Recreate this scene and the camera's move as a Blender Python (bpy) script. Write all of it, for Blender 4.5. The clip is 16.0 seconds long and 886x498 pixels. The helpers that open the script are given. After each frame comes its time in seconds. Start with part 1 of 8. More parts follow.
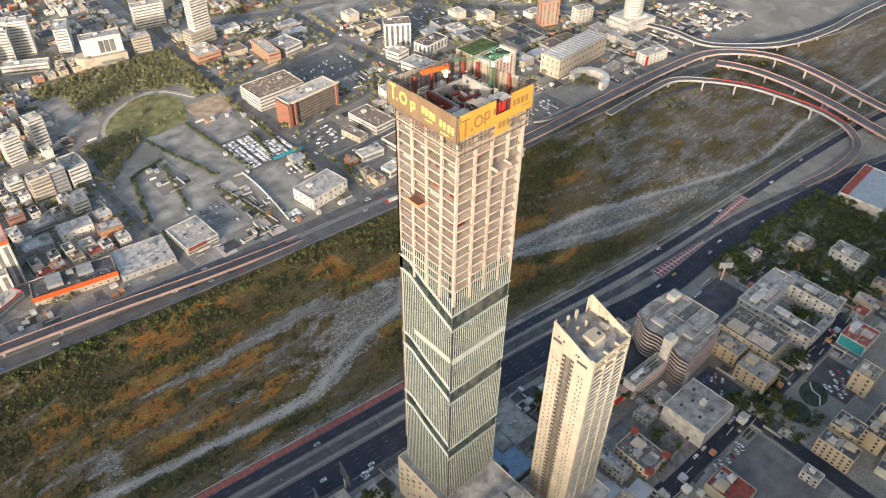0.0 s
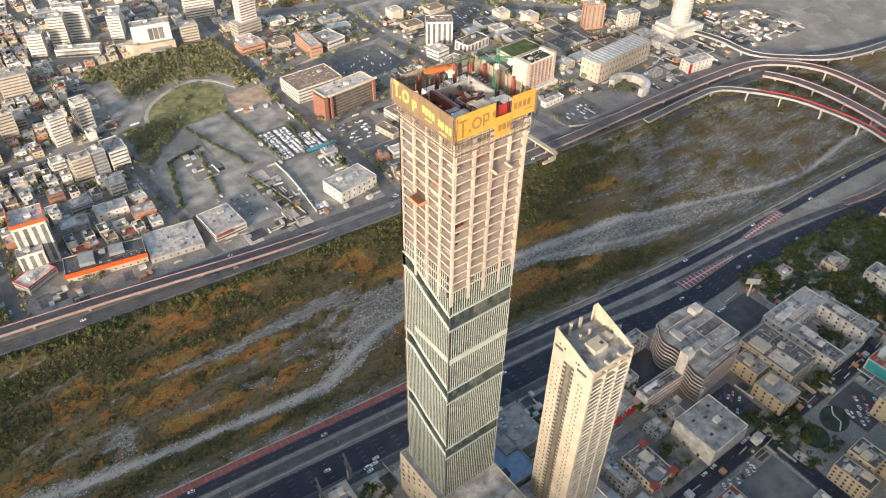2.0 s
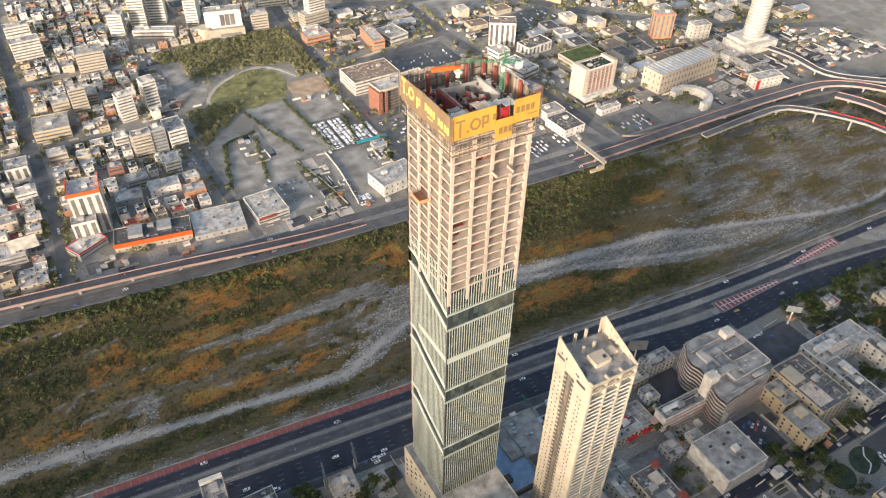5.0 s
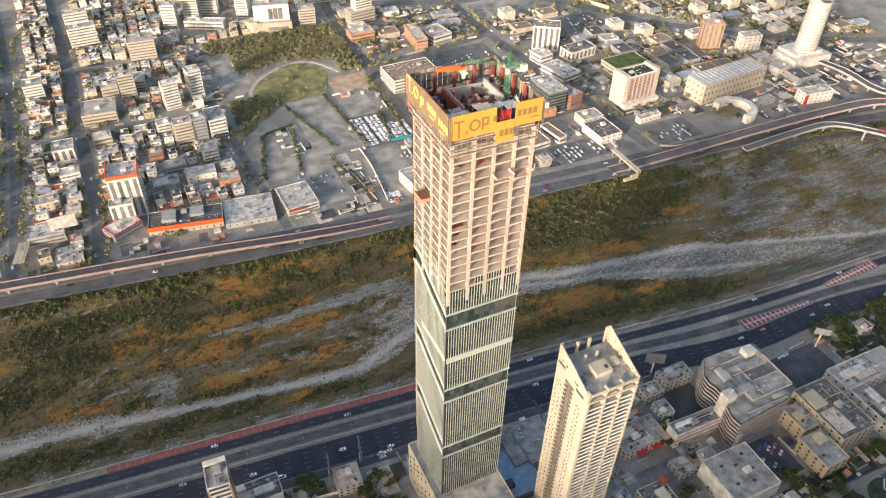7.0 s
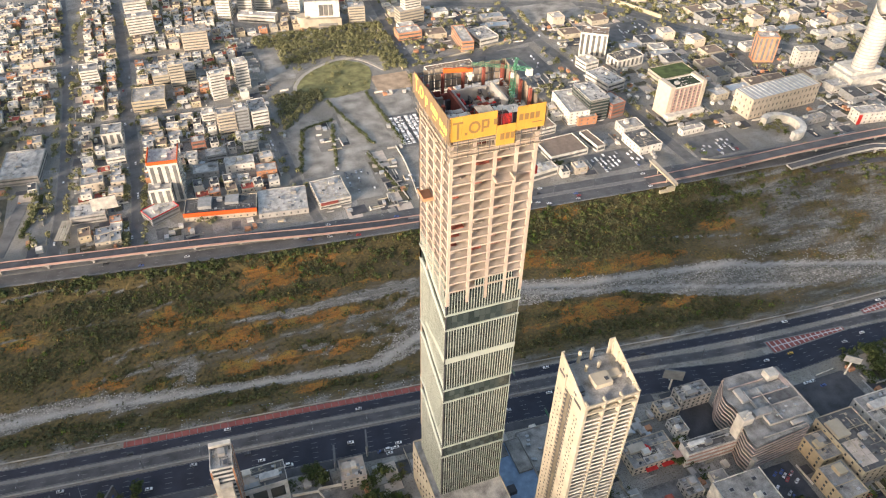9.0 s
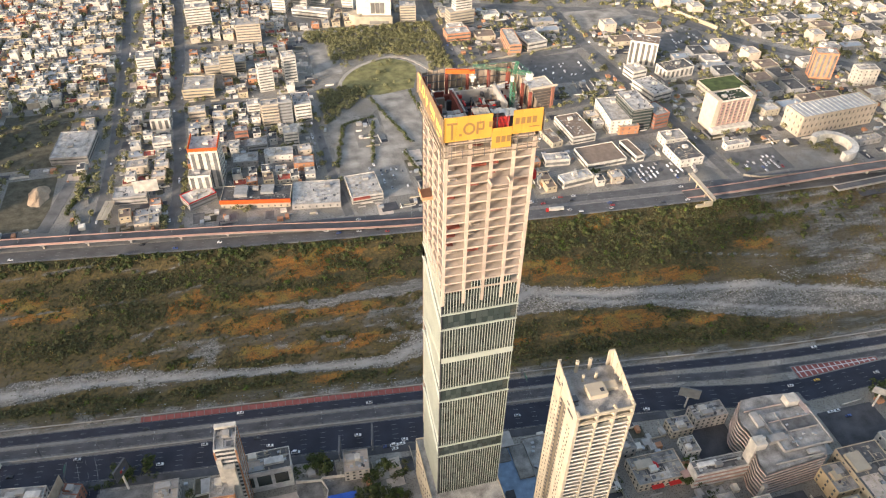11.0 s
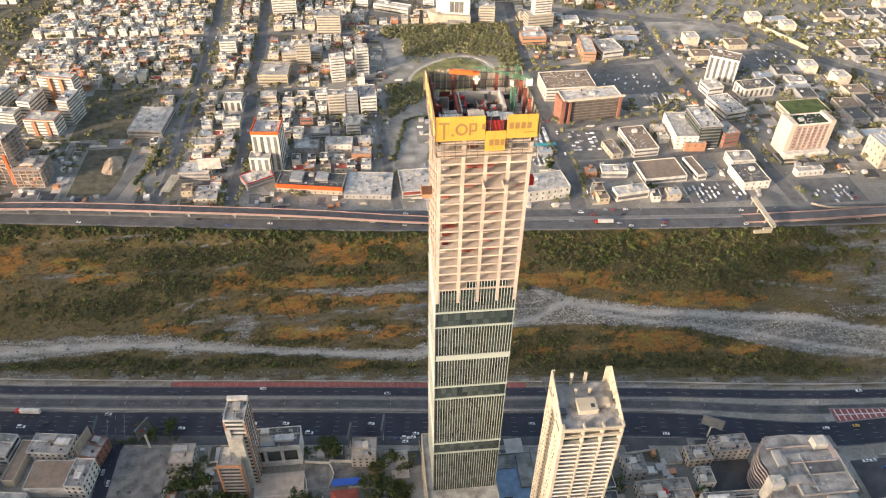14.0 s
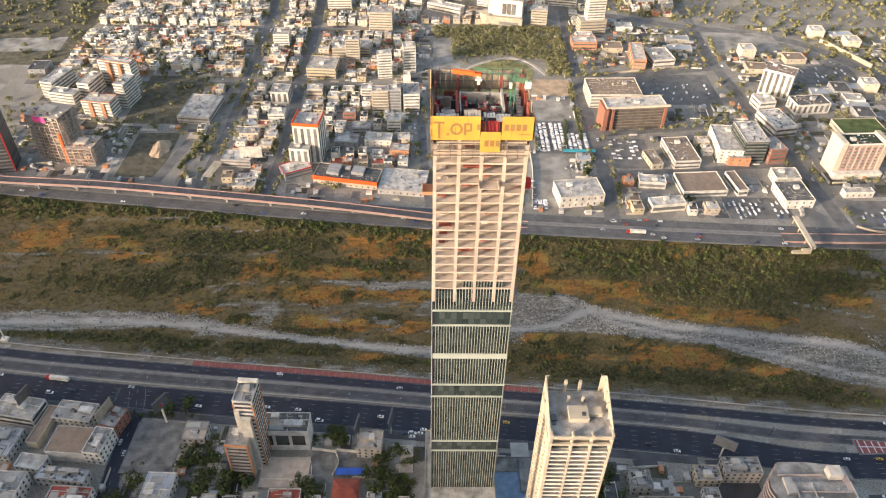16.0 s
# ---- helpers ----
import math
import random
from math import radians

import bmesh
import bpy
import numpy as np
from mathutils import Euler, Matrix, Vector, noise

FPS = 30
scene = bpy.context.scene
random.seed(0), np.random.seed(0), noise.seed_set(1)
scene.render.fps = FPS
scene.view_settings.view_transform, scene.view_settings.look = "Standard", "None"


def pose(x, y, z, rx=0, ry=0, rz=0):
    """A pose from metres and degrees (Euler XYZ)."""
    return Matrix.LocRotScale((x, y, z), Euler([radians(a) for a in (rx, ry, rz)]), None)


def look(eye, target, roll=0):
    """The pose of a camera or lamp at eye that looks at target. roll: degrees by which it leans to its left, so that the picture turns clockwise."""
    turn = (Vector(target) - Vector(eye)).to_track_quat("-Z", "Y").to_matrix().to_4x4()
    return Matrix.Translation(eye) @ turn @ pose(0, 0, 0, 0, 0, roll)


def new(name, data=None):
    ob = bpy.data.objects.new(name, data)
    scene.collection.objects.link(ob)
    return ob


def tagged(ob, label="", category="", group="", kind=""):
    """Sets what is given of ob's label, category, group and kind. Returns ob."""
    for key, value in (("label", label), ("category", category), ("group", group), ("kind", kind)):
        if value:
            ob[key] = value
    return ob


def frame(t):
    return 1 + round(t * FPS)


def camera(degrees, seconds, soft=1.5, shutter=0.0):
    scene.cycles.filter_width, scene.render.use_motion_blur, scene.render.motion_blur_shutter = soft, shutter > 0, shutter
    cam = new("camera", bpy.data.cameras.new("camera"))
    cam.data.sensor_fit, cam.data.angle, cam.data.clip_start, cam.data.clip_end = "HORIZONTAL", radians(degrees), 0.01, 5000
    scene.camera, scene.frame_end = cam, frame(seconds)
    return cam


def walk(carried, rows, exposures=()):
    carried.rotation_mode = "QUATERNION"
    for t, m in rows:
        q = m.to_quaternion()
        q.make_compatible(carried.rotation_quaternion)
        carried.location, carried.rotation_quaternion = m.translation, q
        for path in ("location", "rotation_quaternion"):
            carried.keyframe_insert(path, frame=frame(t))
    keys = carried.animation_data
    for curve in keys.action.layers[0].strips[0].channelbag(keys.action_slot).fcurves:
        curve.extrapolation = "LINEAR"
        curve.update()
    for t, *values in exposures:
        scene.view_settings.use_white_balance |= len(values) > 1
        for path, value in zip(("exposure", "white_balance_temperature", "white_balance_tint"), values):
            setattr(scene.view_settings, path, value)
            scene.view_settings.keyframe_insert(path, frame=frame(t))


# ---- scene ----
import itertools

cam = camera(62.52, 16.0, soft=1.15)
ROWS = [
    (0, -0.48, -0.78, 413.61, -41.63, -40.36, -0.69),
    (0.5, 3.17, -3.83, 413.89, -40.44, -40.40, -0.72),
    (1, 6.82, -6.93, 414.13, -39.27, -40.44, -0.74),
    (1.5, 10.48, -9.99, 414.35, -38.10, -40.49, -0.76),
    (2, 14.17, -12.97, 414.54, -36.93, -40.52, -0.78),
    (2.5, 17.91, -15.87, 414.70, -35.76, -40.55, -0.81),
    (3, 21.67, -18.66, 414.85, -34.57, -40.58, -0.83),
    (3.5, 25.46, -21.39, 414.97, -33.41, -40.60, -0.85),
    (4, 29.24, -24.05, 415.07, -32.23, -40.62, -0.86),
    (6.5, 49.39, -36.62, 415.56, -26.33, -40.65, -0.91),
    (7, 53.70, -38.92, 415.63, -25.07, -40.65, -0.91),
    (7.5, 58.12, -41.20, 415.72, -23.82, -40.65, -0.91),
    (8, 62.63, -43.43, 415.82, -22.50, -40.64, -0.91),
    (8.5, 67.31, -45.62, 415.94, -21.19, -40.62, -0.92),
    (9, 72.18, -47.81, 416.09, -19.89, -40.59, -0.95),
    (11.5, 100.09, -58.17, 417.15, -12.99, -40.57, -0.92),
    (12, 105.96, -59.76, 417.38, -11.58, -40.58, -0.91),
    (12.5, 111.85, -61.28, 417.60, -10.16, -40.60, -0.90),
    (13, 117.80, -62.69, 417.84, -8.73, -40.62, -0.89),
    (13.5, 123.77, -63.97, 418.08, -7.31, -40.62, -0.87),
    (14, 129.78, -65.16, 418.31, -5.90, -40.65, -0.85),
    (14.5, 135.79, -66.26, 418.55, -4.48, -40.67, -0.83),
    (15, 141.79, -67.30, 418.82, -3.03, -40.68, -0.81),
    (15.5, 147.87, -68.25, 419.09, -1.61, -40.68, -0.80),
    (16, 154.03, -69.15, 419.39, -0.25, -40.67, -0.80),
]
walk(cam, [(t, pose(x, y, z, 90 + pitch, roll, yaw)) for t, x, y, z, yaw, pitch, roll in ROWS], exposures=[(0, 1.38, 6450, 11), (4, 1.44, 6550, 12), (8, 1.52, 6700, 13), (12, 1.60, 6900, 14), (16, 1.64, 7050, 15)])

# ---- light ----
SUN_EL, SUN_AZ = 12.0, 238.0   # degrees; azimuth from +y over +x, the sun stands to the left and a little behind
world = bpy.data.worlds.new("world")
scene.world = world
world.use_nodes = True
sky = world.node_tree.nodes.new("ShaderNodeTexSky")
sky.sky_type, sky.sun_disc = "NISHITA", False
sky.sun_elevation, sky.sun_rotation = radians(SUN_EL), radians(SUN_AZ)
sky.air_density, sky.dust_density = 1.0, 3.0
back = world.node_tree.nodes["Background"]
back.inputs["Strength"].default_value = 0.135
world.node_tree.links.new(sky.outputs[0], back.inputs["Color"])
sun = new("sun", bpy.data.lights.new("sun", "SUN"))
sun.data.energy, sun.data.angle, sun.data.color = 2.62, radians(6.0), (1.0, 0.87, 0.75)
_d = Vector((math.sin(radians(SUN_AZ)) * math.cos(radians(SUN_EL)), math.cos(radians(SUN_AZ)) * math.cos(radians(SUN_EL)), math.sin(radians(SUN_EL))))
sun.matrix_world = look(_d * 1000, (0, 0, 0))


# ---- materials ----
def mat(name, colour, rough=0.85, vary=0.25, size=3.0, bump=0.2, metal=0.0, own=0.0, fine=0.25, stain=0.0, spec=0.3):
    """A painted or mineral surface: blotches of about size metres, grain of about fine metres, own: tint that differs from thing to thing."""
    m = bpy.data.materials.new(name)
    m.use_nodes = True
    n, l = m.node_tree.nodes, m.node_tree.links
    b = n["Principled BSDF"]
    b.inputs["Roughness"].default_value, b.inputs["Metallic"].default_value = rough, metal
    b.inputs["Specular IOR Level"].default_value = spec
    geo = n.new("ShaderNodeNewGeometry")
    big, small = n.new("ShaderNodeTexNoise"), n.new("ShaderNodeTexNoise")
    big.inputs["Scale"].default_value, big.inputs["Detail"].default_value = 1 / size, 5
    small.inputs["Scale"].default_value, small.inputs["Detail"].default_value = 1 / fine, 2
    for t in (big, small):
        l.new(geo.outputs["Position"], t.inputs["Vector"])
    add = n.new("ShaderNodeMath")
    add.operation = "MULTIPLY_ADD"
    add.inputs[1].default_value = 0.35
    l.new(small.outputs[0], add.inputs[0])
    l.new(big.outputs[0], add.inputs[2])
    ramp = n.new("ShaderNodeMapRange")
    ramp.inputs[1].default_value, ramp.inputs[2].default_value = 0.45, 0.90
    ramp.inputs[3].default_value, ramp.inputs[4].default_value = 1 - vary, 1 + vary
    l.new(add.outputs[0], ramp.inputs[0])
    value = ramp.outputs[0]
    if own:
        info, r2, mul = n.new("ShaderNodeObjectInfo"), n.new("ShaderNodeMapRange"), n.new("ShaderNodeMath")
        r2.inputs[3].default_value, r2.inputs[4].default_value = 1 - own, 1 + own
        mul.operation = "MULTIPLY"
        l.new(info.outputs["Random"], r2.inputs[0])
        l.new(value, mul.inputs[0])
        l.new(r2.outputs[0], mul.inputs[1])
        value = mul.outputs[0]
    mix = n.new("ShaderNodeVectorMath")
    mix.operation = "SCALE"
    mix.inputs[0].default_value = colour
    l.new(value, mix.inputs["Scale"])
    l.new(mix.outputs[0], b.inputs["Base Color"])
    if bump:
        bp = n.new("ShaderNodeBump")
        bp.inputs["Strength"].default_value, bp.inputs["Distance"].default_value = bump, 0.05
        l.new(small.outputs[0], bp.inputs["Height"])
        l.new(bp.outputs[0], b.inputs["Normal"])
    return m


# roof, lot and street tones are raised to carry the far bank's haze
M = {
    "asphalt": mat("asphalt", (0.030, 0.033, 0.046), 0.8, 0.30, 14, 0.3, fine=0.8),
    "asphalt_old": mat("asphalt_old", (0.080, 0.080, 0.084), 0.9, 0.35, 10, 0.3, fine=0.8),
    "street": mat("street_asphalt", (0.150, 0.146, 0.138), 0.9, 0.30, 10, 0.3, fine=0.8),
    "concrete": mat("concrete", (0.36, 0.34, 0.31), 0.9, 0.22, 5, 0.2, own=0.12),
    "raw": mat("raw_concrete", (0.42, 0.34, 0.275), 0.9, 0.16, 4, 0.2, own=0.06),
    "slab": mat("slab_concrete", (0.50, 0.42, 0.345), 0.9, 0.22, 5, 0.2, own=0.15),
    "roof": mat("roof_screed", (0.44, 0.415, 0.375), 0.95, 0.42, 5, 0.3, own=0.22),
    # stained near-bank roofs, with the shade over them put into the colour
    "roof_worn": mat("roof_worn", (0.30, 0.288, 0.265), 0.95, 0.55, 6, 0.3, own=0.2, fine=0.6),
    "roof_dark": mat("roof_bitumen", (0.11, 0.108, 0.105), 0.9, 0.35, 4, 0.3, own=0.25),
    "roof_red": mat("roof_red", (0.33, 0.085, 0.06), 0.9, 0.25, 4, 0.2, own=0.2),
    "roof_brown": mat("roof_brown", (0.245, 0.185, 0.14), 0.9, 0.2, 4, 0.2),
    "roof_blue": mat("roof_blue", (0.20, 0.29, 0.40), 0.6, 0.25, 4, 0.2, own=0.1),
    "metal_roof": mat("metal_roof", (0.42, 0.43, 0.43), 0.45, 0.15, 5, 0.1, metal=0.4, own=0.15),
    "white": mat("white_render", (0.60, 0.56, 0.485), 0.85, 0.28, 5, 0.1, own=0.10),
    "cream": mat("cream_render", (0.41, 0.36, 0.275), 0.85, 0.16, 7, 0.1, own=0.07),
    "ledge": mat("ledge_concrete", (0.44, 0.35, 0.31), 0.9, 0.2, 4, 0.1, own=0.08),
    "beige": mat("beige_render", (0.52, 0.44, 0.34), 0.85, 0.14, 4, 0.1, own=0.15),
    "yellow": mat("yellow_render", (0.50, 0.415, 0.285), 0.85, 0.12, 4, 0.1, own=0.08),
    "orange": mat("orange_paint", (0.74, 0.11, 0.022), 0.7, 0.10, 4, 0.1),
    "rust": mat("rust_render", (0.43, 0.21, 0.115), 0.85, 0.15, 4, 0.1, own=0.15),
    "brick": mat("red_brick", (0.28, 0.125, 0.085), 0.9, 0.20, 3, 0.2, own=0.15),
    "grey": mat("grey_render", (0.30, 0.30, 0.29), 0.85, 0.2, 4, 0.1, own=0.2),
    "dark": mat("dark_cladding_and_shade", (0.055, 0.055, 0.06), 0.5, 0.2, 4, 0.1),
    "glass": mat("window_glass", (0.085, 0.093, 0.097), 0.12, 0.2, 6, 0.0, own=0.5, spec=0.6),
    "tint": mat("curtain_glass", (0.030, 0.043, 0.039), 0.08, 0.3, 9, 0.0, own=0.35, spec=0.8),
    "fin": mat("fin_metal", (0.40, 0.43, 0.375), 0.45, 0.10, 8, 0.0, metal=0.15),
    "sign": mat("sign_yellow", (0.56, 0.30, 0.055), 0.6, 0.10, 6, 0.0, own=0.04),
    "sign_tan": mat("sign_bronze", (0.195, 0.135, 0.082), 0.6, 0.10, 6, 0.0, own=0.05),
    "sign_text": mat("sign_brown", (0.25, 0.15, 0.06), 0.6, 0.05, 6, 0.0),
    "sign_gold": mat("sign_gold", (0.85, 0.55, 0.14), 0.6, 0.05, 6, 0.0),
    "steel": mat("steel", (0.16, 0.16, 0.16), 0.5, 0.2, 3, 0.0, metal=0.6),
    "green": mat("crane_green", (0.045, 0.17, 0.10), 0.5, 0.15, 3, 0.0),
    "red": mat("red_paint", (0.52, 0.035, 0.03), 0.6, 0.15, 3, 0.0),
    "redwalk": mat("red_paving", (0.26, 0.085, 0.075), 0.9, 0.2, 6, 0.2),
    "rebar": mat("rebar_red", (0.24, 0.07, 0.05), 0.9, 0.25, 3, 0.2, own=0.2),
    "ply": mat("formwork_ply", (0.42, 0.35, 0.27), 0.9, 0.2, 3, 0.2, own=0.3),
    "deck": mat("dark_deck", (0.10, 0.065, 0.055), 0.9, 0.35, 3, 0.2),
    "screen": mat("guard_screen", (0.29, 0.235, 0.175), 0.9, 0.25, 3, 0.2, own=0.3),
    "paint": mat("road_paint", (0.27, 0.27, 0.265), 0.8, 0.3, 3, 0.0),
    "kerb": mat("kerb_concrete", (0.20, 0.195, 0.185), 0.9, 0.2, 6, 0.2),
    "rail": mat("pink_parapet", (0.42, 0.27, 0.23), 0.9, 0.15, 6, 0.1),
    "trunk": mat("bark", (0.10, 0.075, 0.05), 0.95, 0.25, 1, 0.3),
    "tyre": mat("tyre", (0.02, 0.02, 0.02), 0.9, 0.1, 1, 0.0),
    "garden": mat("dark_lawn", (0.035, 0.052, 0.034), 0.95, 0.4, 6, 0.4, fine=0.9),
    "lawn": mat("lawn", (0.075, 0.10, 0.035), 0.95, 0.4, 8, 0.4, fine=0.9),
    "weeds": mat("weedy_soil", (0.105, 0.095, 0.065), 0.95, 0.5, 7, 0.4, fine=1.2),
    "meadow": mat("rough_meadow", (0.195, 0.185, 0.080), 0.95, 0.45, 9, 0.4, fine=1.2),
    "lot": mat("dirt_lot", (0.275, 0.26, 0.23), 0.95, 0.5, 16, 0.3, fine=1.0),
    "blue": mat("blue_tarp", (0.03, 0.10, 0.42), 0.6, 0.2, 3, 0.1),
    "teal": mat("teal_awning", (0.05, 0.36, 0.38), 0.7, 0.15, 3, 0.1),
    "pink": mat("pink_banner", (0.75, 0.09, 0.30), 0.7, 0.1, 3, 0.0),
}


def island(name, dark, light, rough=0.9):
    """Leaves and shrubs: each clump takes its own tint between two colours."""
    m = bpy.data.materials.new(name)
    m.use_nodes = True
    n, l = m.node_tree.nodes, m.node_tree.links
    b, geo, mix = n["Principled BSDF"], n.new("ShaderNodeNewGeometry"), n.new("ShaderNodeMix")
    mix.data_type = "RGBA"
    mix.inputs["A"].default_value, mix.inputs["B"].default_value = (*dark, 1), (*light, 1)
    l.new(geo.outputs["Random Per Island"], mix.inputs["Factor"])
    l.new(mix.outputs["Result"], b.inputs["Base Color"])
    b.inputs["Roughness"].default_value, b.inputs["Specular IOR Level"].default_value = rough, 0.15
    return m


M["track"] = mat("pale_track", (0.40, 0.36, 0.30), 0.95, 0.2, 6, 0.2)
M["strip"] = mat("brown_strip", (0.14, 0.122, 0.09), 0.8, 0.3, 3, 0.1)
M["bar_white"] = mat("bar_white", (0.58, 0.56, 0.54), 0.8, 0.2, 3, 0.0)
# panes of the far bank, greyed by haze mixed into the glass colour
M["pane_far"] = mat("hazed_glass", (0.165, 0.162, 0.152), 0.2, 0.3, 5, 0.0, own=0.35, spec=0.6)
# blotchier white for the near bank, darkened by shade in its colour
M["white_worn_shade"] = mat("shaded_worn_white", (0.56, 0.535, 0.49), 0.85, 0.35, 5, 0.1, own=0.12)
M["bronze"] = mat("bronze_glass", (0.12, 0.105, 0.09), 0.15, 0.3, 6, 0.0, spec=0.6)
M["tan"] = mat("tan_earth", (0.40, 0.295, 0.20), 0.95, 0.35, 9, 0.3, fine=1.0)
# the dirt lot again, darkened to hold the near bank's shade
M["yard"] = mat("shaded_yard", (0.175, 0.168, 0.155), 0.95, 0.5, 7, 0.3, fine=0.9)
M["pane"] = island("curtain_pane", (0.020, 0.030, 0.028), (0.060, 0.075, 0.070), 0.10)
M["pane"].node_tree.nodes["Principled BSDF"].inputs["Specular IOR Level"].default_value = 0.8
# asphalt of the far roads, paled by haze put into its colour
M["asphalt_far"] = mat("hazed_asphalt", (0.115, 0.113, 0.112), 0.85, 0.30, 14, 0.3, fine=0.8)
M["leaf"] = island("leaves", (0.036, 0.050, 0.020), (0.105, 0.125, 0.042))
M["leaf_bright"] = island("bright_leaves", (0.06, 0.10, 0.02), (0.15, 0.19, 0.04))
M["scrub"] = island("scrub", (0.062, 0.068, 0.030), (0.160, 0.152, 0.062))
M["thicket"] = island("thicket_leaves", (0.060, 0.064, 0.034), (0.150, 0.142, 0.070))
# far foliage: leaf colours paled to carry haze
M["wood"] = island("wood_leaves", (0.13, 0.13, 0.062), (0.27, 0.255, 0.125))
M["brown_scrub"] = island("brown_scrub", (0.062, 0.053, 0.036), (0.125, 0.104, 0.066))
M["bank_leaf"] = island("bank_leaves", (0.052, 0.066, 0.026), (0.140, 0.152, 0.055))
M["straw"] = island("straw_grass", (0.22, 0.15, 0.04), (0.38, 0.27, 0.09))
M["dry"] = island("dry_scrub", (0.22, 0.095, 0.022), (0.40, 0.22, 0.05))


# ---- mesh helpers ----
def part(name, bm, material, parent=None, label="", smooth=False):
    me = bpy.data.meshes.new(name)
    bm.to_mesh(me)
    bm.free()
    return part_mesh(name, me, material, parent, label)


def part_mesh(name, me, material, parent=None, label="", at=None):
    if material is not None and not me.materials:
        me.materials.append(M[material])
    ob = new(name, me)
    if parent is not None:
        ob.parent = parent
    if at is not None:
        ob.location = at
    if label:
        ob["label"] = label
    return ob


def mesh_of(name, bm, material):
    me = bpy.data.meshes.new(name)
    bm.to_mesh(me)
    bm.free()
    me.materials.append(M[material])
    return me


def clone(kind, m):
    """Another thing of a kind: (name, label, category, group, parts), its parts sharing the kind's meshes."""
    name, label, category, group, parts = kind
    root = tagged(new(name), label, category, group)
    root.matrix_basis = m
    made = []
    for part_name, me, at, *owner in parts:
        ob = new(part_name, me)
        ob.parent, ob.location = made[owner[0]] if owner else root, at
        made.append(ob)
    return root


def empty(name, x, y, z=0.0, turn=0.0):
    ob = new(name)
    ob.location, ob.rotation_euler = (x, y, z), (0, 0, radians(turn))
    return ob


def box(bm, x0, x1, y0, y1, z0, z1):
    v = [bm.verts.new(p) for p in ((x0, y0, z0), (x1, y0, z0), (x1, y1, z0), (x0, y1, z0), (x0, y0, z1), (x1, y0, z1), (x1, y1, z1), (x0, y1, z1))]
    for f in ((0, 3, 2, 1), (4, 5, 6, 7), (0, 1, 5, 4), (1, 2, 6, 5), (2, 3, 7, 6), (3, 0, 4, 7)):
        bm.faces.new([v[i] for i in f])
    return v


def boxes(*dims):
    bm = bmesh.new()
    for d in dims:
        box(bm, *d)
    return bm


_cube = {}


def cube(material, sx, sy, sz):
    """A shared box mesh of that size, its base at z = 0 and centred in x and y."""
    key = (material, round(sx, 2), round(sy, 2), round(sz, 2))
    if key not in _cube:
        bm = boxes((-sx / 2, sx / 2, -sy / 2, sy / 2, 0, sz))
        me = bpy.data.meshes.new(material)
        bm.to_mesh(me)
        bm.free()
        me.materials.append(M[material])
        _cube[key] = me
    return _cube[key]


def line(points, x):
    """y on a polyline over x."""
    if x <= points[0][0]:
        return points[0][1]
    for (a, b), (c, d) in zip(points, points[1:]):
        if x <= c:
            return b + (d - b) * (x - a) / (c - a)
    return points[-1][1]


def ribbon(points, half, z0, z1, step=12.0):
    """A road or wall along a smoothed polyline of (x, y[, z]) points; half: half its width; from z0 under to z1 over the points' height."""
    pts = [Vector((p[0], p[1], p[2] if len(p) > 2 else 0.0)) for p in points]
    path = []
    for i in range(len(pts) - 1):
        a, b, c, d = pts[max(i - 1, 0)], pts[i], pts[i + 1], pts[min(i + 2, len(pts) - 1)]
        k = max(2, int((c - b).length / step))
        for j in range(k):
            t = j / k
            path.append(0.5 * (2 * b + (c - a) * t + (2 * a - 5 * b + 4 * c - d) * t * t + (3 * b - a - 3 * c + d) * t ** 3))
    path.append(pts[-1])
    bm = bmesh.new()
    prev = None
    for i, p in enumerate(path):
        t = path[min(i + 1, len(path) - 1)] - path[max(i - 1, 0)]
        n = Vector((-t.y, t.x, 0)).normalized() * half
        ring = [bm.verts.new(q) for q in ((p - n) + Vector((0, 0, z0)), (p + n) + Vector((0, 0, z0)), (p + n) + Vector((0, 0, z1)), (p - n) + Vector((0, 0, z1)))]
        if prev:
            for k in range(4):
                bm.faces.new((prev[k], prev[(k + 1) % 4], ring[(k + 1) % 4], ring[k]))
        else:
            bm.faces.new(ring[::-1])
        prev = ring
    bm.faces.new(prev)
    bmesh.ops.recalc_face_normals(bm, faces=bm.faces)
    return bm, path


def shifted(points, d):
    """The polyline moved sideways by d metres."""
    out = []
    for i, p in enumerate(points):
        a, b = points[max(i - 1, 0)], points[min(i + 1, len(points) - 1)]
        n = Vector((-(b[1] - a[1]), b[0] - a[0], 0)).normalized() * d
        out.append((p[0] + n.x, p[1] + n.y, *p[2:]))
    return out


# ---- ground and river ----
NEAR_TOP = [(-900, 395), (-500, 350), (-174, 305), (-98, 296), (-13, 287.5), (80, 279), (165, 270.5), (250, 263), (330, 255), (430, 244), (520, 238), (600, 235), (800, 224), (1100, 190), (1700, 150)]
FAR_LOW = [(-900, 560), (-500, 520), (-260, 494), (-40, 468), (70, 455), (160, 446), (300, 436), (500, 424), (650, 417), (800, 400), (900, 385), (1100, 340), (1700, 300)]
GRAVEL_UP = [(-900, 440), (-500, 385), (-194, 345), (-104, 345), (-58, 343), (-11, 333), (35, 324), (80, 318), (124, 313), (151, 311), (168, 318), (186, 330), (202, 350), (222, 370), (263, 368), (285, 356), (329, 344), (373, 334), (415, 327), (459, 323), (481, 318), (507, 306), (537, 296), (572, 286), (600, 279), (639, 266), (679, 257), (780, 268), (1000, 258), (1600, 216)]
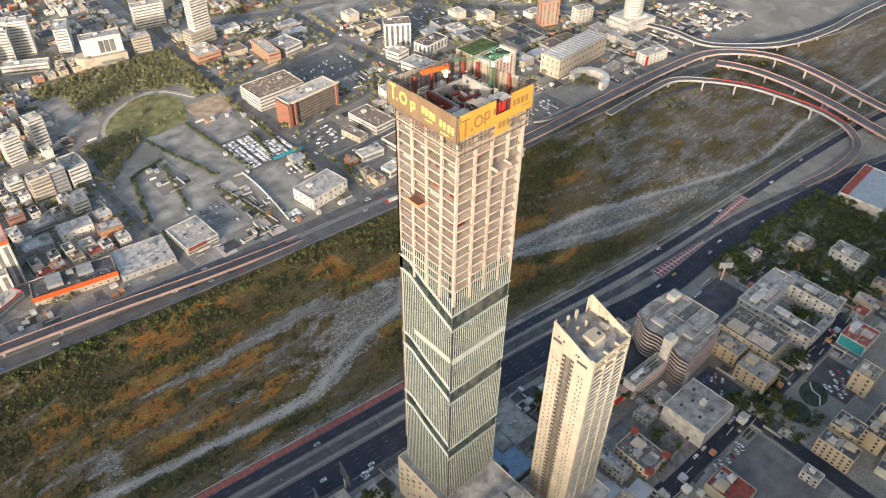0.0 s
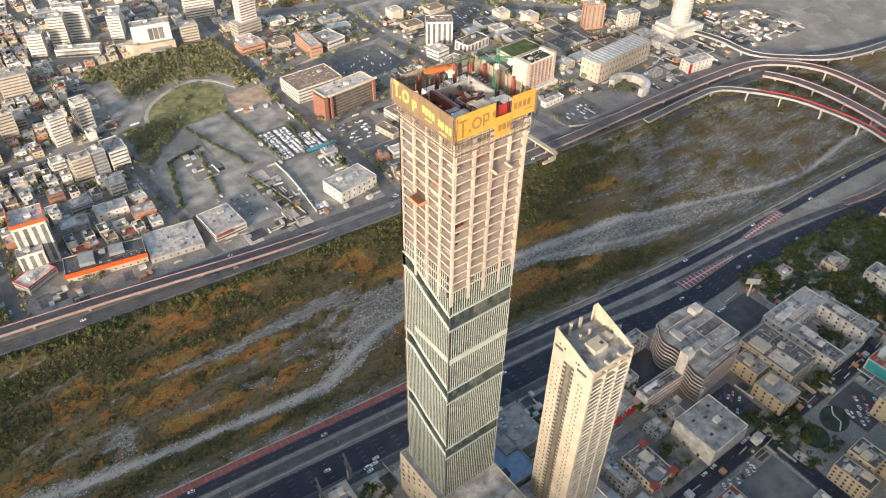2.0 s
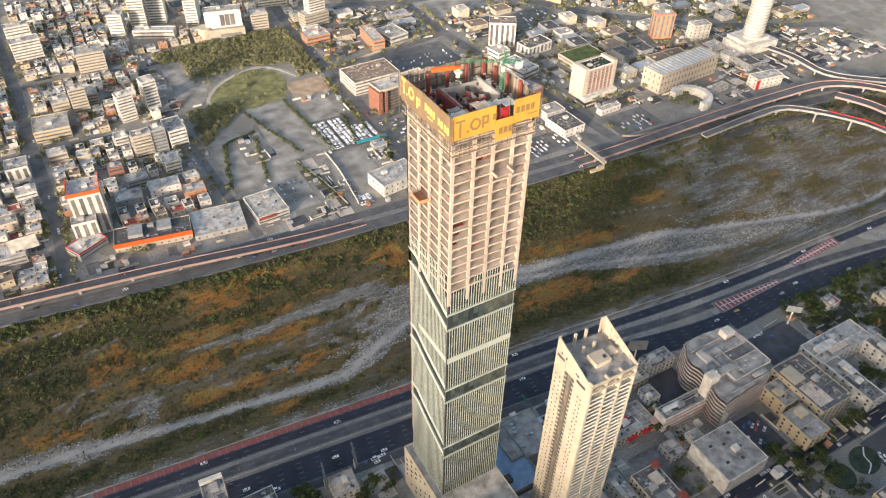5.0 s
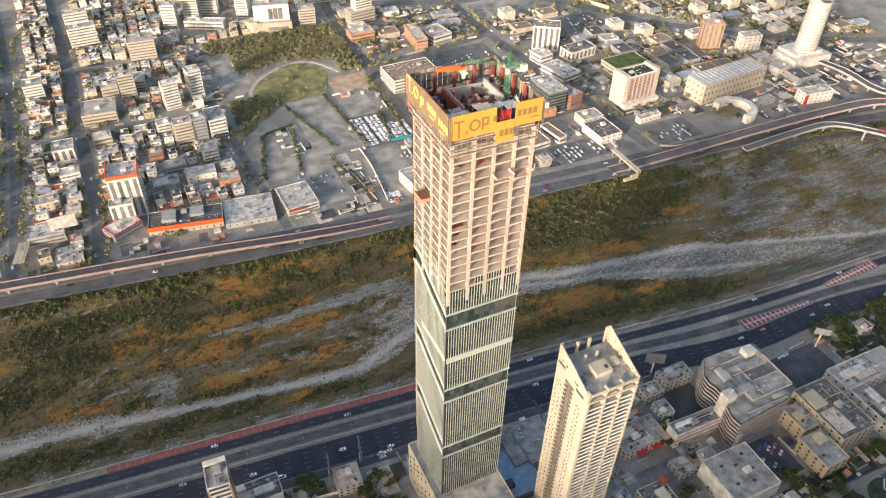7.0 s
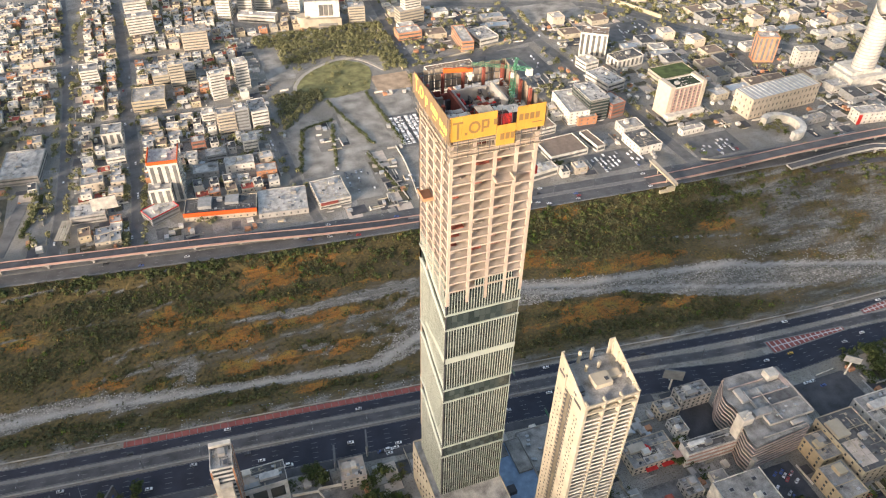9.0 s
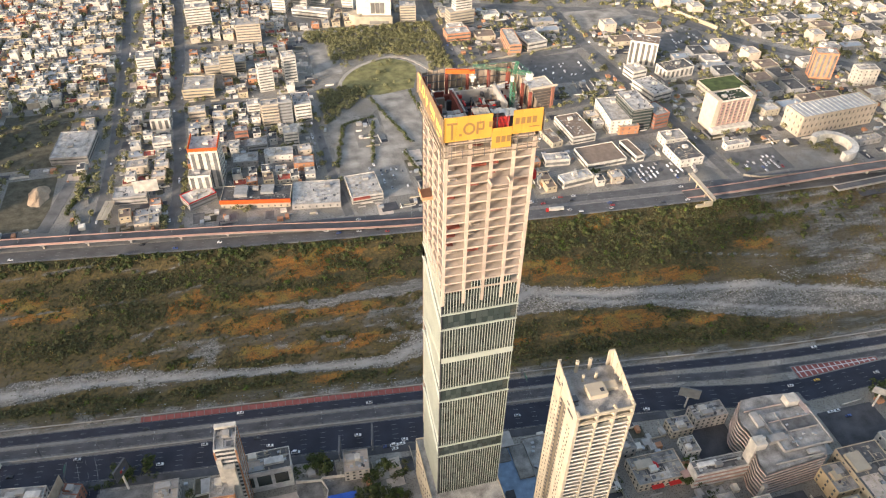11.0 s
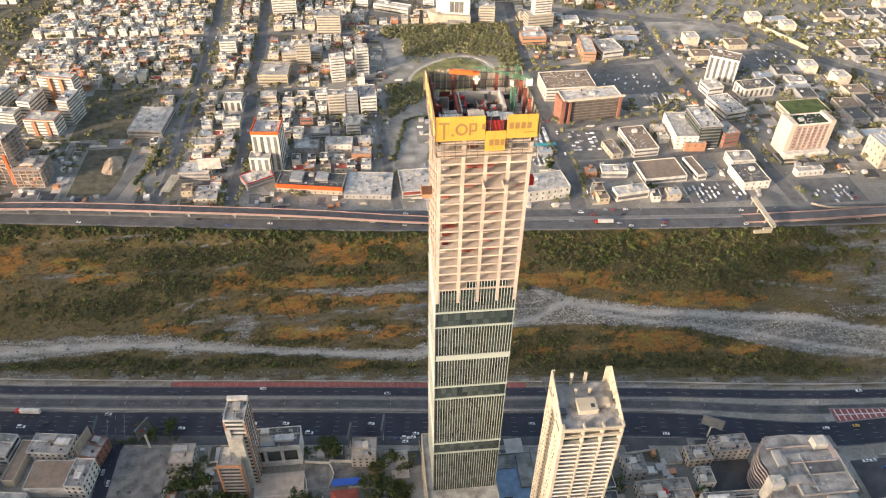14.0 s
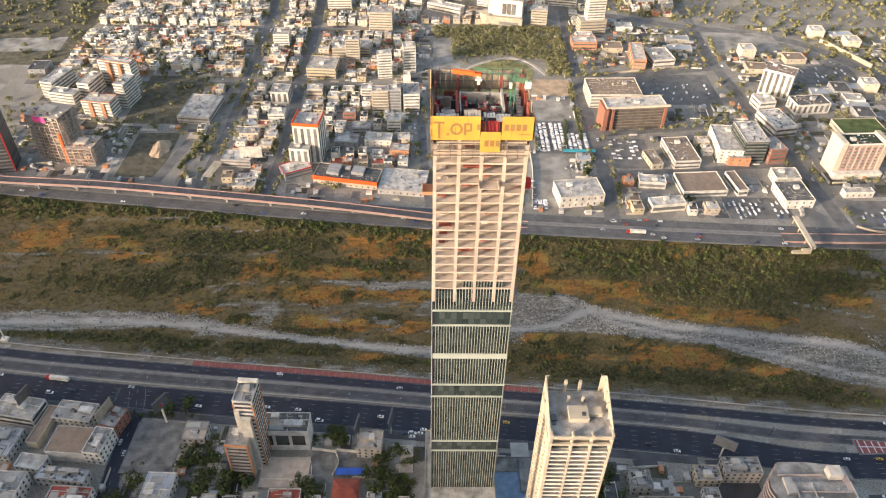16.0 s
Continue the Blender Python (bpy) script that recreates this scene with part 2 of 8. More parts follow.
GRAVEL_LOW = [(-900, 405), (-500, 352), (-184, 321), (-98, 326), (-54, 328), (-8, 322), (37, 316), (81, 310), (125, 302), (151, 299), (185, 305), (215, 324), (280, 325), (324, 319), (367, 313), (387, 306), (405, 296), (443, 282), (467, 275), (503, 270), (541, 265), (573, 262), (632, 260), (673, 251), (780, 260), (1000, 250), (1600, 208)]
CHANNEL = [(-700, 392), (-192, 333), (-100, 335), (-40, 331), (15, 321), (81, 313), (130, 306), (157, 305), (185, 317), (215, 328), (252, 334), (282, 352), (300, 344), (351, 331), (400, 326), (440, 320), (480, 313), (507, 303), (564, 286), (636, 263), (694, 256), (780, 264), (1000, 254), (1600, 212)]
THREAD = [(258, 365), (300, 335), (345, 322), (390, 312), (430, 298), (470, 284), (520, 272)]
ARM = [(-39, 346), (-33, 363), (-19, 377), (3, 379), (36, 381), (59, 382), (98, 377), (150, 378), (205, 379)]
TRACKS = [[(-225, 413), (-128, 418), (-63, 415), (-14, 415), (25, 422)], [(-216, 464), (-75, 462), (-15, 444), (14, 456)], [(430, 366), (512, 344), (580, 326), (662, 313), (717, 305)], [(560, 414), (651, 408), (740, 363), (824, 302)], [(-11, 362), (60, 352), (110, 354)]]
# dry grass and bushes in the bed: x, y, half length, half width
DRY = [(-200, 437, 34, 20), (-132, 430, 32, 11), (-41, 350, 20, 8), (13, 398, 30, 15), (91, 395, 55, 10), (56, 367, 56, 12), (78, 335, 33, 9), (1, 337, 18, 5), (132, 329, 18, 12), (114, 433, 42, 22), (107, 297, 18, 6), (-102, 413, 30, 8), (140, 364, 30, 10)]
DRY_EAST = [(243, 404, 20, 20), (265, 380, 50, 6), (311, 372, 48, 14), (375, 345, 46, 8), (419, 338, 28, 7), (230, 318, 23, 6), (236, 298, 26, 7), (319, 301, 36, 13), (361, 296, 28, 11), (410, 285, 22, 8), (295, 287, 22, 8), (367, 424, 30, 14), (501, 367, 24, 12), (560, 300, 14, 8), (640, 330, 16, 9)]
GREEN = [(-191, 479, 42, 14), (-143, 480, 31, 13), (-71, 467, 47, 12), (-19, 466, 22, 10), (-37, 431, 55, 14), (7, 432, 15, 12), (-39, 397, 38, 16), (-90, 376, 46, 14), (48, 432, 25, 11), (36, 405, 24, 9), (81, 406, 19, 6), (118, 447, 36, 12), (134, 425, 20, 13), (110, 401, 29, 6), (5, 339, 18, 4), (61, 325, 26, 4), (114, 338, 13, 5), (84, 367, 14, 5)]
GREEN_NEAR = [(-94, 316, 54, 6), (-39, 307, 26, 9), (11, 307, 22, 7), (64, 304, 22, 6), (125, 294, 26, 5), (255, 309, 32, 8), (299, 307, 18, 5), (286, 284, 52, 9), (356, 278, 64, 8), (408, 267, 50, 8), (396, 296, 26, 6), (454, 259, 26, 5)]
GREEN_EAST = [(252, 436, 26, 13), (296, 427, 36, 17), (345, 416, 42, 14), (391, 404, 40, 24), (358, 371, 28, 12), (420, 372, 48, 16), (471, 414, 50, 17), (484, 386, 44, 20), (543, 404, 30, 20), (316, 398, 40, 12)]


def dist(points, x, y):
    best = 1e9
    for (ax, ay), (bx, by) in zip(points, points[1:]):
        dx, dy = bx - ax, by - ay
        t = min(1, max(0, ((x - ax) * dx + (y - ay) * dy) / (dx * dx + dy * dy)))
        best = min(best, math.hypot(x - ax - t * dx, y - ay - t * dy))
    return best


def shade_hill(x, y):
    """Unseen long ridge added south-west of the river, shaped to shade the near bank."""
    k = max(0.0, 1 - abs(y + 430) / 360)
    k = k * k * (3 - 2 * k)
    return k * (276 + 70 * min(1, max(0, (-650 - x) / 450)) + 18 * noise.noise((x / 260, 3, 5)) + 8 * noise.noise((x / 60, y / 60, 6)))


def relief(x, y):
    """Ground height: 0 on the streets, the river's bed about 6 m lower between its banks."""
    if y < -70:
        return -0.05 + shade_hill(x, y)
    a, b = line(NEAR_TOP, x) + 3, line(FAR_LOW, x) - 3
    if y <= a or y >= b:
        return -0.05
    k = min(1, (y - a) / 22) if y - a < b - y else min(1, (b - y) / 22)
    k = k * k * (3 - 2 * k)
    z = -5.2 * k
    if k > 0.6:
        z += 1.3 * noise.noise((x / 40, y / 22, 1)) + 0.5 * noise.noise((x / 9, y / 7, 4))
        z -= 1.0 * max(0, 1 - dist(CHANNEL, x, y) / 9)
    return z


def patch(blobs, x, y, salt):
    """Above 0 inside any of the long patches, with a ragged edge."""
    best = min(math.hypot((x - a) / p, (y - b) / q) for a, b, p, q in blobs)
    return 1 - 0.9 * best + 0.55 * noise.noise((x / 15, y / 7, salt)) + 0.4 * noise.noise((x / 5, y / 3, salt + 1))


def thicket(x, y):
    """Where green scrub stands in the river's bed: above 0."""
    a, b = line(NEAR_TOP, x), line(FAR_LOW, x)
    loose = 0.75 * noise.noise((x / 46, y / 17, 21)) + 0.5 * noise.noise((x / 13, y / 8, 22)) - 0.13
    if x > 470:
        loose -= 0.12
    loose += 0.5 * max(0, 1 - (b - y) / 16)
    best = max(loose, patch(GREEN, x, y, 31), patch(GREEN_NEAR, x, y, 33), patch(GREEN_EAST, x, y, 35) + 0.12)
    return best - 0.9 * max(0, 1 - (y - a) / 9)


def cover(x, y):
    """How much gravel (past 1: washed pale gravel), dry grass and scrub there is in the river's bed."""
    a, b = line(NEAR_TOP, x), line(FAR_LOW, x)
    if y < a - 1 or y > b + 1:
        return 0, 0, 0, 0
    n1, n2 = noise.noise((x / 14, y / 7, 2)), noise.noise((x / 4, y / 3, 3))
    up, low = line(GRAVEL_UP, x), line(GRAVEL_LOW, x)
    e = min(up - y, y - low) + 2.2 * n1 + 1.6 * n2
    g = 0.95 * min(1, max(0, e / 2.0 + 0.5))
    pale = max(0, 1 - (dist(CHANNEL, x, y) + 2.0 * n1 + 1.2 * n2) / 5.5)
    if x > 230:
        pale = max(pale, 0.8 * max(0, 1 - (dist(THREAD, x, y) + 2.5 * n1 + 1.5 * n2) / 3.5))
    if g > 0.3:
        g += 0.9 * pale
    arm = 2.4 + 6.0 * min(1, max(0, (x - 50) / 140))
    g = max(g, 1.1 * min(1, max(0, (arm - dist(ARM, x, y) - 3.0 * n1 - 2.4 * n2) / 3.5)))
    if 120 < x < 225 and 312 < y < 385:
        g = max(g, 0.8 * min(1, max(0, 0.30 + (x - 175) / 110 + 1.3 * noise.noise((x / 22, y / 8, 61)) + 0.7 * n2)))
    # pale gravel spread over the east end stands in for haze there
    if x > 430:
        g = max(g, 0.64 * min(1, (x - 430) / 120) * min(1, max(0, 0.75 + 0.9 * noise.noise((x / 38, y / 13, 63)) + 0.4 * n2)))
    for k, path in enumerate(TRACKS):
        g = max(g, (0.95 if k < 4 else 0.75) * min(1, max(0, (1.9 - dist(path, x, y) - 1.5 * n1 - 1.6 * n2) / 2)))
    if -40 < x < 190 and 312 < y < 376:
        g = max(g, 0.72 * min(1, max(0, 0.45 + 1.1 * noise.noise((x / 34, y / 9, 7)) + 0.7 * noise.noise((x / 9, y / 4, 8)) - abs(y - 346) / 60)))
    if 690 < x < 800 and 255 < y < 310:
        g = max(g, 0.9 * min(1, max(0, 0.1 + 1.5 * noise.noise((x / 18, y / 12, 17)) + 0.8 * n2)))
    if y - a < 18:
        g = max(g, 0.95 * (1 - (y - a) / 18) * min(1, max(0, 0.7 + n1)))
    bush = thicket(x, y)
    dry = max(patch(DRY, x, y, 41), patch(DRY_EAST, x, y, 43))
    d = min(1, max(0, 0.27 + 1.0 * max(dry, -0.4) + 0.6 * noise.noise((x / 40, y / 12, 11)) + 0.35 * noise.noise((x / 9, y / 5, 12)) - 0.7 * max(0, bush)))
    if x > 520 or x < -230:
        d *= 0.6
    s = min(1, max(0, 0.72 + 0.8 * bush))
    clear = max(0, 1 - g)
    return g, d * clear, s * clear, 1


def ground_material():
    m = bpy.data.materials.new("earth")
    m.use_nodes = True
    n, l = m.node_tree.nodes, m.node_tree.links
    b = n["Principled BSDF"]
    b.inputs["Roughness"].default_value, b.inputs["Specular IOR Level"].default_value = 0.95, 0.15
    geo, att, sep = n.new("ShaderNodeNewGeometry"), n.new("ShaderNodeAttribute"), n.new("ShaderNodeSeparateColor")
    att.attribute_name = "cover"
    l.new(att.outputs["Color"], sep.inputs[0])
    n1, n2, n3 = (n.new("ShaderNodeTexNoise") for _ in range(3))
    stretch = n.new("ShaderNodeVectorMath")
    stretch.operation = "MULTIPLY"
    stretch.inputs[1].default_value = (0.06, 0.30, 0.2)
    l.new(geo.outputs["Position"], stretch.inputs[0])
    n3.inputs["Scale"].default_value, n3.inputs["Detail"].default_value = 1.0, 6
    l.new(stretch.outputs[0], n3.inputs["Vector"])
    for t, s, d in ((n1, 0.06, 6), (n2, 0.42, 6)):
        t.inputs["Scale"].default_value, t.inputs["Detail"].default_value = s, d
        l.new(geo.outputs["Position"], t.inputs["Vector"])

    def two(a, c, fac):
        x = n.new("ShaderNodeMix")
        x.data_type = "RGBA"
        for key, val in (("A", a), ("B", c)):
            if isinstance(val, tuple):
                x.inputs[key].default_value = (*val, 1)
            else:
                l.new(val, x.inputs[key])
        l.new(fac, x.inputs["Factor"])
        return x.outputs["Result"]

    def sharp(value, low, high):
        r = n.new("ShaderNodeMapRange")
        r.inputs[1].default_value, r.inputs[2].default_value = low, high
        l.new(value, r.inputs[0])
        return r.outputs[0]

    def plus(value, other, k):
        a = n.new("ShaderNodeMath")
        a.operation = "MULTIPLY_ADD"
        a.inputs[1].default_value = k
        l.new(other, a.inputs[0])
        l.new(value, a.inputs[2])
        return a.outputs[0]

    soil = two((0.090, 0.073, 0.046), (0.170, 0.142, 0.100), sharp(n3.outputs[0], 0.35, 0.65))
    soil = two(soil, (0.09, 0.085, 0.062), sharp(n2.outputs[0], 0.50, 0.75))
    cell = n.new("ShaderNodeTexVoronoi")
    cell.distance = "CHEBYCHEV"
    cell.inputs["Scale"].default_value = 1 / 22
    l.new(geo.outputs["Position"], cell.inputs["Vector"])
    shade = n.new("ShaderNodeSeparateColor")
    l.new(cell.outputs["Color"], shade.inputs[0])
    # town ground is lifted in tone too, standing in for haze
    city = two((0.20, 0.19, 0.172), (0.38, 0.36, 0.325), shade.outputs["Red"])
    city = two(city, (0.27, 0.25, 0.21), sharp(n1.outputs[0], 0.42, 0.62))
    city = two(city, (0.20, 0.19, 0.165), sharp(n2.outputs[0], 0.52, 0.75))
    soil = two(city, soil, att.outputs["Alpha"])
    scrub = two((0.070, 0.058, 0.028), (0.155, 0.115, 0.048), sharp(n2.outputs[0], 0.35, 0.65))
    dry = two((0.140, 0.076, 0.028), (0.38, 0.158, 0.034), sharp(plus(n3.outputs[0], n2.outputs[0], 0.8), 0.66, 1.06))
    dry = two(dry, (0.26, 0.175, 0.045), sharp(n1.outputs[0], 0.50, 0.64))
    dry = two(dry, (0.10, 0.078, 0.042), sharp(n2.outputs[0], 0.56, 0.70))
    fine = n.new("ShaderNodeTexNoise")
    fine.inputs["Scale"].default_value, fine.inputs["Detail"].default_value = 1.1, 4
    l.new(geo.outputs["Position"], fine.inputs["Vector"])
    dry = two(dry, (0.105, 0.082, 0.04), sharp(fine.outputs[0], 0.50, 0.66))
    soil = two(soil, (0.085, 0.076, 0.052), sharp(fine.outputs[0], 0.52, 0.70))
    stone = two((0.150, 0.143, 0.126), (0.27, 0.26, 0.232), sharp(n3.outputs[0], 0.46, 0.62))
    stone = two(stone, (0.095, 0.09, 0.078), sharp(n2.outputs[0], 0.52, 0.64))
    stone = two(stone, (0.34, 0.33, 0.30), sharp(fine.outputs[0], 0.58, 0.70))
    stone = two(stone, (0.10, 0.092, 0.075), sharp(fine.outputs[0], 0.44, 0.34))
    stone = two(stone, (0.34, 0.33, 0.305), sharp(plus(sep.outputs["Red"], n2.outputs[0], 0.9), 1.50, 2.2))
    c = two(soil, scrub, sharp(plus(sep.outputs["Blue"], n2.outputs[0], 0.5), 0.45, 0.85))
    c = two(c, dry, sharp(plus(plus(sep.outputs["Green"], n2.outputs[0], 0.4), n3.outputs[0], 0.4), 0.66, 1.0))
    c = two(c, stone, sharp(plus(sep.outputs["Red"], n2.outputs[0], 0.5), 0.62, 0.90))
    l.new(c, b.inputs["Base Color"])
    bp = n.new("ShaderNodeBump")
    bp.inputs["Strength"].default_value, bp.inputs["Distance"].default_value = 0.6, 0.4
    l.new(n2.outputs[0], bp.inputs["Height"])
    l.new(bp.outputs[0], b.inputs["Normal"])
    return m


M["earth"] = ground_material()


def ground():
    xs = sorted(set([-4900, -3000, -2400, -2000, -1700, -1500, -1350, -1200, -1100, -1000, -900, -800, -700, -600, -530] + list(range(-460, 961, 3)) + [1020, 1100, 1200, 1400, 1700, 2400, 3400, 4900]))
    ys = sorted(set([-4900, -2500, -1000] + list(range(-800, -59, 20)) + [0, 100, 150] + list(range(180, 521, 3)) + [540, 600, 700, 900, 1200, 1800, 2800, 4900]))
    verts, cols = [], []
    for y in ys:
        for x in xs:
            verts.append((x, y, relief(x, y)))
            cols.extend(cover(x, y))
    w = len(xs)
    faces = [(j * w + i, j * w + i + 1, (j + 1) * w + i + 1, (j + 1) * w + i) for j in range(len(ys) - 1) for i in range(w - 1)]
    me = bpy.data.meshes.new("ground")
    me.from_pydata(verts, [], faces)
    at = me.color_attributes.new("cover", "FLOAT_COLOR", "POINT")
    at.data.foreach_set("color", cols)
    tagged(part_mesh("ground", me, "earth"), "dusty city ground and river bed with gravel, scrub and dry grass", "ground", kind="structure")


ground()


_level = itertools.count()


def road(name, points, width, material="asphalt", z=0.0, lift=0.06, label="dark asphalt road", lanes=0, thick=0.3):
    lift += 0.006 * (next(_level) % 12)
    bm, path = ribbon(points, width / 2, z - thick, z + lift)
    ob = tagged(part(name, bm, material), label, "road", kind="structure")
    if lanes > 1:
        bm = bmesh.new()
        for k in range(lanes + 1):
            off = -width / 2 + 0.5 + (width - 1) * k / lanes
            solid = k in (0, lanes)
            run = 0.0
            for a, b in zip(path, path[1:]):
                t = (b - a)
                n = Vector((-t.y, t.x, 0)).normalized()
                m = 1 if solid else 0.3
                p, q = a + n * off, a + t * m + n * off
                h = n * 0.08
                zz = Vector((0, 0, z + lift + 0.012))
                bm.faces.new([bm.verts.new(v + zz) for v in (p - h, q - h, q + h, p + h)])
        part("lane_marking", bm, "paint", ob, "worn white lane lines")
    return ob



def under(d):
    return [(x, y + d) for x, y in NEAR_TOP if x < 390]


LEFT = [p for p in NEAR_TOP if p[0] < 390]
MAIN_B = under(-18.5) + [(400, 226), (463, 221), (545, 217), (621, 206), (694, 190), (780, 168), (1000, 120), (1500, 40)]
MAIN_C = under(-36) + [(422, 203), (513, 203), (600, 193), (690, 178), (780, 152), (1000, 100), (1500, 20)]
road("road_riverside", [(x, y - 7.75) for x, y in NEAR_TOP], 8.0, lanes=2, label="riverside carriageway of dark asphalt")
road("road_express", MAIN_B, 7.5, "asphalt_old", lanes=2, label="worn grey express carriageway")
road("road_main", MAIN_C, 20.0, lanes=5, label="wide main carriageway of dark asphalt")
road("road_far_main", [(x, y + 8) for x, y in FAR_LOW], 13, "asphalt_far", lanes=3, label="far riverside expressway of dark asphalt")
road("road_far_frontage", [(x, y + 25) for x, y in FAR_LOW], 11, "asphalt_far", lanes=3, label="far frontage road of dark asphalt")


def strip(name, points, width, z0, z1, material, label, category="kerb"):
    return tagged(part(name, ribbon(points, width / 2, z0, z1)[0], material), label, category, kind="structure")


strip("kerb_island", under(-13.2), 2.2, -0.3, 0.28, "kerb", "pale concrete island between the carriageways")
strip("kerb_island", under(-24.2), 2.4, -0.3, 0.30, "kerb", "pale concrete island with a low barrier")
strip("barrier", under(-24.2), 0.5, 0.2, 1.05, "concrete", "low concrete traffic barrier", "barrier")
strip("pavement_frontage", under(-49.5), 6.0, -0.3, 0.16, "asphalt_old", "grey frontage strip with parking", "pavement")
walk_line = [(x, line(NEAR_TOP, x) - 1.6) for x in (-24, 23, 68, 126, 196, 230)]
strip("river_walk", walk_line, 4.2, -0.3, 0.22, "redwalk", "red paved riverside walk", "pavement")
strip("river_wall", [(x, y + 1.6) for x, y in NEAR_TOP], 0.5, -1.2, 0.75, "concrete", "low concrete river wall", "wall")
strip("kerb_far_bank", [(x, y + 0.4) for x, y in FAR_LOW], 1.2, -0.5, 0.5, "kerb", "pale kerb along the far bank")
strip("kerb_far_island", [(x, y + 16.8) for x, y in FAR_LOW], 3.4, -0.3, 0.25, "kerb", "pale concrete island of the far road")
for k in range(50):
    x = -22 + k * 5.0
    part_mesh("paving_joint", cube("kerb", 0.35, 4.2, 0.03), None, bpy.data.objects["river_walk"], at=(x, line(walk_line, x), 0.22))


def hatched(name, x0, x1, y0, y1, w0, w1):
    """A raised, tapering traffic island of red paving with white bars and a pale kerb."""
    def wedge(grow, z0, z1):
        bm = bmesh.new()
        v = [bm.verts.new((x, y, z)) for z in (z0, z1) for x, y in ((x0 - grow, y0 - w0 / 2 - grow), (x1 + grow, y1 - w1 / 2 - grow), (x1 + grow, y1 + w1 / 2 + grow), (x0 - grow, y0 + w0 / 2 + grow))]
        for f in ((0, 3, 2, 1), (4, 5, 6, 7), (0, 1, 5, 4), (1, 2, 6, 5), (2, 3, 7, 6), (3, 0, 4, 7)):
            bm.faces.new([v[i] for i in f])
        return bm

    root = tagged(part(name, wedge(0, -0.4, 0.25), "redwalk"), "raised traffic island with red paving and white bars", "traffic island", kind="structure")
    part("kerb", wedge(0.9, -0.4, 0.19), "kerb", root, "pale concrete kerb")
    n = int((x1 - x0) / 4.6)
    for k in range(n):
        t = (k + 0.5) / n
        part_mesh("white_bar", cube("bar_white", 0.8, round(w0 + (w1 - w0) * t - 0.6, 1), 0.05), None, root, at=(x0 + (x1 - x0) * t, y0 + (y1 - y0) * t, 0.252))
    part("white_bar", ribbon([(x0 + 1, y0, 0.31), (x1 - 1, y1, 0.31)], 0.35, -0.06, 0.0)[0], "bar_white", root)


hatched("traffic_island", 441, 510, 217, 215.0, 11, 3)
hatched("traffic_island", 538, 598, 224.0, 227.0, 4, 9)

# ---- city streets ----
BOULEVARD = [(380, 935), (453, 908), (494, 893), (556, 879), (633, 848), (680, 792), (711, 742), (762, 690), (860, 610), (1000, 540)]
for nm, pts, wd in (
        ("street_a", [(-8, 478), (-3, 560), (-3, 620), (-7, 737), (-8, 884), (-20, 1150)], 13),
        ("street_b", [(-76, 505), (-71, 560), (-69, 697), (-74, 905), (-90, 1150)], 11),
        ("street_c", [(150, 480), (145, 531), (137, 652), (124, 721)], 9),
        ("street_d", [(320, 460), (325, 535), (326, 609), (327, 798), (333, 880), (345, 1150)], 15),
        ("street_e", [(536, 440), (532, 500), (526, 569), (505, 786), (507, 870), (515, 1150)], 14),
        ("cross_a", [(-330, 716), (-72, 716), (1, 716), (128, 708)], 10),
        ("cross_b", [(326, 611), (448, 628), (520, 632)], 10),
        ("cross_c", [(326, 538), (400, 543), (470, 552), (525, 556)], 9),
        ("cross_d", [(326, 738), (420, 754), (510, 772)], 11),
        ("boulevard", BOULEVARD, 16),
        ("cross_e", [(-300, 880), (-74, 870), (-8, 868), (110, 862)], 9),
        ("near_street_a", [(-57, 262), (-52, 238), (-52, 199), (-50, 150), (-50, 40)], 12),
        ("near_street_b", [(140, 92), (257, 91), (348, 90), (417, 88), (479, 87), (579, 94), (700, 100)], 14),
        ("near_street_c", [(371, 88), (368, 40), (366, -40)], 12)):
    road("road_" + nm, pts, wd, "street" if nm[0] != "n" else "asphalt", lift=0.04, label="grey asphalt city street", lanes=2, thick=0.2)


def pier(x, y, top):
    ob = part("pier", boxes((-0.9, 0.9, -0.8, 0.8, -6, top - 1.6), (-1.1, 1.1, -3.6, 3.6, top - 1.6, top)), "concrete")
    ob.location = (x, y, 0)
    return tagged(ob, "T-shaped concrete bridge pier", "bridge pier", "bridge piers")


def viaduct(name, pts, width, paint, label, spacing=34):
    """A raised road: deck, asphalt, two parapets; piers beneath."""
    root = tagged(part(name, ribbon(pts, width / 2, -1.5, 0.0)[0], "concrete"), label, "viaduct", kind="structure")
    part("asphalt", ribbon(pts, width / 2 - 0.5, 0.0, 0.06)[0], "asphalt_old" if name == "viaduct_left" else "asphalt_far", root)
    for s in (-1, 1):
        part("parapet", ribbon(shifted(pts, s * (width / 2 - 0.2)), 0.25, -0.9, 0.95)[0], paint if s == 1 or paint == "rail" else "concrete", root)
    path = ribbon(pts, 1, 0, 1)[1]
    run = 0.0
    for a, b in zip(path, path[1:]):
        run += (b - a).length
        if run > spacing and a.z > 3.5:
            p = pier(a.x, a.y, a.z - 1.5)
            p.rotation_euler = (0, 0, math.atan2((b - a).y, (b - a).x))
            run = 0.0


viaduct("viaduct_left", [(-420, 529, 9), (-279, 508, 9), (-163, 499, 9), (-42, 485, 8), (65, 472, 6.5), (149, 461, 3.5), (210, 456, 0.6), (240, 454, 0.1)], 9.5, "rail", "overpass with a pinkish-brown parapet")
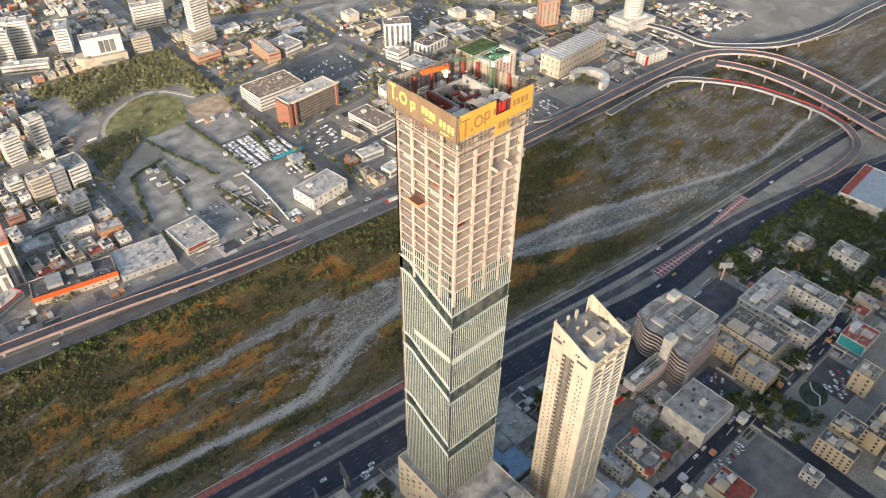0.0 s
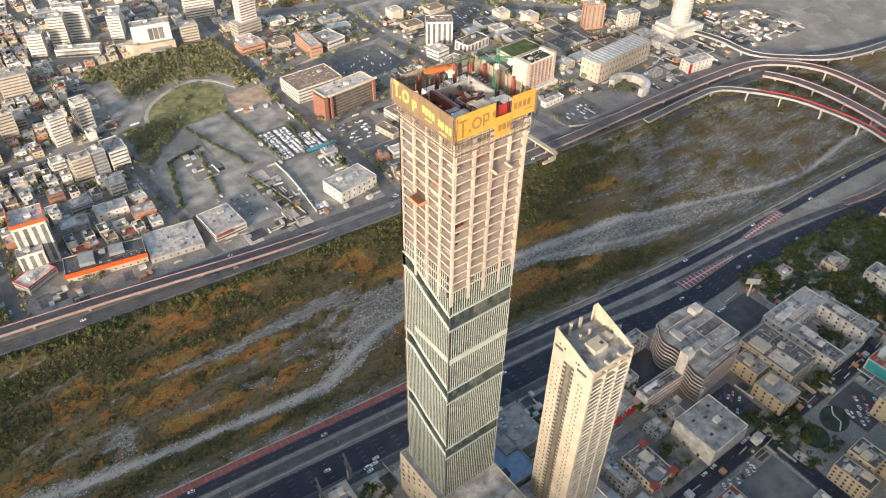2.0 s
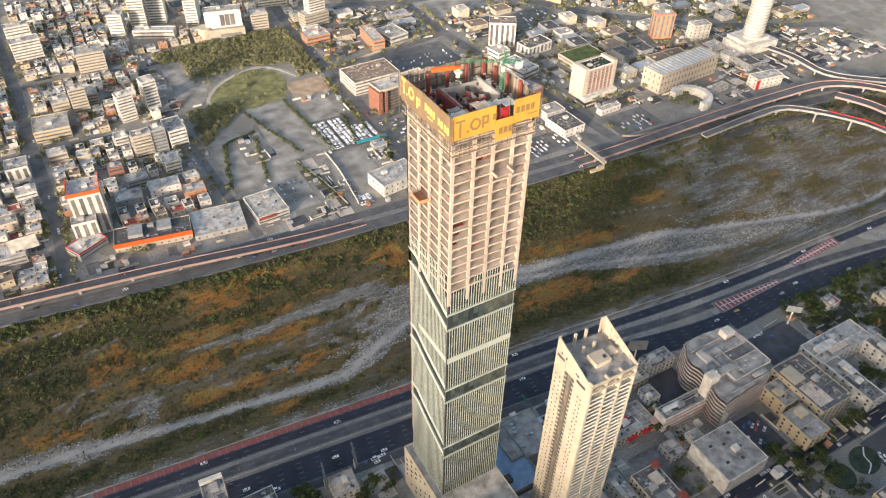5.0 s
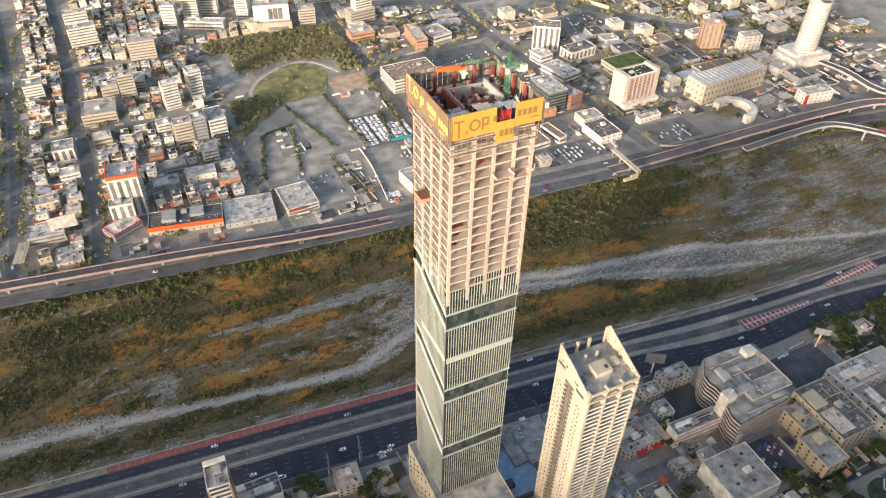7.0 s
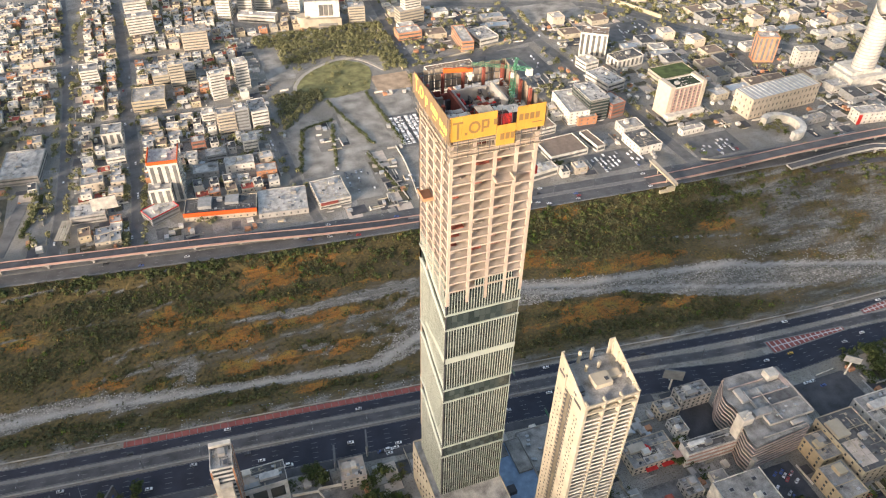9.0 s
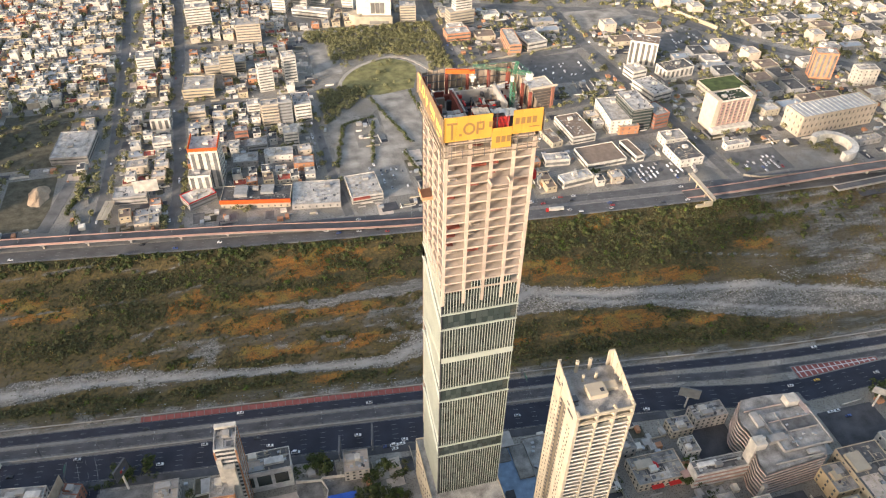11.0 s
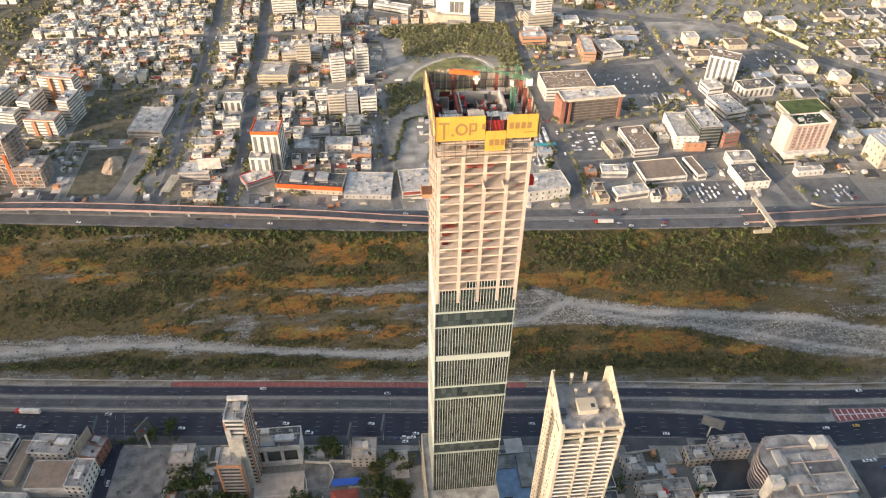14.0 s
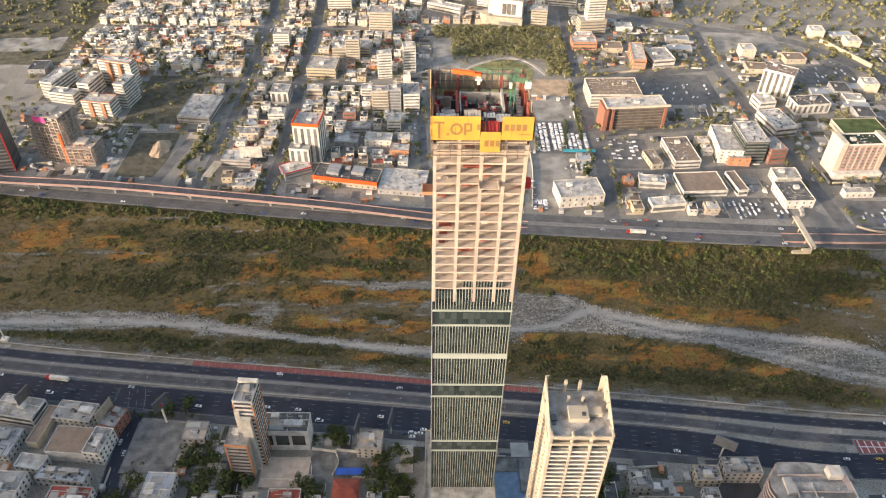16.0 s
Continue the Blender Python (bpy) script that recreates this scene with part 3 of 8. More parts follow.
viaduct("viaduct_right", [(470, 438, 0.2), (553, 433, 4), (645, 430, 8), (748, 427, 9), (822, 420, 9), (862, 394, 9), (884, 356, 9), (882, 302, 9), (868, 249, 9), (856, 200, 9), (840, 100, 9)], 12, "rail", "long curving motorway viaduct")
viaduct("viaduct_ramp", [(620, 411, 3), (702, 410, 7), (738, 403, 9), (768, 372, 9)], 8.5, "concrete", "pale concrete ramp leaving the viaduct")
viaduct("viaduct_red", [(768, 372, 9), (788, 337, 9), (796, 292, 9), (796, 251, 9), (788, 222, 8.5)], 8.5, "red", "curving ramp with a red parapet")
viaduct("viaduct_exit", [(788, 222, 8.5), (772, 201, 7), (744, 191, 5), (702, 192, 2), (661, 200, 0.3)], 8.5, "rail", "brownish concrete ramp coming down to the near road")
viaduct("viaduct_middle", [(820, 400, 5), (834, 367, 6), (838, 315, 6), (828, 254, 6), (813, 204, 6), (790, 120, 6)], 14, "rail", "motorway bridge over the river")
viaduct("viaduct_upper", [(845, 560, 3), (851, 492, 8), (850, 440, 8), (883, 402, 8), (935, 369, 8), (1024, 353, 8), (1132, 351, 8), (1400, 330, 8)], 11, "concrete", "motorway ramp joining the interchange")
road("road_ramp_low", [(640, 400), (700, 398), (760, 385), (800, 350)], 7, "asphalt_old", lift=0.05, label="low ramp beneath the viaduct")
# ---- the tall tower under construction ----
FX, FY, W = 153.4, 162.0, 36.0
BX, BY = FX + W, FY + W
POD = 38.0


def tall_tower():
    root = tagged(empty("office_tower", FX + W / 2, FY + W / 2), "tall square tower under construction, fin-striped glass below, bare concrete frame above", "skyscraper")
    ox, oy = -FX - W / 2, -FY - W / 2

    def P(name, dims, material, label=""):
        return part(name, boxes(*[(a + ox, b + ox, c + oy, d + oy, e, f) for a, b, c, d, e, f in dims]), material, root, label)

    # bare floors
    floors = [198.4 + 4.68 * k for k in range(17)]
    for z in floors:
        P("floor_slab", [(FX + 0.25, BX - 0.25, FY + 0.25, BY - 0.25, z - 0.30, z)], "slab", "bare concrete floor slab")
    low = 190.0
    cols = [0.0, 9.2, 17.8, 26.6, 34.6]
    for face in range(4):
        for c in cols[:-1] if face % 2 else cols:
            a, b = c, c + 1.3
            dims = {0: (FX + a, FX + b, FY, FY + 0.9), 1: (FX, FX + 0.9, BY - b, BY - a), 2: (FX + a, FX + b, BY - 0.9, BY), 3: (BX - 0.9, BX, FY + a + 1, FY + b + 1)}[face]
            P("column", [(*dims, low if face < 2 else 60, 276.0)], "raw", "pale concrete column")
    for k, z in enumerate(floors):
        for dims in ((FX + 0.15, BX - 0.15, FY + 0.05, FY + 0.55), (FX + 0.05, FX + 0.55, FY + 0.55, BY - 0.15), (FX + 0.15, BX - 0.15, BY - 0.55, BY - 0.05), (BX - 0.55, BX - 0.05, FY + 0.55, BY - 0.55)):
            P("edge_beam", [(*dims, z - 0.75, z + 0.08)], "raw")
    # core
    P("core_wall", [(FX + 10, FX + 27, FY + 10, FY + 10.6, 40, 276.4), (FX + 10, FX + 27, FY + 26, FY + 26.6, 40, 279.6), (FX + 10, FX + 10.6, FY + 10.6, FY + 26, 40, 280), (FX + 26.2, FX + 27, FY + 10.6, FY + 26, 40, 281.4)], "concrete", "grey concrete lift core")
    P("core_wall", [(FX + 17.5, FX + 18.1, FY + 10.6, FY + 26, 40, 276)], "raw")
    # red shoring and guard nets between the bare floors
    rnd = random.Random(5)
    for z in floors[3:-1]:
        for face in (0, 1):
            for b in range(4):
                if rnd.random() < 0.42:
                    u0 = cols[b] + 1.5 + rnd.random() * 2
                    u1 = u0 + 2 + rnd.random() * 4
                    if face == 0:
                        d = (FX + u0, FX + u1, FY + 2.5 + rnd.random() * 2, FY + 3.0 + rnd.random() * 4 + 2)
                    else:
                        d = (FX + 2.5, FX + 5 + rnd.random() * 3, FY + u0, FY + u1)
                    P("stacked_material", [(*d, z, z + 0.25 + rnd.random() * 0.9)], rnd.choice(("rebar", "rebar", "ply", "slab")), "stacked building material")
    # glazing: segments between dark bands on the two seen faces and plain on the others
    P("glass_wall", [(FX + 0.5, BX - 0.5, FY + 0.5, BY - 0.5, POD, 196.0)], "tint", "dark green curtain glass")
    P("glass_wall", [(FX + 13.2, FX + 31.2, FY + 0.45, FY + 0.6, 196, 202.6), (FX + 0.45, FX + 0.6, FY + 2.5, BY - 1, 196, 206.0)], "tint")
    for z0, z1 in ((POD, 75), (75, 122), (122, 174), (174, 196)):
        rows = int((z1 - z0) / 4.2)
        for west in (False, True):
            bm = bmesh.new()
            for r in range(rows):
                for c in range(13):
                    u, w, z, h = 0.55 + c * 2.68, 2.6, z0 + r * (z1 - z0) / rows, (z1 - z0) / rows - 0.12
                    box(bm, *((FX + 0.44 + ox, FX + 0.52 + ox, FY + u + oy, FY + u + w + oy) if west else (FX + u + ox, FX + u + w + ox, FY + 0.44 + oy, FY + 0.52 + oy)), z, z + h)
            part("glass_panes", bm, "pane", root, "dark green panes of uneven tint")
    segs = [(POD, 75.4), (84.3, 122.6), (131.9, 174.6), (184.2, 198.2)]
    rise = [(9, 15), (14, 15), (13.2, 13.2), (13, 9)]
    made = 0
    rest = bmesh.new()
    pitch = 1.33
    n = int(W / pitch)
    fin_mesh = {}

    def fin(x, y, z0, z1):
        nonlocal made
        made += 1
        if made <= 290:
            part_mesh("fin", cube("fin", 0.20 if y < FY + 0.3 else 0.26, 0.30, round(z1 - z0, 1)), None, root, at=(x + ox, y + oy, z0))
        else:
            box(rest, x + ox - 0.14, x + ox + 0.14, y + oy - 0.18, y + oy + 0.18, z0, z1)

    for s in range(3, -1, -1):
        z0, z1 = segs[s]
        for k in range(n + 1):
            x = FX + 0.3 + k * (W - 0.6) / n
            top = z1
            if s == 3:
                top = 202.9 if 13 < x - FX < 31 else 198.2
            fin(x, FY + 0.2, z0, top)
    # the left face: bands climb away from the near corner, then level out before the far corner
    lift = lambda u, base: base + np.interp(u, [0, 19, 29, 36], [0, 8.0, 13.6, 14.2])
    bases = [(None, 78.0), (87.5, 124.5), (133.5, 175.0), (183.5, 206.5)]
    for s in range(3, -1, -1):
        b0, b1 = bases[s]
        for k in range(n):
            u = 0.9 + k * (W - 1.2) / n
            z0 = POD if b0 is None else float(lift(u, b0))
            z1 = 206.5 if s == 3 else float(lift(u, b1))
            if s == 3 and u < 2.4:
                z1 = 194
            fin(FX + 0.2, FY + u, z0, z1)
    for face in (2, 3):
        for k in range(n):
            u = 0.8 + k * (W - 1.2) / n
            if face == 2:
                box(rest, FX + u - 0.18 + ox, FX + u + 0.18 + ox, BY - 0.38 + oy, BY - 0.02 + oy, POD, 198)
            else:
                box(rest, BX - 0.38 + ox, BX - 0.02 + ox, FY + u - 0.18 + oy, FY + u + 0.18 + oy, POD, 198)
    ob = part("fins", rest, "fin", root, "pale metal sun fins")
    ob["kind"] = "stuff"
    # pale ledges along the bands
    for z in (75.4, 84.3, 122.6, 131.9, 174.6, 184.2):
        P("ledge", [(FX - 0.15, BX + 0.15, FY - 0.25, FY + 0.4, z - 0.35, z + 0.35)], "fin", "pale metal ledge")
    P("belt", [(FX, BX, FY - 0.05, FY + 0.35, 151.6, 155.0)], "fin", "broad pale belt")
    P("belt", [(FX - 0.05, FX + 0.35, FY, FY + 27, 152.6, 156.0)], "fin")
    for base in (78.0, 87.5, 124.5, 133.5, 175.0, 183.5):
        bm = bmesh.new()
        us = [0, 6, 12, 19, 24, 29, 32, 36]
        for u0, u1 in zip(us, us[1:]):
            za, zb = float(lift(u0, base)), float(lift(u1, base))
            v = [bm.verts.new((x + ox, FY + u + oy, z)) for u, z in ((u0, za), (u1, zb)) for x in (FX - 0.25, FX + 0.4) for z in (z - 0.35, z + 0.35)]
            for f in ((0, 1, 3, 2), (4, 6, 7, 5), (0, 4, 5, 1), (2, 3, 7, 6), (1, 5, 7, 3), (0, 2, 6, 4)):
                bm.faces.new([v[i] for i in f])
        part("ledge", bm, "fin", root)
    # near corner strip and the pale far corner column where the bands open
    P("corner_strip", [(FX - 0.05, FX + 0.45, FY - 0.05, FY + 0.45, POD, 190)], "dark", "dark corner strip")
    P("corner_column", [(FX, FX + 1.2, BY - 1.3, BY - 0.1, 60, 200)], "raw", "pale corner column")
    # platforms, hoists
    P("loading_platform", [(FX + 17.5, FX + 25.5, FY - 4.2, FY + 1, 254.6, 254.9), (FX + 17.5, FX + 17.9, FY - 4.2, FY, 254.9, 255.9), (FX + 25.1, FX + 25.5, FY - 4.2, FY, 254.9, 255.9)], "raw", "steel loading platform")
    P("loading_platform", [(FX - 4.5, FX + 0.5, FY + 17, FY + 25, 236.0, 236.3), (FX - 4.5, FX - 4.2, FY + 17, FY + 25, 236.3, 237.6), (FX - 4.2, FX, FY + 17, FY + 17.3, 236.3, 237.6)], "rust", "rust-brown loading platform")
    P("hoist_car", [(BX + 0.2, BX + 2.6, FY + 3, FY + 6, 250, 253.5)], "red", "red hoist car")
    P("hoist_mast", [(BX + 0.6, BX + 1.2, FY + 7, FY + 7.6, 40, 258)], "steel")
    # the scaffold storeys behind and under the signs
    for k in range(19):
        u = k * 2.0
        P("scaffold_post", [(FX - 0.3 + u, FX - 0.22 + u, FY - 1.3, FY - 1.2, 267, 275.4)], "ply")
        P("scaffold_post", [(FX - 0.8, FX - 0.7, FY - 1.0 + u, FY - 0.92 + u, 267, 274.4)], "ply")
    for z in (267.6, 270.2, 272.8):
        P("scaffold_rail", [(FX - 0.8, BX + 0.6, FY - 1.3, FY - 1.2, z, z + 0.22), (FX - 0.8, FX - 0.7, FY - 1.2, BY + 2.0, z, z + 0.22)], "ply")
        P("scaffold_deck", [(FX - 0.7, BX + 0.5, FY - 1.2, FY - 0.1, z - 0.1, z), (FX - 0.7, FX - 0.1, FY - 0.1, BY + 2, z - 0.1, z)], "ply")
    # the signs
    def sign(face, u0, u1, z0, z1, material, label):
        k = max(2, round((u1 - u0) / 4.4))
        for j in range(k):
            a, b = u0 + (u1 - u0) * j / k + 0.04, u0 + (u1 - u0) * (j + 1) / k - 0.04
            dims = (FX + a, FX + b, FY - 1.65, FY - 1.5, z0, z1) if face == "s" else (FX - 1.05, FX - 0.9, FY + a, FY + b, z0, z1)
            P("sign_panel", [dims], material, label)

    def bar(face, u0, u1, z0, z1, material):
        dims = (FX + u0, FX + u1, FY - 1.75, FY - 1.655, z0, z1) if face == "s" else (FX - 1.15, FX - 1.055, FY + u0, FY + u1, z0, z1)
        P("sign_mark", [dims], material)

    sign("s", -0.9, 17.2, 275.0, 285.0, "sign", "yellow fabric sign panel")
    sign("s", 25.0, 36.5, 275.2, 285.0, "sign", "yellow fabric sign panel")
    sign("s", 17.3, 24.9, 270.0, 278.6, "sign", "yellow fabric sign panel")
    # plain brown shapes where the signs are lettered
    for u0, u1, z0, z1 in ((0.1, 4.1, 282, 282.8), (1.7, 2.55, 275.8, 282), (4.8, 5.8, 277, 278), (11.2, 12.05, 277.2, 282.2), (12.05, 14.1, 281.4, 282.2), (13.4, 14.2, 279.5, 281.4), (12.05, 14.1, 278.7, 279.5), (15.9, 17.3, 279.4, 281.8),
                           (25.9, 27.5, 279.2, 281.8), (28.1, 29.7, 279.2, 281.8), (30.3, 31.9, 279.2, 281.8), (32.5, 34.1, 279.2, 281.8), (31.4, 35.5, 277.4, 277.8), (18.9, 20.5, 272.4, 275), (21, 22.6, 272.4, 275), (23.1, 24.5, 272.4, 275)):
        bar("s", u0, u1, z0, z1, "sign_text")
    bm = bmesh.new()
    for j in range(24):
        v = []
        for a in (j, j + 1):
            c, s = math.cos(a * math.tau / 24), math.sin(a * math.tau / 24)
            for r in (1.45, 2.3):
                for y in (FY - 1.75, FY - 1.655):
                    v.append(bm.verts.new((FX + 8.5 + r * c + ox, y + oy, 279.7 + r * 1.08 * s)))
        for f in ((0, 2, 6, 4), (1, 5, 7, 3), (2, 3, 7, 6), (0, 4, 5, 1)):
            bm.faces.new([v[i] for i in f])
    bmesh.ops.remove_doubles(bm, verts=bm.verts, dist=0.001)
    part("sign_mark", bm, "sign_text", root)
    sign("w", -1.4, 24.5, 273.6, 284.2, "sign_tan", "bronze-brown sign panel")
    sign("w", 24.6, 38.4, 273.6, 283.8, "sign_tan", "bronze-brown sign panel")
    for u0, u1, z0, z1 in ((33.6, 37, 282.2, 283.2), (34.8, 35.7, 276.8, 282.2), (32.4, 33.3, 277, 277.9), (24.1, 25, 275.6, 280.2), (22.2, 24.1, 279.3, 280.2), (22.2, 23, 277.6, 279.3), (23, 24.1, 277.2, 278.1),
                           (17, 18.4, 278, 280.8), (15, 16.4, 277.8, 280.6), (13, 14.4, 277.6, 280.4), (11, 12.4, 277.4, 280.2), (7.2, 8.6, 276.8, 279.6), (5.2, 6.6, 276.6, 279.4), (2.8, 4.2, 276.4, 279.2), (0.8, 2.2, 276.2, 279), (12.6, 16.6, 275.8, 276.3), (3.6, 8.1, 274.4, 274.9)):
        bar("w", u0, u1, z0, z1, "sign_gold")
    bm = bmesh.new()
    for j in range(24):
        v = []
        for a in (j, j + 1):
            c, s = math.cos(a * math.tau / 24), math.sin(a * math.tau / 24)
            for r in (1.4, 2.3):
                for x in (FX - 1.15, FX - 1.055):
                    v.append(bm.verts.new((x + ox, FY + 29.2 + r * c + oy, 279.4 + r * 1.1 * s)))
        for f in ((0, 4, 6, 2), (1, 3, 7, 5), (2, 6, 7, 3), (0, 1, 5, 4)):
            bm.faces.new([v[i] for i in f])
    bmesh.ops.remove_doubles(bm, verts=bm.verts, dist=0.001)
    part("sign_mark", bm, "sign_gold", root)
    # guard screens on the two far sides
    for k in range(17):
        u = -2.0 + k * 2.35
        P("guard_panel", [(FX + u, FX + u + 2.1, BY + 2.0, BY + 2.1, 274 + rnd.random(), 282.6 + rnd.random() * 1.2)], "screen", "weathered guard panel")
        P("guard_panel", [(BX + 1.2, BX + 1.3, FY + u, FY + u + 2.1, 274 + rnd.random(), 282.4 + rnd.random() * 1.2)], "screen")
    for k in range(10):
        u = -2.0 + k * 4.2
        P("guard_post", [(FX + u, FX + u + 0.18, BY + 1.8, BY + 1.98, 267, 284.2)], "steel")
        P("guard_post", [(BX + 1.0, BX + 1.18, FY + u, FY + u + 0.18, 267, 284)], "steel")
        P("guard_post", [(FX + u, FX + u + 0.18, FY - 1.45, FY - 1.32, 267, 285.4)], "steel")
        P("guard_post", [(FX - 0.88, FX - 0.82, FY + u, FY + u + 0.18, 267, 284.6)], "steel")
    # working deck: slab, formwork tables, rebar mats, upstand columns
    P("working_deck", [(FX - 0.4, BX + 0.4, FY - 0.4, FY + 10, 276.2, 276.7), (FX - 0.4, BX + 0.4, FY + 26.6, BY + 0.4, 272.0, 272.4), (FX - 0.4, FX + 10, FY + 10, FY + 26.6, 272.0, 272.4), (FX + 27, BX + 0.4, FY + 10, FY + 26.6, 272.0, 272.4), (FX + 10.6, FX + 26.2, FY + 10.6, FY + 26, 274, 274.3)], "deck", "dark unfinished top floor")
    for u0, u1, v0, v1, z, m in ((1.0, 9.6, 0.5, 6.6, 281.2, "white"), (11.4, 17.6, 0.6, 6.2, 282.8, "beige"), (18.6, 23.0, 3.0, 6.4, 281.8, "white"), (23.2, 28.6, 1.2, 6.6, 281.2, "white"), (3.0, 8.0, 7.4, 9.8, 281.0, "concrete"), (12.5, 16.5, 7.0, 9.4, 281.2, "ply"), (28.8, 33.4, 1.0, 3.6, 280.2, "ply")):
        n = max(3, int((u1 - u0) / 1.05))
        for j in range(n):
            a, b = u0 + (u1 - u0) * j / n, u0 + (u1 - u0) * (j + 1) / n - 0.14
            e = rnd.uniform(-0.25, 0.25)
            P("formwork_board", [(FX + a, FX + b, FY + v0 + e, FY + v1 + e, z + rnd.uniform(-0.06, 0.06), z + 0.2)], m if rnd.random() < 0.8 else "ply", "weathered formwork board")
    for k in range(46):
        x, y = FX + rnd.uniform(0, 34), FY + rnd.uniform(4, 35)
        if FX + 9 < x < FX + 27 and rnd.random() < 0.5:
            continue
        l = rnd.uniform(1, 5)
        d = (x, x + l, y, y + 0.5 + rnd.random()) if rnd.random() < 0.5 else (x, x + 0.5 + rnd.random(), y, y + l)
        P("stacked_material", [(*d, 272.4, 273 + rnd.random() * 2.6)], rnd.choice(("rebar", "rebar", "ply", "dark", "red", "steel")), "stacked building material")
    for k in range(14):
        P("red_prop", [(FX + 17.6 + 0.5 * k, FX + 17.75 + 0.5 * k, FY + 0.2, FY + 0.4, 276.7, 282.0)], "red")
    for c in cols:
        P("table_prop", [(FX + c + 2, FX + c + 2.3, FY + 2, FY + 2.3, 276.7, 282.4)], "steel")
        P("table_prop", [(FX + c + 2, FX + c + 2.3, FY + 5.6, FY + 5.9, 276.7, 282.4)], "steel")
    for c in cols:
        for y in (FY, BY - 1.2):
            P("starter_column", [(FX + c, FX + c + 1.1, y, y + 1.1, 276.5 if y == FY else 272, 281 + rnd.random() * 3)], "rebar", "rusty starter bars of a column")
        P("starter_column", [(BX - 1.2, BX - 0.1, FY + c, FY + c + 1.1, 272, 282 + rnd.random() * 3)], "rebar")
        P("starter_column", [(FX + 0.1, FX + 1.2, FY + c, FY + c + 1.1, 272, 281 + rnd.random() * 3)], "rebar")
    # the busy inside of the core and the edges of the deck
    for k in range(74):
        x, y = FX + rnd.uniform(11, 25), FY + rnd.uniform(10.8, 25)
        l, w = rnd.uniform(0.8, 4.5), rnd.uniform(0.25, 1.2)
        if rnd.random() < 0.5:
            l, w = w, l
        z = 274.3 + rnd.choice((0, 0, 1.5, 3.0))
        P("stacked_material", [(x, min(x + l, FX + 26), y, min(y + w, FY + 25.8), z, z + rnd.uniform(0.2, 1.6))], rnd.choice(("rebar", "rebar", "grey", "concrete", "steel", "dark", "ply", "red")), "stacked building material")
    for z in (276.0, 279.2, 282.4):
        P("guard_rail", [(FX + 0.6, BX - 0.6, BY - 0.2, BY, z, z + 0.35), (FX + 0.4, FX + 0.6, FY + 10, BY - 0.2, z, z + 0.35)], "steel")
    for k in range(13):
        P("stair_tread", [(BX - 3.4, BX - 2.2, FY + 8 + 1.9 * k, FY + 8.5 + 1.9 * k, 276 + 0.2 * k, 276.3 + 0.2 * k)], "white", "pale scaffold tread")
    for k in range(9):
        x = FX + rnd.uniform(1, 8)
        P("timber_stack", [(x, x + rnd.uniform(1, 3), FY + 10 + 2.6 * k, FY + 11.4 + 2.6 * k, 272.4, 274 + rnd.uniform(0, 4))], rnd.choice(("ply", "dark", "grey", "rebar")), "stacked timber")
    P("edge_form", [(FX + 8.6, FX + 9.6, FY + 10, FY + 27, 272.4, 280.0)], "rebar", "red-brown shutter wall")
    P("edge_form", [(FX + 28, FX + 29, FY + 9, FY + 30, 272.4, 277)], "rebar", "red-brown shutter wall")
    return root


tall_tower()


def concrete_boom(x, y):
    """The orange placing boom on its pale post."""
    root = tagged(empty("placing_boom", x, y, 283), "orange concrete placing boom on a pale steel post", "boom")
    part("post", boxes((-0.6, 0.6, -0.6, 0.6, 0, 3.6), (-1.3, 1.3, -1.3, 1.3, 2.0, 2.9)), "white", root)
    part("boom", boxes((-10.5, 0.8, -0.7, 0.7, 3.6, 4.8), (-10.5, -1.5, -1.3, -0.5, 4.8, 5.6)), "orange", root, "folded orange boom")
    root.rotation_euler = (0, 0, radians(-13))


concrete_boom(FX + 17.6, FY + 26.3)


def beam(bm, a, b, r):
    """A square bar from a to b."""
    a, b = Vector(a), Vector(b)
    d = (b - a).normalized()
    s = d.cross(Vector((0.3, 0.5, 0.81))).normalized() * r
    t = d.cross(s).normalized() * r
    v = [bm.verts.new(p + q) for p in (a, b) for q in (s + t, s - t, -s - t, -s + t)]
    for f in ((0, 1, 5, 4), (1, 2, 6, 5), (2, 3, 7, 6), (3, 0, 4, 7), (3, 2, 1, 0), (4, 5, 6, 7)):
        bm.faces.new([v[i] for i in f])


def lattice(bm, a, b, half, step, r):
    """A square lattice mast or jib from a to b."""
    a, b = Vector(a), Vector(b)
    d = (b - a).normalized()
    s = d.cross(Vector((0, 0, 1)) if abs(d.z) < 0.9 else Vector((1, 0, 0))).normalized() * half
    t = d.cross(s).normalized() * half
    cs = [s + t, s - t, -s - t, -s + t]
    for c in cs:
        beam(bm, a + c, b + c, r)
    n = max(2, int((b - a).length / step))
    for k in range(n):
        p, q = a + (b - a) * (k / n), a + (b - a) * ((k + 1) / n)
        for i in range(4):
            c, e = cs[i], cs[(i + 1) % 4]
            beam(bm, p + c, q + e, r * 0.6)
            beam(bm, p + c, p + e, r * 0.6)


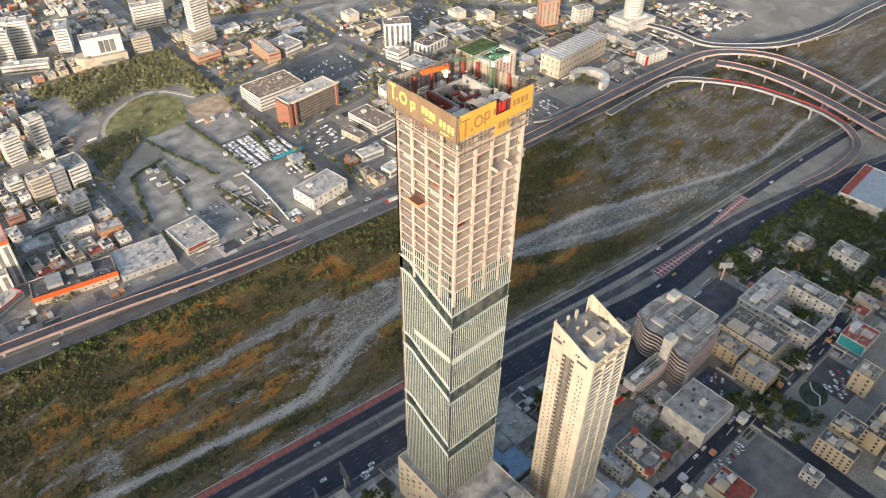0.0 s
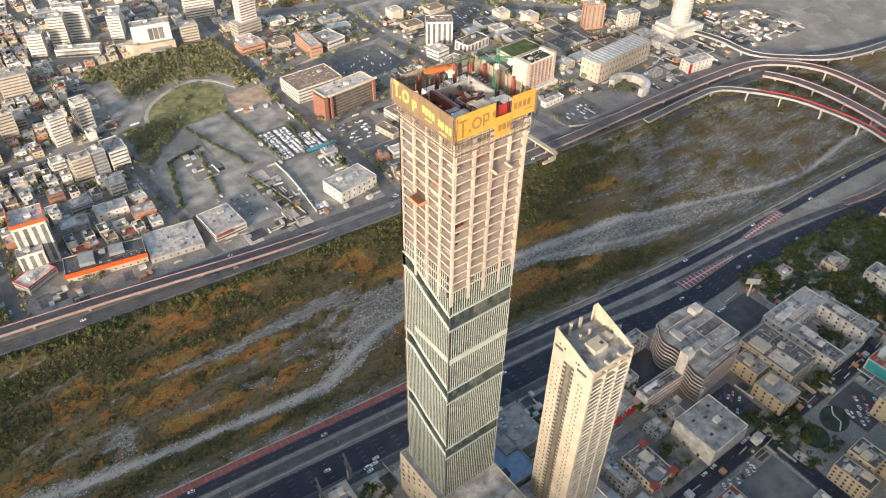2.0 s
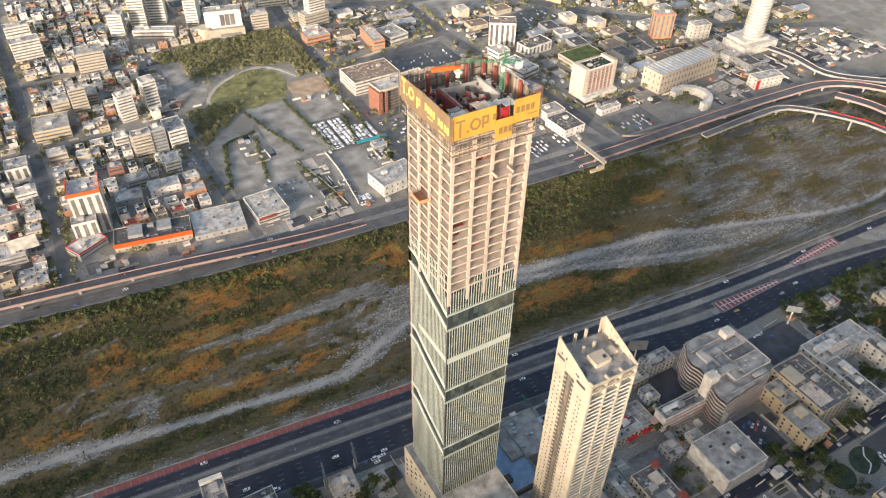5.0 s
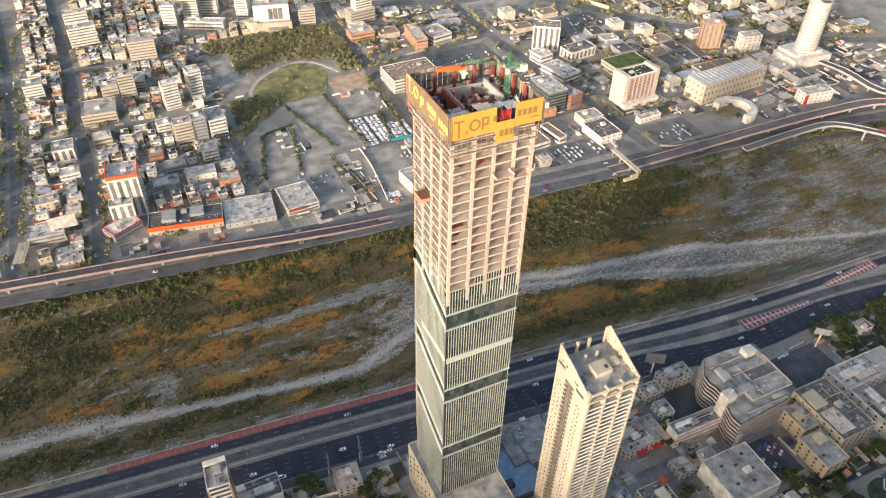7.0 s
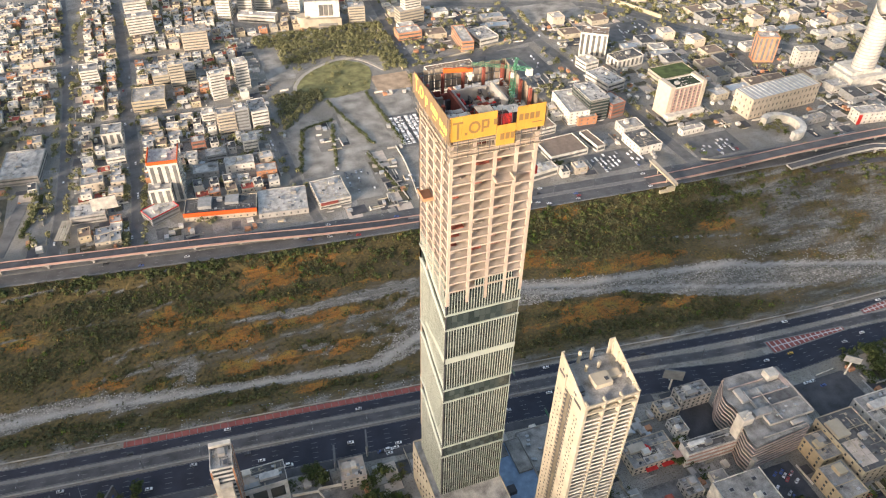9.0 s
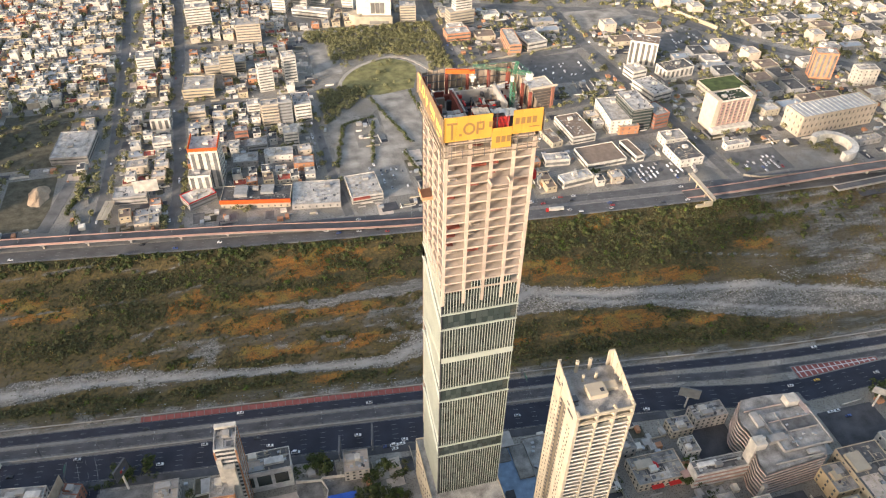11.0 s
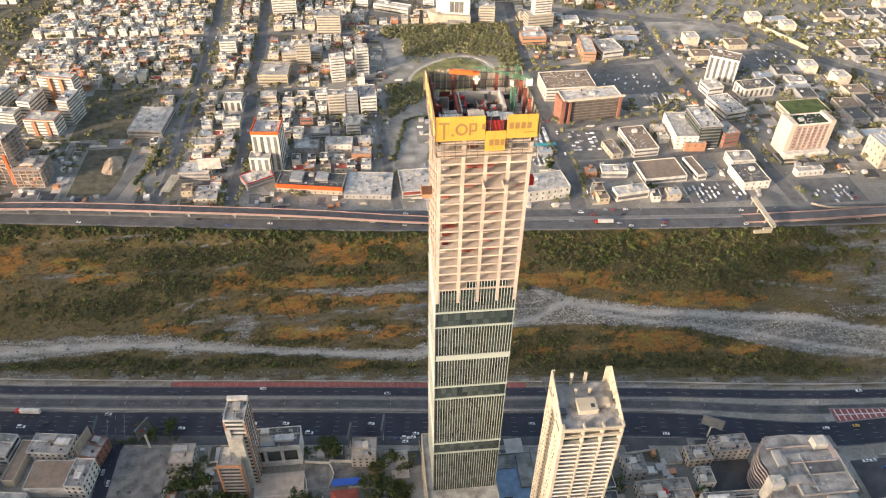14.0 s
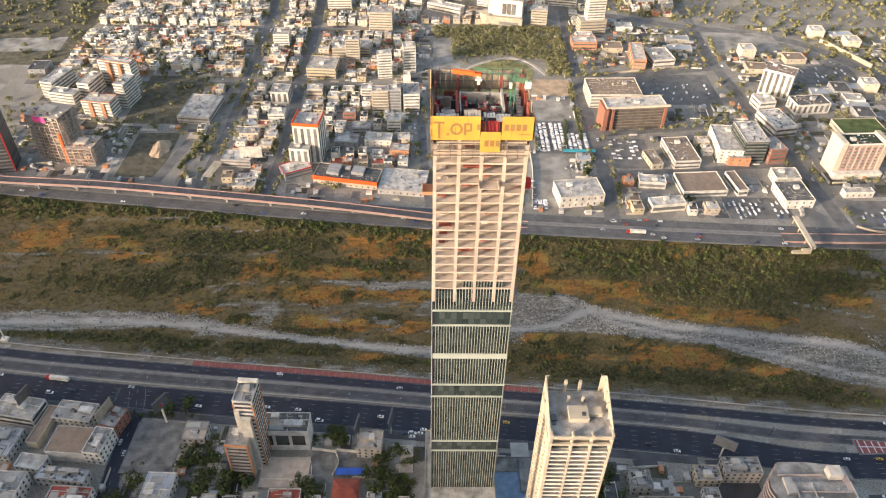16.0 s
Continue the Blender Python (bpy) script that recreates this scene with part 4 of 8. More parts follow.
def tower_crane(x, y):
    root = tagged(empty("tower_crane", x, y, 269.4), "green lattice tower crane standing on the top floor", "crane")
    bm = bmesh.new()
    lattice(bm, (0, 0, 0), (0, 0, 22), 0.75, 1.8, 0.075)
    part("mast", bm, "green", root)
    bm = bmesh.new()
    lattice(bm, (1, 0.5, 22.6), (-14, 8, 22.9), 0.4, 1.8, 0.045)
    part("jib", bm, "green", root)
    bm = bmesh.new()
    lattice(bm, (0, 0, 22), (1.2, 0.6, 26.5), 0.4, 1.4, 0.08)
    beam(bm, (1.2, 0.6, 26.5), (-12, 7.2, 23.2), 0.05)
    beam(bm, (1.2, 0.6, 26.5), (6, -3, 22.6), 0.05)
    part("mast_head", bm, "green", root)
    part("cab", boxes((-1.6, -0.6, -2.0, -0.8, 19.8, 21.8)), "white", root, "white crane cab")
    part("counterweight", boxes((4.0, 6.2, -3.4, -1.6, 20.4, 23.0)), "white", root, "pale counterweight blocks")
    bm = bmesh.new()
    lattice(bm, (1, 0.5, 22.6), (5.6, -2.8, 22.6), 0.55, 1.5, 0.1)
    part("counter_jib", bm, "green", root)
    bm = bmesh.new()
    beam(bm, (-8, 4.9, 22.6), (-8, 4.9, 14), 0.05)
    box(bm, -8.4, -7.6, 4.5, 5.3, 13, 14)
    part("hook", bm, "steel", root)


tower_crane(183.0, 175.5)


def podium():
    root = tagged(empty("tower_podium", 172, 172), "cream concrete parking podium of the tower with a grey roof deck", "building")
    x0, x1, y0, y1 = 149.6 - 172, 190.5 - 172, 128 - 172, 201.5 - 172
    part("wall", boxes((x0, x1, y0, y1, 0, POD - 0.6)), "cream", root)
    part("roof", boxes((x0 + 0.4, x1 - 0.4, y0 + 0.4, y1 - 0.4, POD - 0.6, POD - 0.3)), "roof_worn", root, "stained grey roof deck")
    for d in ((x0, x1, y0, y0 + 0.4), (x0, x1, y1 - 0.4, y1), (x0, x0 + 0.4, y0 + 0.4, y1 - 0.4), (x1 - 0.4, x1, y0 + 0.4, y1 - 0.4)):
        part("parapet", boxes((*d, POD - 0.6, POD + 0.7)), "cream", root)
    for r, z in enumerate((8, 13, 18, 23, 28, 33)):
        for k in range(13):
            y = y0 + 3 + k * 5.6
            if (k + r) % 5 != 2:
                part_mesh("window", cube("glass", 0.5, 1.3 if (k + r) % 2 else 2.2, 1.5), None, root, at=(x0 + 0.15, y, z))
    part("plant_box", boxes((-8, 6, -40, -28, POD - 0.4, POD + 3.0), (8, 15, -38, -30, POD - 0.4, POD + 2.2)), "roof_worn", root, "grey plant boxes")
    low = tagged(empty("service_annex", 205, 182), "lower annex with a patchy blue and grey roof beside the tower", "building")
    part("wall", boxes((-14, 13, -30, 12, 0, 19.5)), "concrete", low)
    part("roof", boxes((-13.6, 12.6, -29.6, 11.6, 19.5, 19.8)), "roof_blue", low, "patchy blue roof")
    part("parapet", boxes((-14, 13, -30.4, -30, 18, 20.8), (13, 13.4, -30.4, 12, 18, 20.8), (-14, 13, 12, 12.4, 18, 20.8)), "concrete", low)
    part("roof_slab", boxes((3, 12.4, -12, 11.4, 19.8, 21.0), (-13, 2, 2, 11.4, 19.8, 20.4)), "roof_worn", low, "grey roof slab")
    part("stair_head", boxes((-9, -4, -24, -19, 19.8, 23)), "dark", low)
    yard = tagged(empty("low_annex", 226, 176), "flat grey annex roof beside the road", "building")
    part("wall", boxes((-7, 16, -6, 24, 0, 16)), "concrete", yard)
    part("roof", boxes((-6.6, 15.6, -5.6, 23.6, 16, 16.3)), "roof_worn", yard)
    part("parapet", boxes((-7, 16, -6.4, -6, 15, 17), (-7, 16, 24, 24.4, 15, 17), (16, 16.4, -6.4, 24.4, 15, 17)), "concrete", yard)
    rnd = random.Random(8)
    for k in range(9):
        x, y = rnd.uniform(-5, 13), rnd.uniform(-4, 20)
        part_mesh("roof_unit", cube("metal_roof", 2.2, 1.6, 1.2), None, yard, at=(x, y, 16.3))


podium()


def slim_tower():
    """The cream apartment tower: west face with punched windows, south face of open balconies."""
    cx, cy, hx, hy, top = 219.5, 132, 14.2, 13.2, 149.5
    root = tagged(empty("apartment_tower", cx, cy), "slim cream apartment tower with punched windows and stacked white balconies", "tower")
    part("body", boxes((-hx + 0.6, hx - 0.4, -hy + 2.6, hy - 0.4, 0, top - 0.5)), "cream", root)
    # west wall as two leaves beside the recessed strip, with a raking top
    for y0, y1, za, zb in ((-hy, -2.0, 150.0, 154.2), (5.6, hy, 157.1, 160.0), (-2.0, 5.6, 154.2, 157.1)):
        bm = bmesh.new()
        x0, x1 = (-hx, -hx + 0.6) if y0 != -2.0 else (-hx + 0.3, -hx + 0.6)
        z0 = 0 if y0 != -2.0 else 143
        v = [bm.verts.new(p) for p in ((x0, y0, z0), (x1, y0, z0), (x1, y1, z0), (x0, y1, z0), (x0, y0, za), (x1, y0, za), (x1, y1, zb), (x0, y1, zb))]
        for f in ((0, 3, 2, 1), (4, 5, 6, 7), (0, 1, 5, 4), (1, 2, 6, 5), (2, 3, 7, 6), (3, 0, 4, 7)):
            bm.faces.new([v[i] for i in f])
        part("west_wall", bm, "cream", root, "smooth cream wall")
    # east parapet, higher towards the back, with stiffeners inside
    bm = bmesh.new()
    v = [bm.verts.new(p) for p in ((hx - 0.4, -hy, 148), (hx, -hy, 148), (hx, hy, 148), (hx - 0.4, hy, 148), (hx - 0.4, -hy, 150.6), (hx, -hy, 150.6), (hx, hy, 160), (hx - 0.4, hy, 160))]
    for f in ((0, 3, 2, 1), (4, 5, 6, 7), (0, 1, 5, 4), (1, 2, 6, 5), (2, 3, 7, 6), (3, 0, 4, 7)):
        bm.faces.new([v[i] for i in f])
    part("east_parapet", bm, "cream", root)
    for k in range(5):
        y = -hy + 5 + k * 5
        part("stiffener", boxes((hx - 1.3, hx - 0.4, y, y + 0.5, 149.5, 151.5 + k * 1.6)), "cream", root)
    part("return_wall", boxes((hx - 3.0, hx - 0.4, hy - 0.5, hy, 149.5, 160)), "cream", root)
    part("return_wall", boxes((-hx + 0.6, -hx + 1.6, hy - 0.5, hy, 149.5, 160)), "cream", root)
    part("roof", boxes((-hx + 0.6, hx - 0.4, -hy + 0.5, hy - 0.5, top - 0.5, top)), "roof_worn", root, "stained grey roof")
    for x in (-5.2, 1.4):
        part("roof_column", boxes((x, x + 1.3, hy - 1.5, hy - 0.4, top, 157.5)), "cream", root)
        part("roof_column", boxes((x + 1, x + 2.1, hy - 7.4, hy - 6.4, top, 154)), "cream", root)
    part("lift_house", boxes((-4.6, 4.2, -5.0, 2.2, top, top + 2.8), (4.2, 10.6, -2.0, 2.2, top, top + 2.0)), "cream", root, "flat-topped lift house")
    part("roof_hatch", boxes((1.2, 3.0, -3.4, -1.4, top + 2.8, top + 2.95)), "dark", root)
    part("roof_unit", boxes((-hx + 1.6, -hx + 4.2, -4.5, -1.2, top, top + 1.1), (-hx + 2, -hx + 3.4, -6.4, -5.2, top, top + 0.9)), "steel", root)
    # recessed strip: dark windows and small slabs
    floors = [8 + 3.25 * k for k in range(42)]
    part("recess", boxes((-hx + 0.5, -hx + 0.62, -2.0, 5.6, 0, 143)), "strip", root, "tan recessed window strip")
    for z in floors:
        for y, w in ((4.3, 2.2), (-0.5, 2.4)):
            part_mesh("strip_window", cube("dark", 0.2, w, 1.9), None, root, at=(-hx + 0.46, y, z))
        part_mesh("strip_ledge", cube("cream", 0.55, 1.7, 0.8), None, root, at=(-hx + 0.28, 4.8, z + 1.95))
        part_mesh("strip_ledge", cube("cream", 0.55, 1.5, 1.0), None, root, at=(-hx + 0.28, -1.3, z + 1.95))
    for k, z in enumerate(floors[:40]):
        for y in (-8.6, -6.4, 7.4, 10.6):
            part_mesh("window", cube("glass", 0.3, 0.75, 0.9), None, root, at=(-hx + 0.05, y + (0.4 if k % 2 else 0), z + 0.5))
    for y0, y1, z0, z1 in ((-9.8, -3.4, 144.2, 146.0), (6.6, 12.2, 148.0, 149.8), (-4.6, -3.2, 147.6, 149.4), (-2.8, -2.0, 147.8, 149.4), (5.2, 6.2, 150.4, 152.0), (8.6, 9.6, 151.2, 152.6)):
        part("slot", boxes((-hx - 0.03, -hx + 0.2, y0, y1, z0, z1)), "dark", root, "dark slot window")
    # south face
    for x in (-hx + 0.62, -4.3, 4.4, hx - 0.9):
        part("pier", boxes((x, x + 0.9, -hy, -hy + 2.6, 0, top + 1.8)), "cream", root)
    for z in floors[:-1]:
        slab = part_mesh("balcony_slab", cube("white", 2 * hx - 1.8, 2.4, 0.35), None, root, at=(0, -hy + 1.35, z))
        for x, w in ((-8.8, 7.6), (0.5, 7.0), (9.0, 7.2)):
            part_mesh("balustrade", cube("white", w, 0.16, 0.75), None, slab, at=(x, -1.1, 0.35))
    for k, z in enumerate(floors[:-1]):
        part_mesh("window_band", cube("tint", 2 * hx - 2.4, 0.2, 2.5), None, root, at=(0, -hy + 2.55, z + 0.45))
    part("crown_beam", boxes((-hx + 0.65, hx - 0.45, -hy - 0.05, -hy + 0.6, 143.6, 145.0), (-hx + 0.65, hx - 0.45, -hy - 0.05, -hy + 0.6, 148.4, 150.4)), "cream", root)
    # podium
    pod = tagged(empty("apartment_podium", 219, 134), "concrete podium with a grey terrace round the apartment tower", "building")
    part("wall", boxes((-22, 20, -24, 16, 0, 17)), "concrete", pod)
    part("roof", boxes((-21.6, 19.6, -23.6, 15.6, 17, 17.3)), "roof_worn", pod, "stained grey terrace")
    part("parapet", boxes((-22, 20, -24.4, -24, 16, 18.2), (20, 20.4, -24.4, 16, 16, 18.2), (-22.4, -22, -24.4, 16, 16, 18.2)), "white", pod)
    part("stair_head", boxes((-20, -15.5, -20, -12, 17.3, 20)), "white", pod)


slim_tower()
# ---- vegetation ----
def leaf_mesh(name, clumps, leaves, size, material):
    """Clumps of small bent leaves: clumps are rows of x, y, z, radius, height; leaves a clump; leaf size in metres."""
    rng = np.random.default_rng(len(clumps) * 7 + leaves)
    c = np.repeat(np.array(clumps, float), leaves, axis=0)
    n = len(c)
    d = rng.normal(size=(n, 3))
    d[:, 2] = np.abs(d[:, 2]) * 0.9 + 0.05
    d /= np.linalg.norm(d, axis=1)[:, None]
    r = rng.uniform(0.55, 1.0, n)
    lump = 1 + 0.28 * np.sin(3 * np.arctan2(d[:, 1], d[:, 0]) + c[:, 0] * 3)
    p = c[:, :3] + d * np.stack([c[:, 3] * r * lump, c[:, 3] * r * lump, c[:, 4] * r], 1)
    u = np.cross(d, rng.normal(size=(n, 3)))
    u /= np.linalg.norm(u, axis=1)[:, None] + 1e-9
    v = np.cross(d + 0.35 * rng.normal(size=(n, 3)), u)
    v /= np.linalg.norm(v, axis=1)[:, None] + 1e-9
    s = (size * rng.uniform(0.55, 1.25, n) * np.clip(c[:, 3] / 2.0, 0.6, 1.6))[:, None]
    bend = d * s * 0.35
    verts = np.stack([p - u * s, p - v * s * 0.8 + bend, p + u * s, p + v * s * 0.8 + bend], 1).reshape(-1, 3)
    faces = np.arange(n * 4).reshape(-1, 4)
    me = bpy.data.meshes.new(name)
    me.vertices.add(n * 4)
    me.vertices.foreach_set("co", verts.ravel())
    me.loops.add(n * 4)
    me.loops.foreach_set("vertex_index", faces.ravel())
    me.polygons.add(n)
    me.polygons.foreach_set("loop_start", np.arange(0, n * 4, 4))
    me.update(calc_edges=True)
    me.materials.append(M[material])
    return me


def scatter_scrub():
    rnd = random.Random(3)
    green, dry, dark, bright, low, straw = [], [], [], [], [], []
    for k in range(96000):
        x = rnd.uniform(-330, 900)
        a, b = line(NEAR_TOP, x) + 4, line(FAR_LOW, x) - 3
        y = rnd.uniform(a, b)
        g, d, s, _ = cover(x, y)
        q = rnd.random()
        z = relief(x, y) - 0.15
        bush = thicket(x, y)
        if g > 0.45:
            if q < (0.16 if g < 1 else 0.03):
                r = rnd.uniform(0.35, 1.1)
                (dark if q < 0.07 else low).append((x, y, z, r, r * 0.8))
        elif bush > 0 and q < 0.12 + 0.75 * bush:
            r = rnd.uniform(0.6, 1.5) if rnd.random() < 0.7 else rnd.uniform(1.5, 3.3)
            h = rnd.random()
            lush = 0.18 if y > line(FAR_LOW, x) - 60 else 0.07
            (bright if h < lush * 0.6 else green if h < 0.55 else dark if h < 0.97 else straw).append((x, y, z, r, r * rnd.uniform(0.75, 1.2)))
        elif q < 0.05 + 0.42 * d:
            r = rnd.uniform(0.35, 1.0)
            (dry if rnd.random() < 0.6 else straw).append((x, y, z, r, r * 0.6))
        elif q > 0.76 + 0.14 * d:
            r = rnd.uniform(0.4, 1.15)
            (low if q < 0.93 else dark if q > 0.975 else green).append((x, y, z, r, r * 0.9))
    for name, rows, n, size, m, label in (("river_bushes", bright, 22, 0.55, "leaf_bright", "fresh green bushes in the river bed"), ("river_scrub", green, 20, 0.58, "scrub", "olive-green scrub in the river bed"), ("river_thicket", dark, 20, 0.58, "thicket", "dark green thicket in the river bed"), ("low_shrubs", low, 9, 0.55, "brown_scrub", "grey-brown low shrubs in the river bed"), ("dry_grass", dry, 8, 0.48, "dry", "rust-yellow dry grass tufts in the river bed"), ("straw_grass", straw, 8, 0.5, "straw", "straw-yellow grass and bushes in the river bed")):
        tagged(part_mesh(name, leaf_mesh(name, rows, n, size, m), None), label, "vegetation", kind="stuff")
    trees = []
    for k in range(900):
        x = rnd.uniform(-330, 900)
        b = line(FAR_LOW, x)
        y = b - 3 - abs(rnd.gauss(0, 9 if x < 150 else 26))
        if noise.noise((x / 30, y / 14, 31)) > -0.12:
            r = rnd.uniform(1.6, 3.2)
            trees.append((x, y, relief(x, y) + rnd.uniform(0.3, 1.4), r, r * 0.95))
    tagged(part_mesh("bank_trees", leaf_mesh("bank_trees", trees, 46, 0.6, "bank_leaf"), None), "yellow-green bushy trees along the far bank", "trees", kind="stuff")
    bm_v, bm_f = [], []
    for k in range(16000):
        i = rnd.randrange(len(CHANNEL) - 1)
        t = rnd.random()
        x = CHANNEL[i][0] + (CHANNEL[i + 1][0] - CHANNEL[i][0]) * t
        y = CHANNEL[i][1] + (CHANNEL[i + 1][1] - CHANNEL[i][1]) * t + rnd.gauss(0, 16)
        if not -330 < x < 620 or cover(x, y)[0] < 0.35:
            continue
        r, z, o = rnd.uniform(0.25, 0.8), relief(x, y), len(bm_v)
        for a in range(5):
            w = a * math.tau / 5 + rnd.random()
            bm_v.append((x + math.cos(w) * r, y + math.sin(w) * r, z - 0.1))
        bm_v.append((x + rnd.uniform(-.2, .2), y, z + r * 0.7))
        bm_f.extend((o + a, o + (a + 1) % 5, o + 5) for a in range(5))
    me = bpy.data.meshes.new("boulders")
    me.from_pydata(bm_v, [], bm_f)
    tagged(part_mesh("boulders", me, "concrete"), "pale grey river boulders and cobbles", "stones", kind="stuff")


scatter_scrub()

TREES = []


def tree_kind(seed, height, radius, material, label):
    rnd = random.Random(seed)
    bm = bmesh.new()
    prev = None
    for z, r in ((0, radius * 0.09), (height * 0.3, radius * 0.065), (height * 0.6, radius * 0.03)):
        ring = [bm.verts.new((math.cos(a) * r, math.sin(a) * r, z)) for a in (k * math.tau / 6 for k in range(6))]
        if prev:
            for k in range(6):
                bm.faces.new((prev[k], prev[(k + 1) % 6], ring[(k + 1) % 6], ring[k]))
        prev = ring
    for k in range(5):
        a = k * math.tau / 5 + rnd.random()
        beam(bm, (0, 0, height * (0.28 + 0.05 * k)), (math.cos(a) * radius * 0.6, math.sin(a) * radius * 0.6, height * (0.55 + 0.05 * k)), radius * 0.025)
    rows = [(rnd.gauss(0, radius * 0.42), rnd.gauss(0, radius * 0.42), height * rnd.uniform(0.34, 0.72), radius * rnd.uniform(0.3, 0.55), radius * rnd.uniform(0.25, 0.45)) for _ in range(13)]
    TREES.append(("tree", label, "tree", "street trees", [("trunk", mesh_of("trunk", bm, "trunk"), (0, 0, 0)), ("crown", leaf_mesh("crown", rows, 34, radius * 0.13, material), (0, 0, 0))]))


for sd, hh, rr, mm, lb in ((1, 7, 3.4, "leaf", "dark green broad-crowned street tree"), (2, 8.5, 4.4, "leaf", "dark green spreading tree"), (3, 6, 2.8, "leaf_bright", "bright green young tree"), (4, 10, 5.0, "leaf", "large dark green tree"), (5, 6.5, 3.2, "scrub", "olive-green dusty street tree")):
    tree_kind(sd, hh, rr, mm, lb)


FAR_TREES = []
_trees = itertools.count()


def tree(x, y, k=None):
    """A tree; those far off or past the first 260 join the far greenery."""
    if y > 470 and (next(_trees) > 40 or y > 640):
        for _ in range(3):
            r = random.uniform(1.7, 3.3)
            FAR_TREES.append((x + random.uniform(-2, 2), y + random.uniform(-2, 2), random.uniform(1.5, 3.5), r, r))
        return
    clone(TREES[random.randrange(5) if k is None else k], pose(x, y, 0, 0, 0, random.uniform(0, 360)))


# ---- buildings ----
TAKEN = []


def claim(x, y, w, d, turn=0.0, margin=1.0):
    a = radians(turn)
    ex = abs(math.cos(a)) * w / 2 + abs(math.sin(a)) * d / 2 + margin
    ey = abs(math.sin(a)) * w / 2 + abs(math.cos(a)) * d / 2 + margin
    TAKEN.append((x - ex, x + ex, y - ey, y + ey))


def is_free(x, y, w, d):
    return all(x + w / 2 < a or x - w / 2 > b or y + d / 2 < c or y - d / 2 > e for a, b, c, e in TAKEN)


def rooftop(root, w, d, h, rnd, amount):
    if amount > 0 and min(w, d) > 7:
        sx, sy = min(5, w * 0.3), min(4, d * 0.3)
        part_mesh("stair_head", cube("white" if rnd.random() < 0.5 else "concrete", round(sx), round(sy), 2.6), None, root, at=(rnd.uniform(-0.25, 0.25) * w, rnd.uniform(-0.1, 0.3) * d, h))
    near = amount > 0 and root.location.y < 260
    for _ in range(int(amount) if near else int(amount * 0.4)):
        x, y = rnd.uniform(-0.42, 0.42) * w, rnd.uniform(-0.42, 0.42) * d
        kind = rnd.random()
        if kind < 0.6:
            part_mesh("roof_unit", cube("metal_roof", 2.0, 1.4, 1.1), None, root, at=(x, y, h))
        elif kind < 0.8:
            part_mesh("roof_light", cube("steel", 2.4, 2.4, 0.5), None, root, at=(x, y, h))
        else:
            part_mesh("water_tank", cube("dark", 1.2, 1.2, 1.4), None, root, at=(x, y, h))
    if amount > 0 and min(w, d) > 7:
        # low kerbs, ducts, pipes and cowls
        bm = bmesh.new()
        for k in range(int(6 + w * d * (0.05 if near else 0.025))):
            x, y, q = rnd.uniform(-0.45, 0.45) * w, rnd.uniform(-0.45, 0.45) * d, rnd.random()
            if q < 0.3:
                a, b, c = rnd.uniform(1.0, 0.12 * w + 1), 0.12, 0.25
            elif q < 0.5:
                a, b, c = 0.12, rnd.uniform(1.0, 0.12 * d + 1), 0.25
            else:
                a, b, c = rnd.uniform(0.25, 0.9), rnd.uniform(0.25, 0.9), rnd.uniform(0.3, 1.3)
            box(bm, max(x - a, -0.47 * w), min(x + a, 0.47 * w), max(y - b, -0.47 * d), min(y + b, 0.47 * d), h - 0.05, h + c)
        part("roof_clutter", bm, rnd.choice(("grey", "concrete", "cream", "roof_dark")), root, "ducts, pipes and kerbs")["kind"] = "stuff"


def rim(w, d, z0, z1):
    """A parapet round a flat roof, as one closed ring."""
    bm = bmesh.new()
    loops = []
    for grow, z in ((0.05, z0), (0.05, z1), (-0.3, z1), (-0.3, z0)):
        a, b = w / 2 + grow, d / 2 + grow
        loops.append([bm.verts.new(p) for p in ((-a, -b, z), (a, -b, z), (a, b, z), (-a, b, z))])
    for i in range(4):
        p, q = loops[i], loops[(i + 1) % 4]
        for j in range(4):
            k = (j + 1) % 4
            bm.faces.new((p[j], p[k], q[k], q[j]))
    return bm


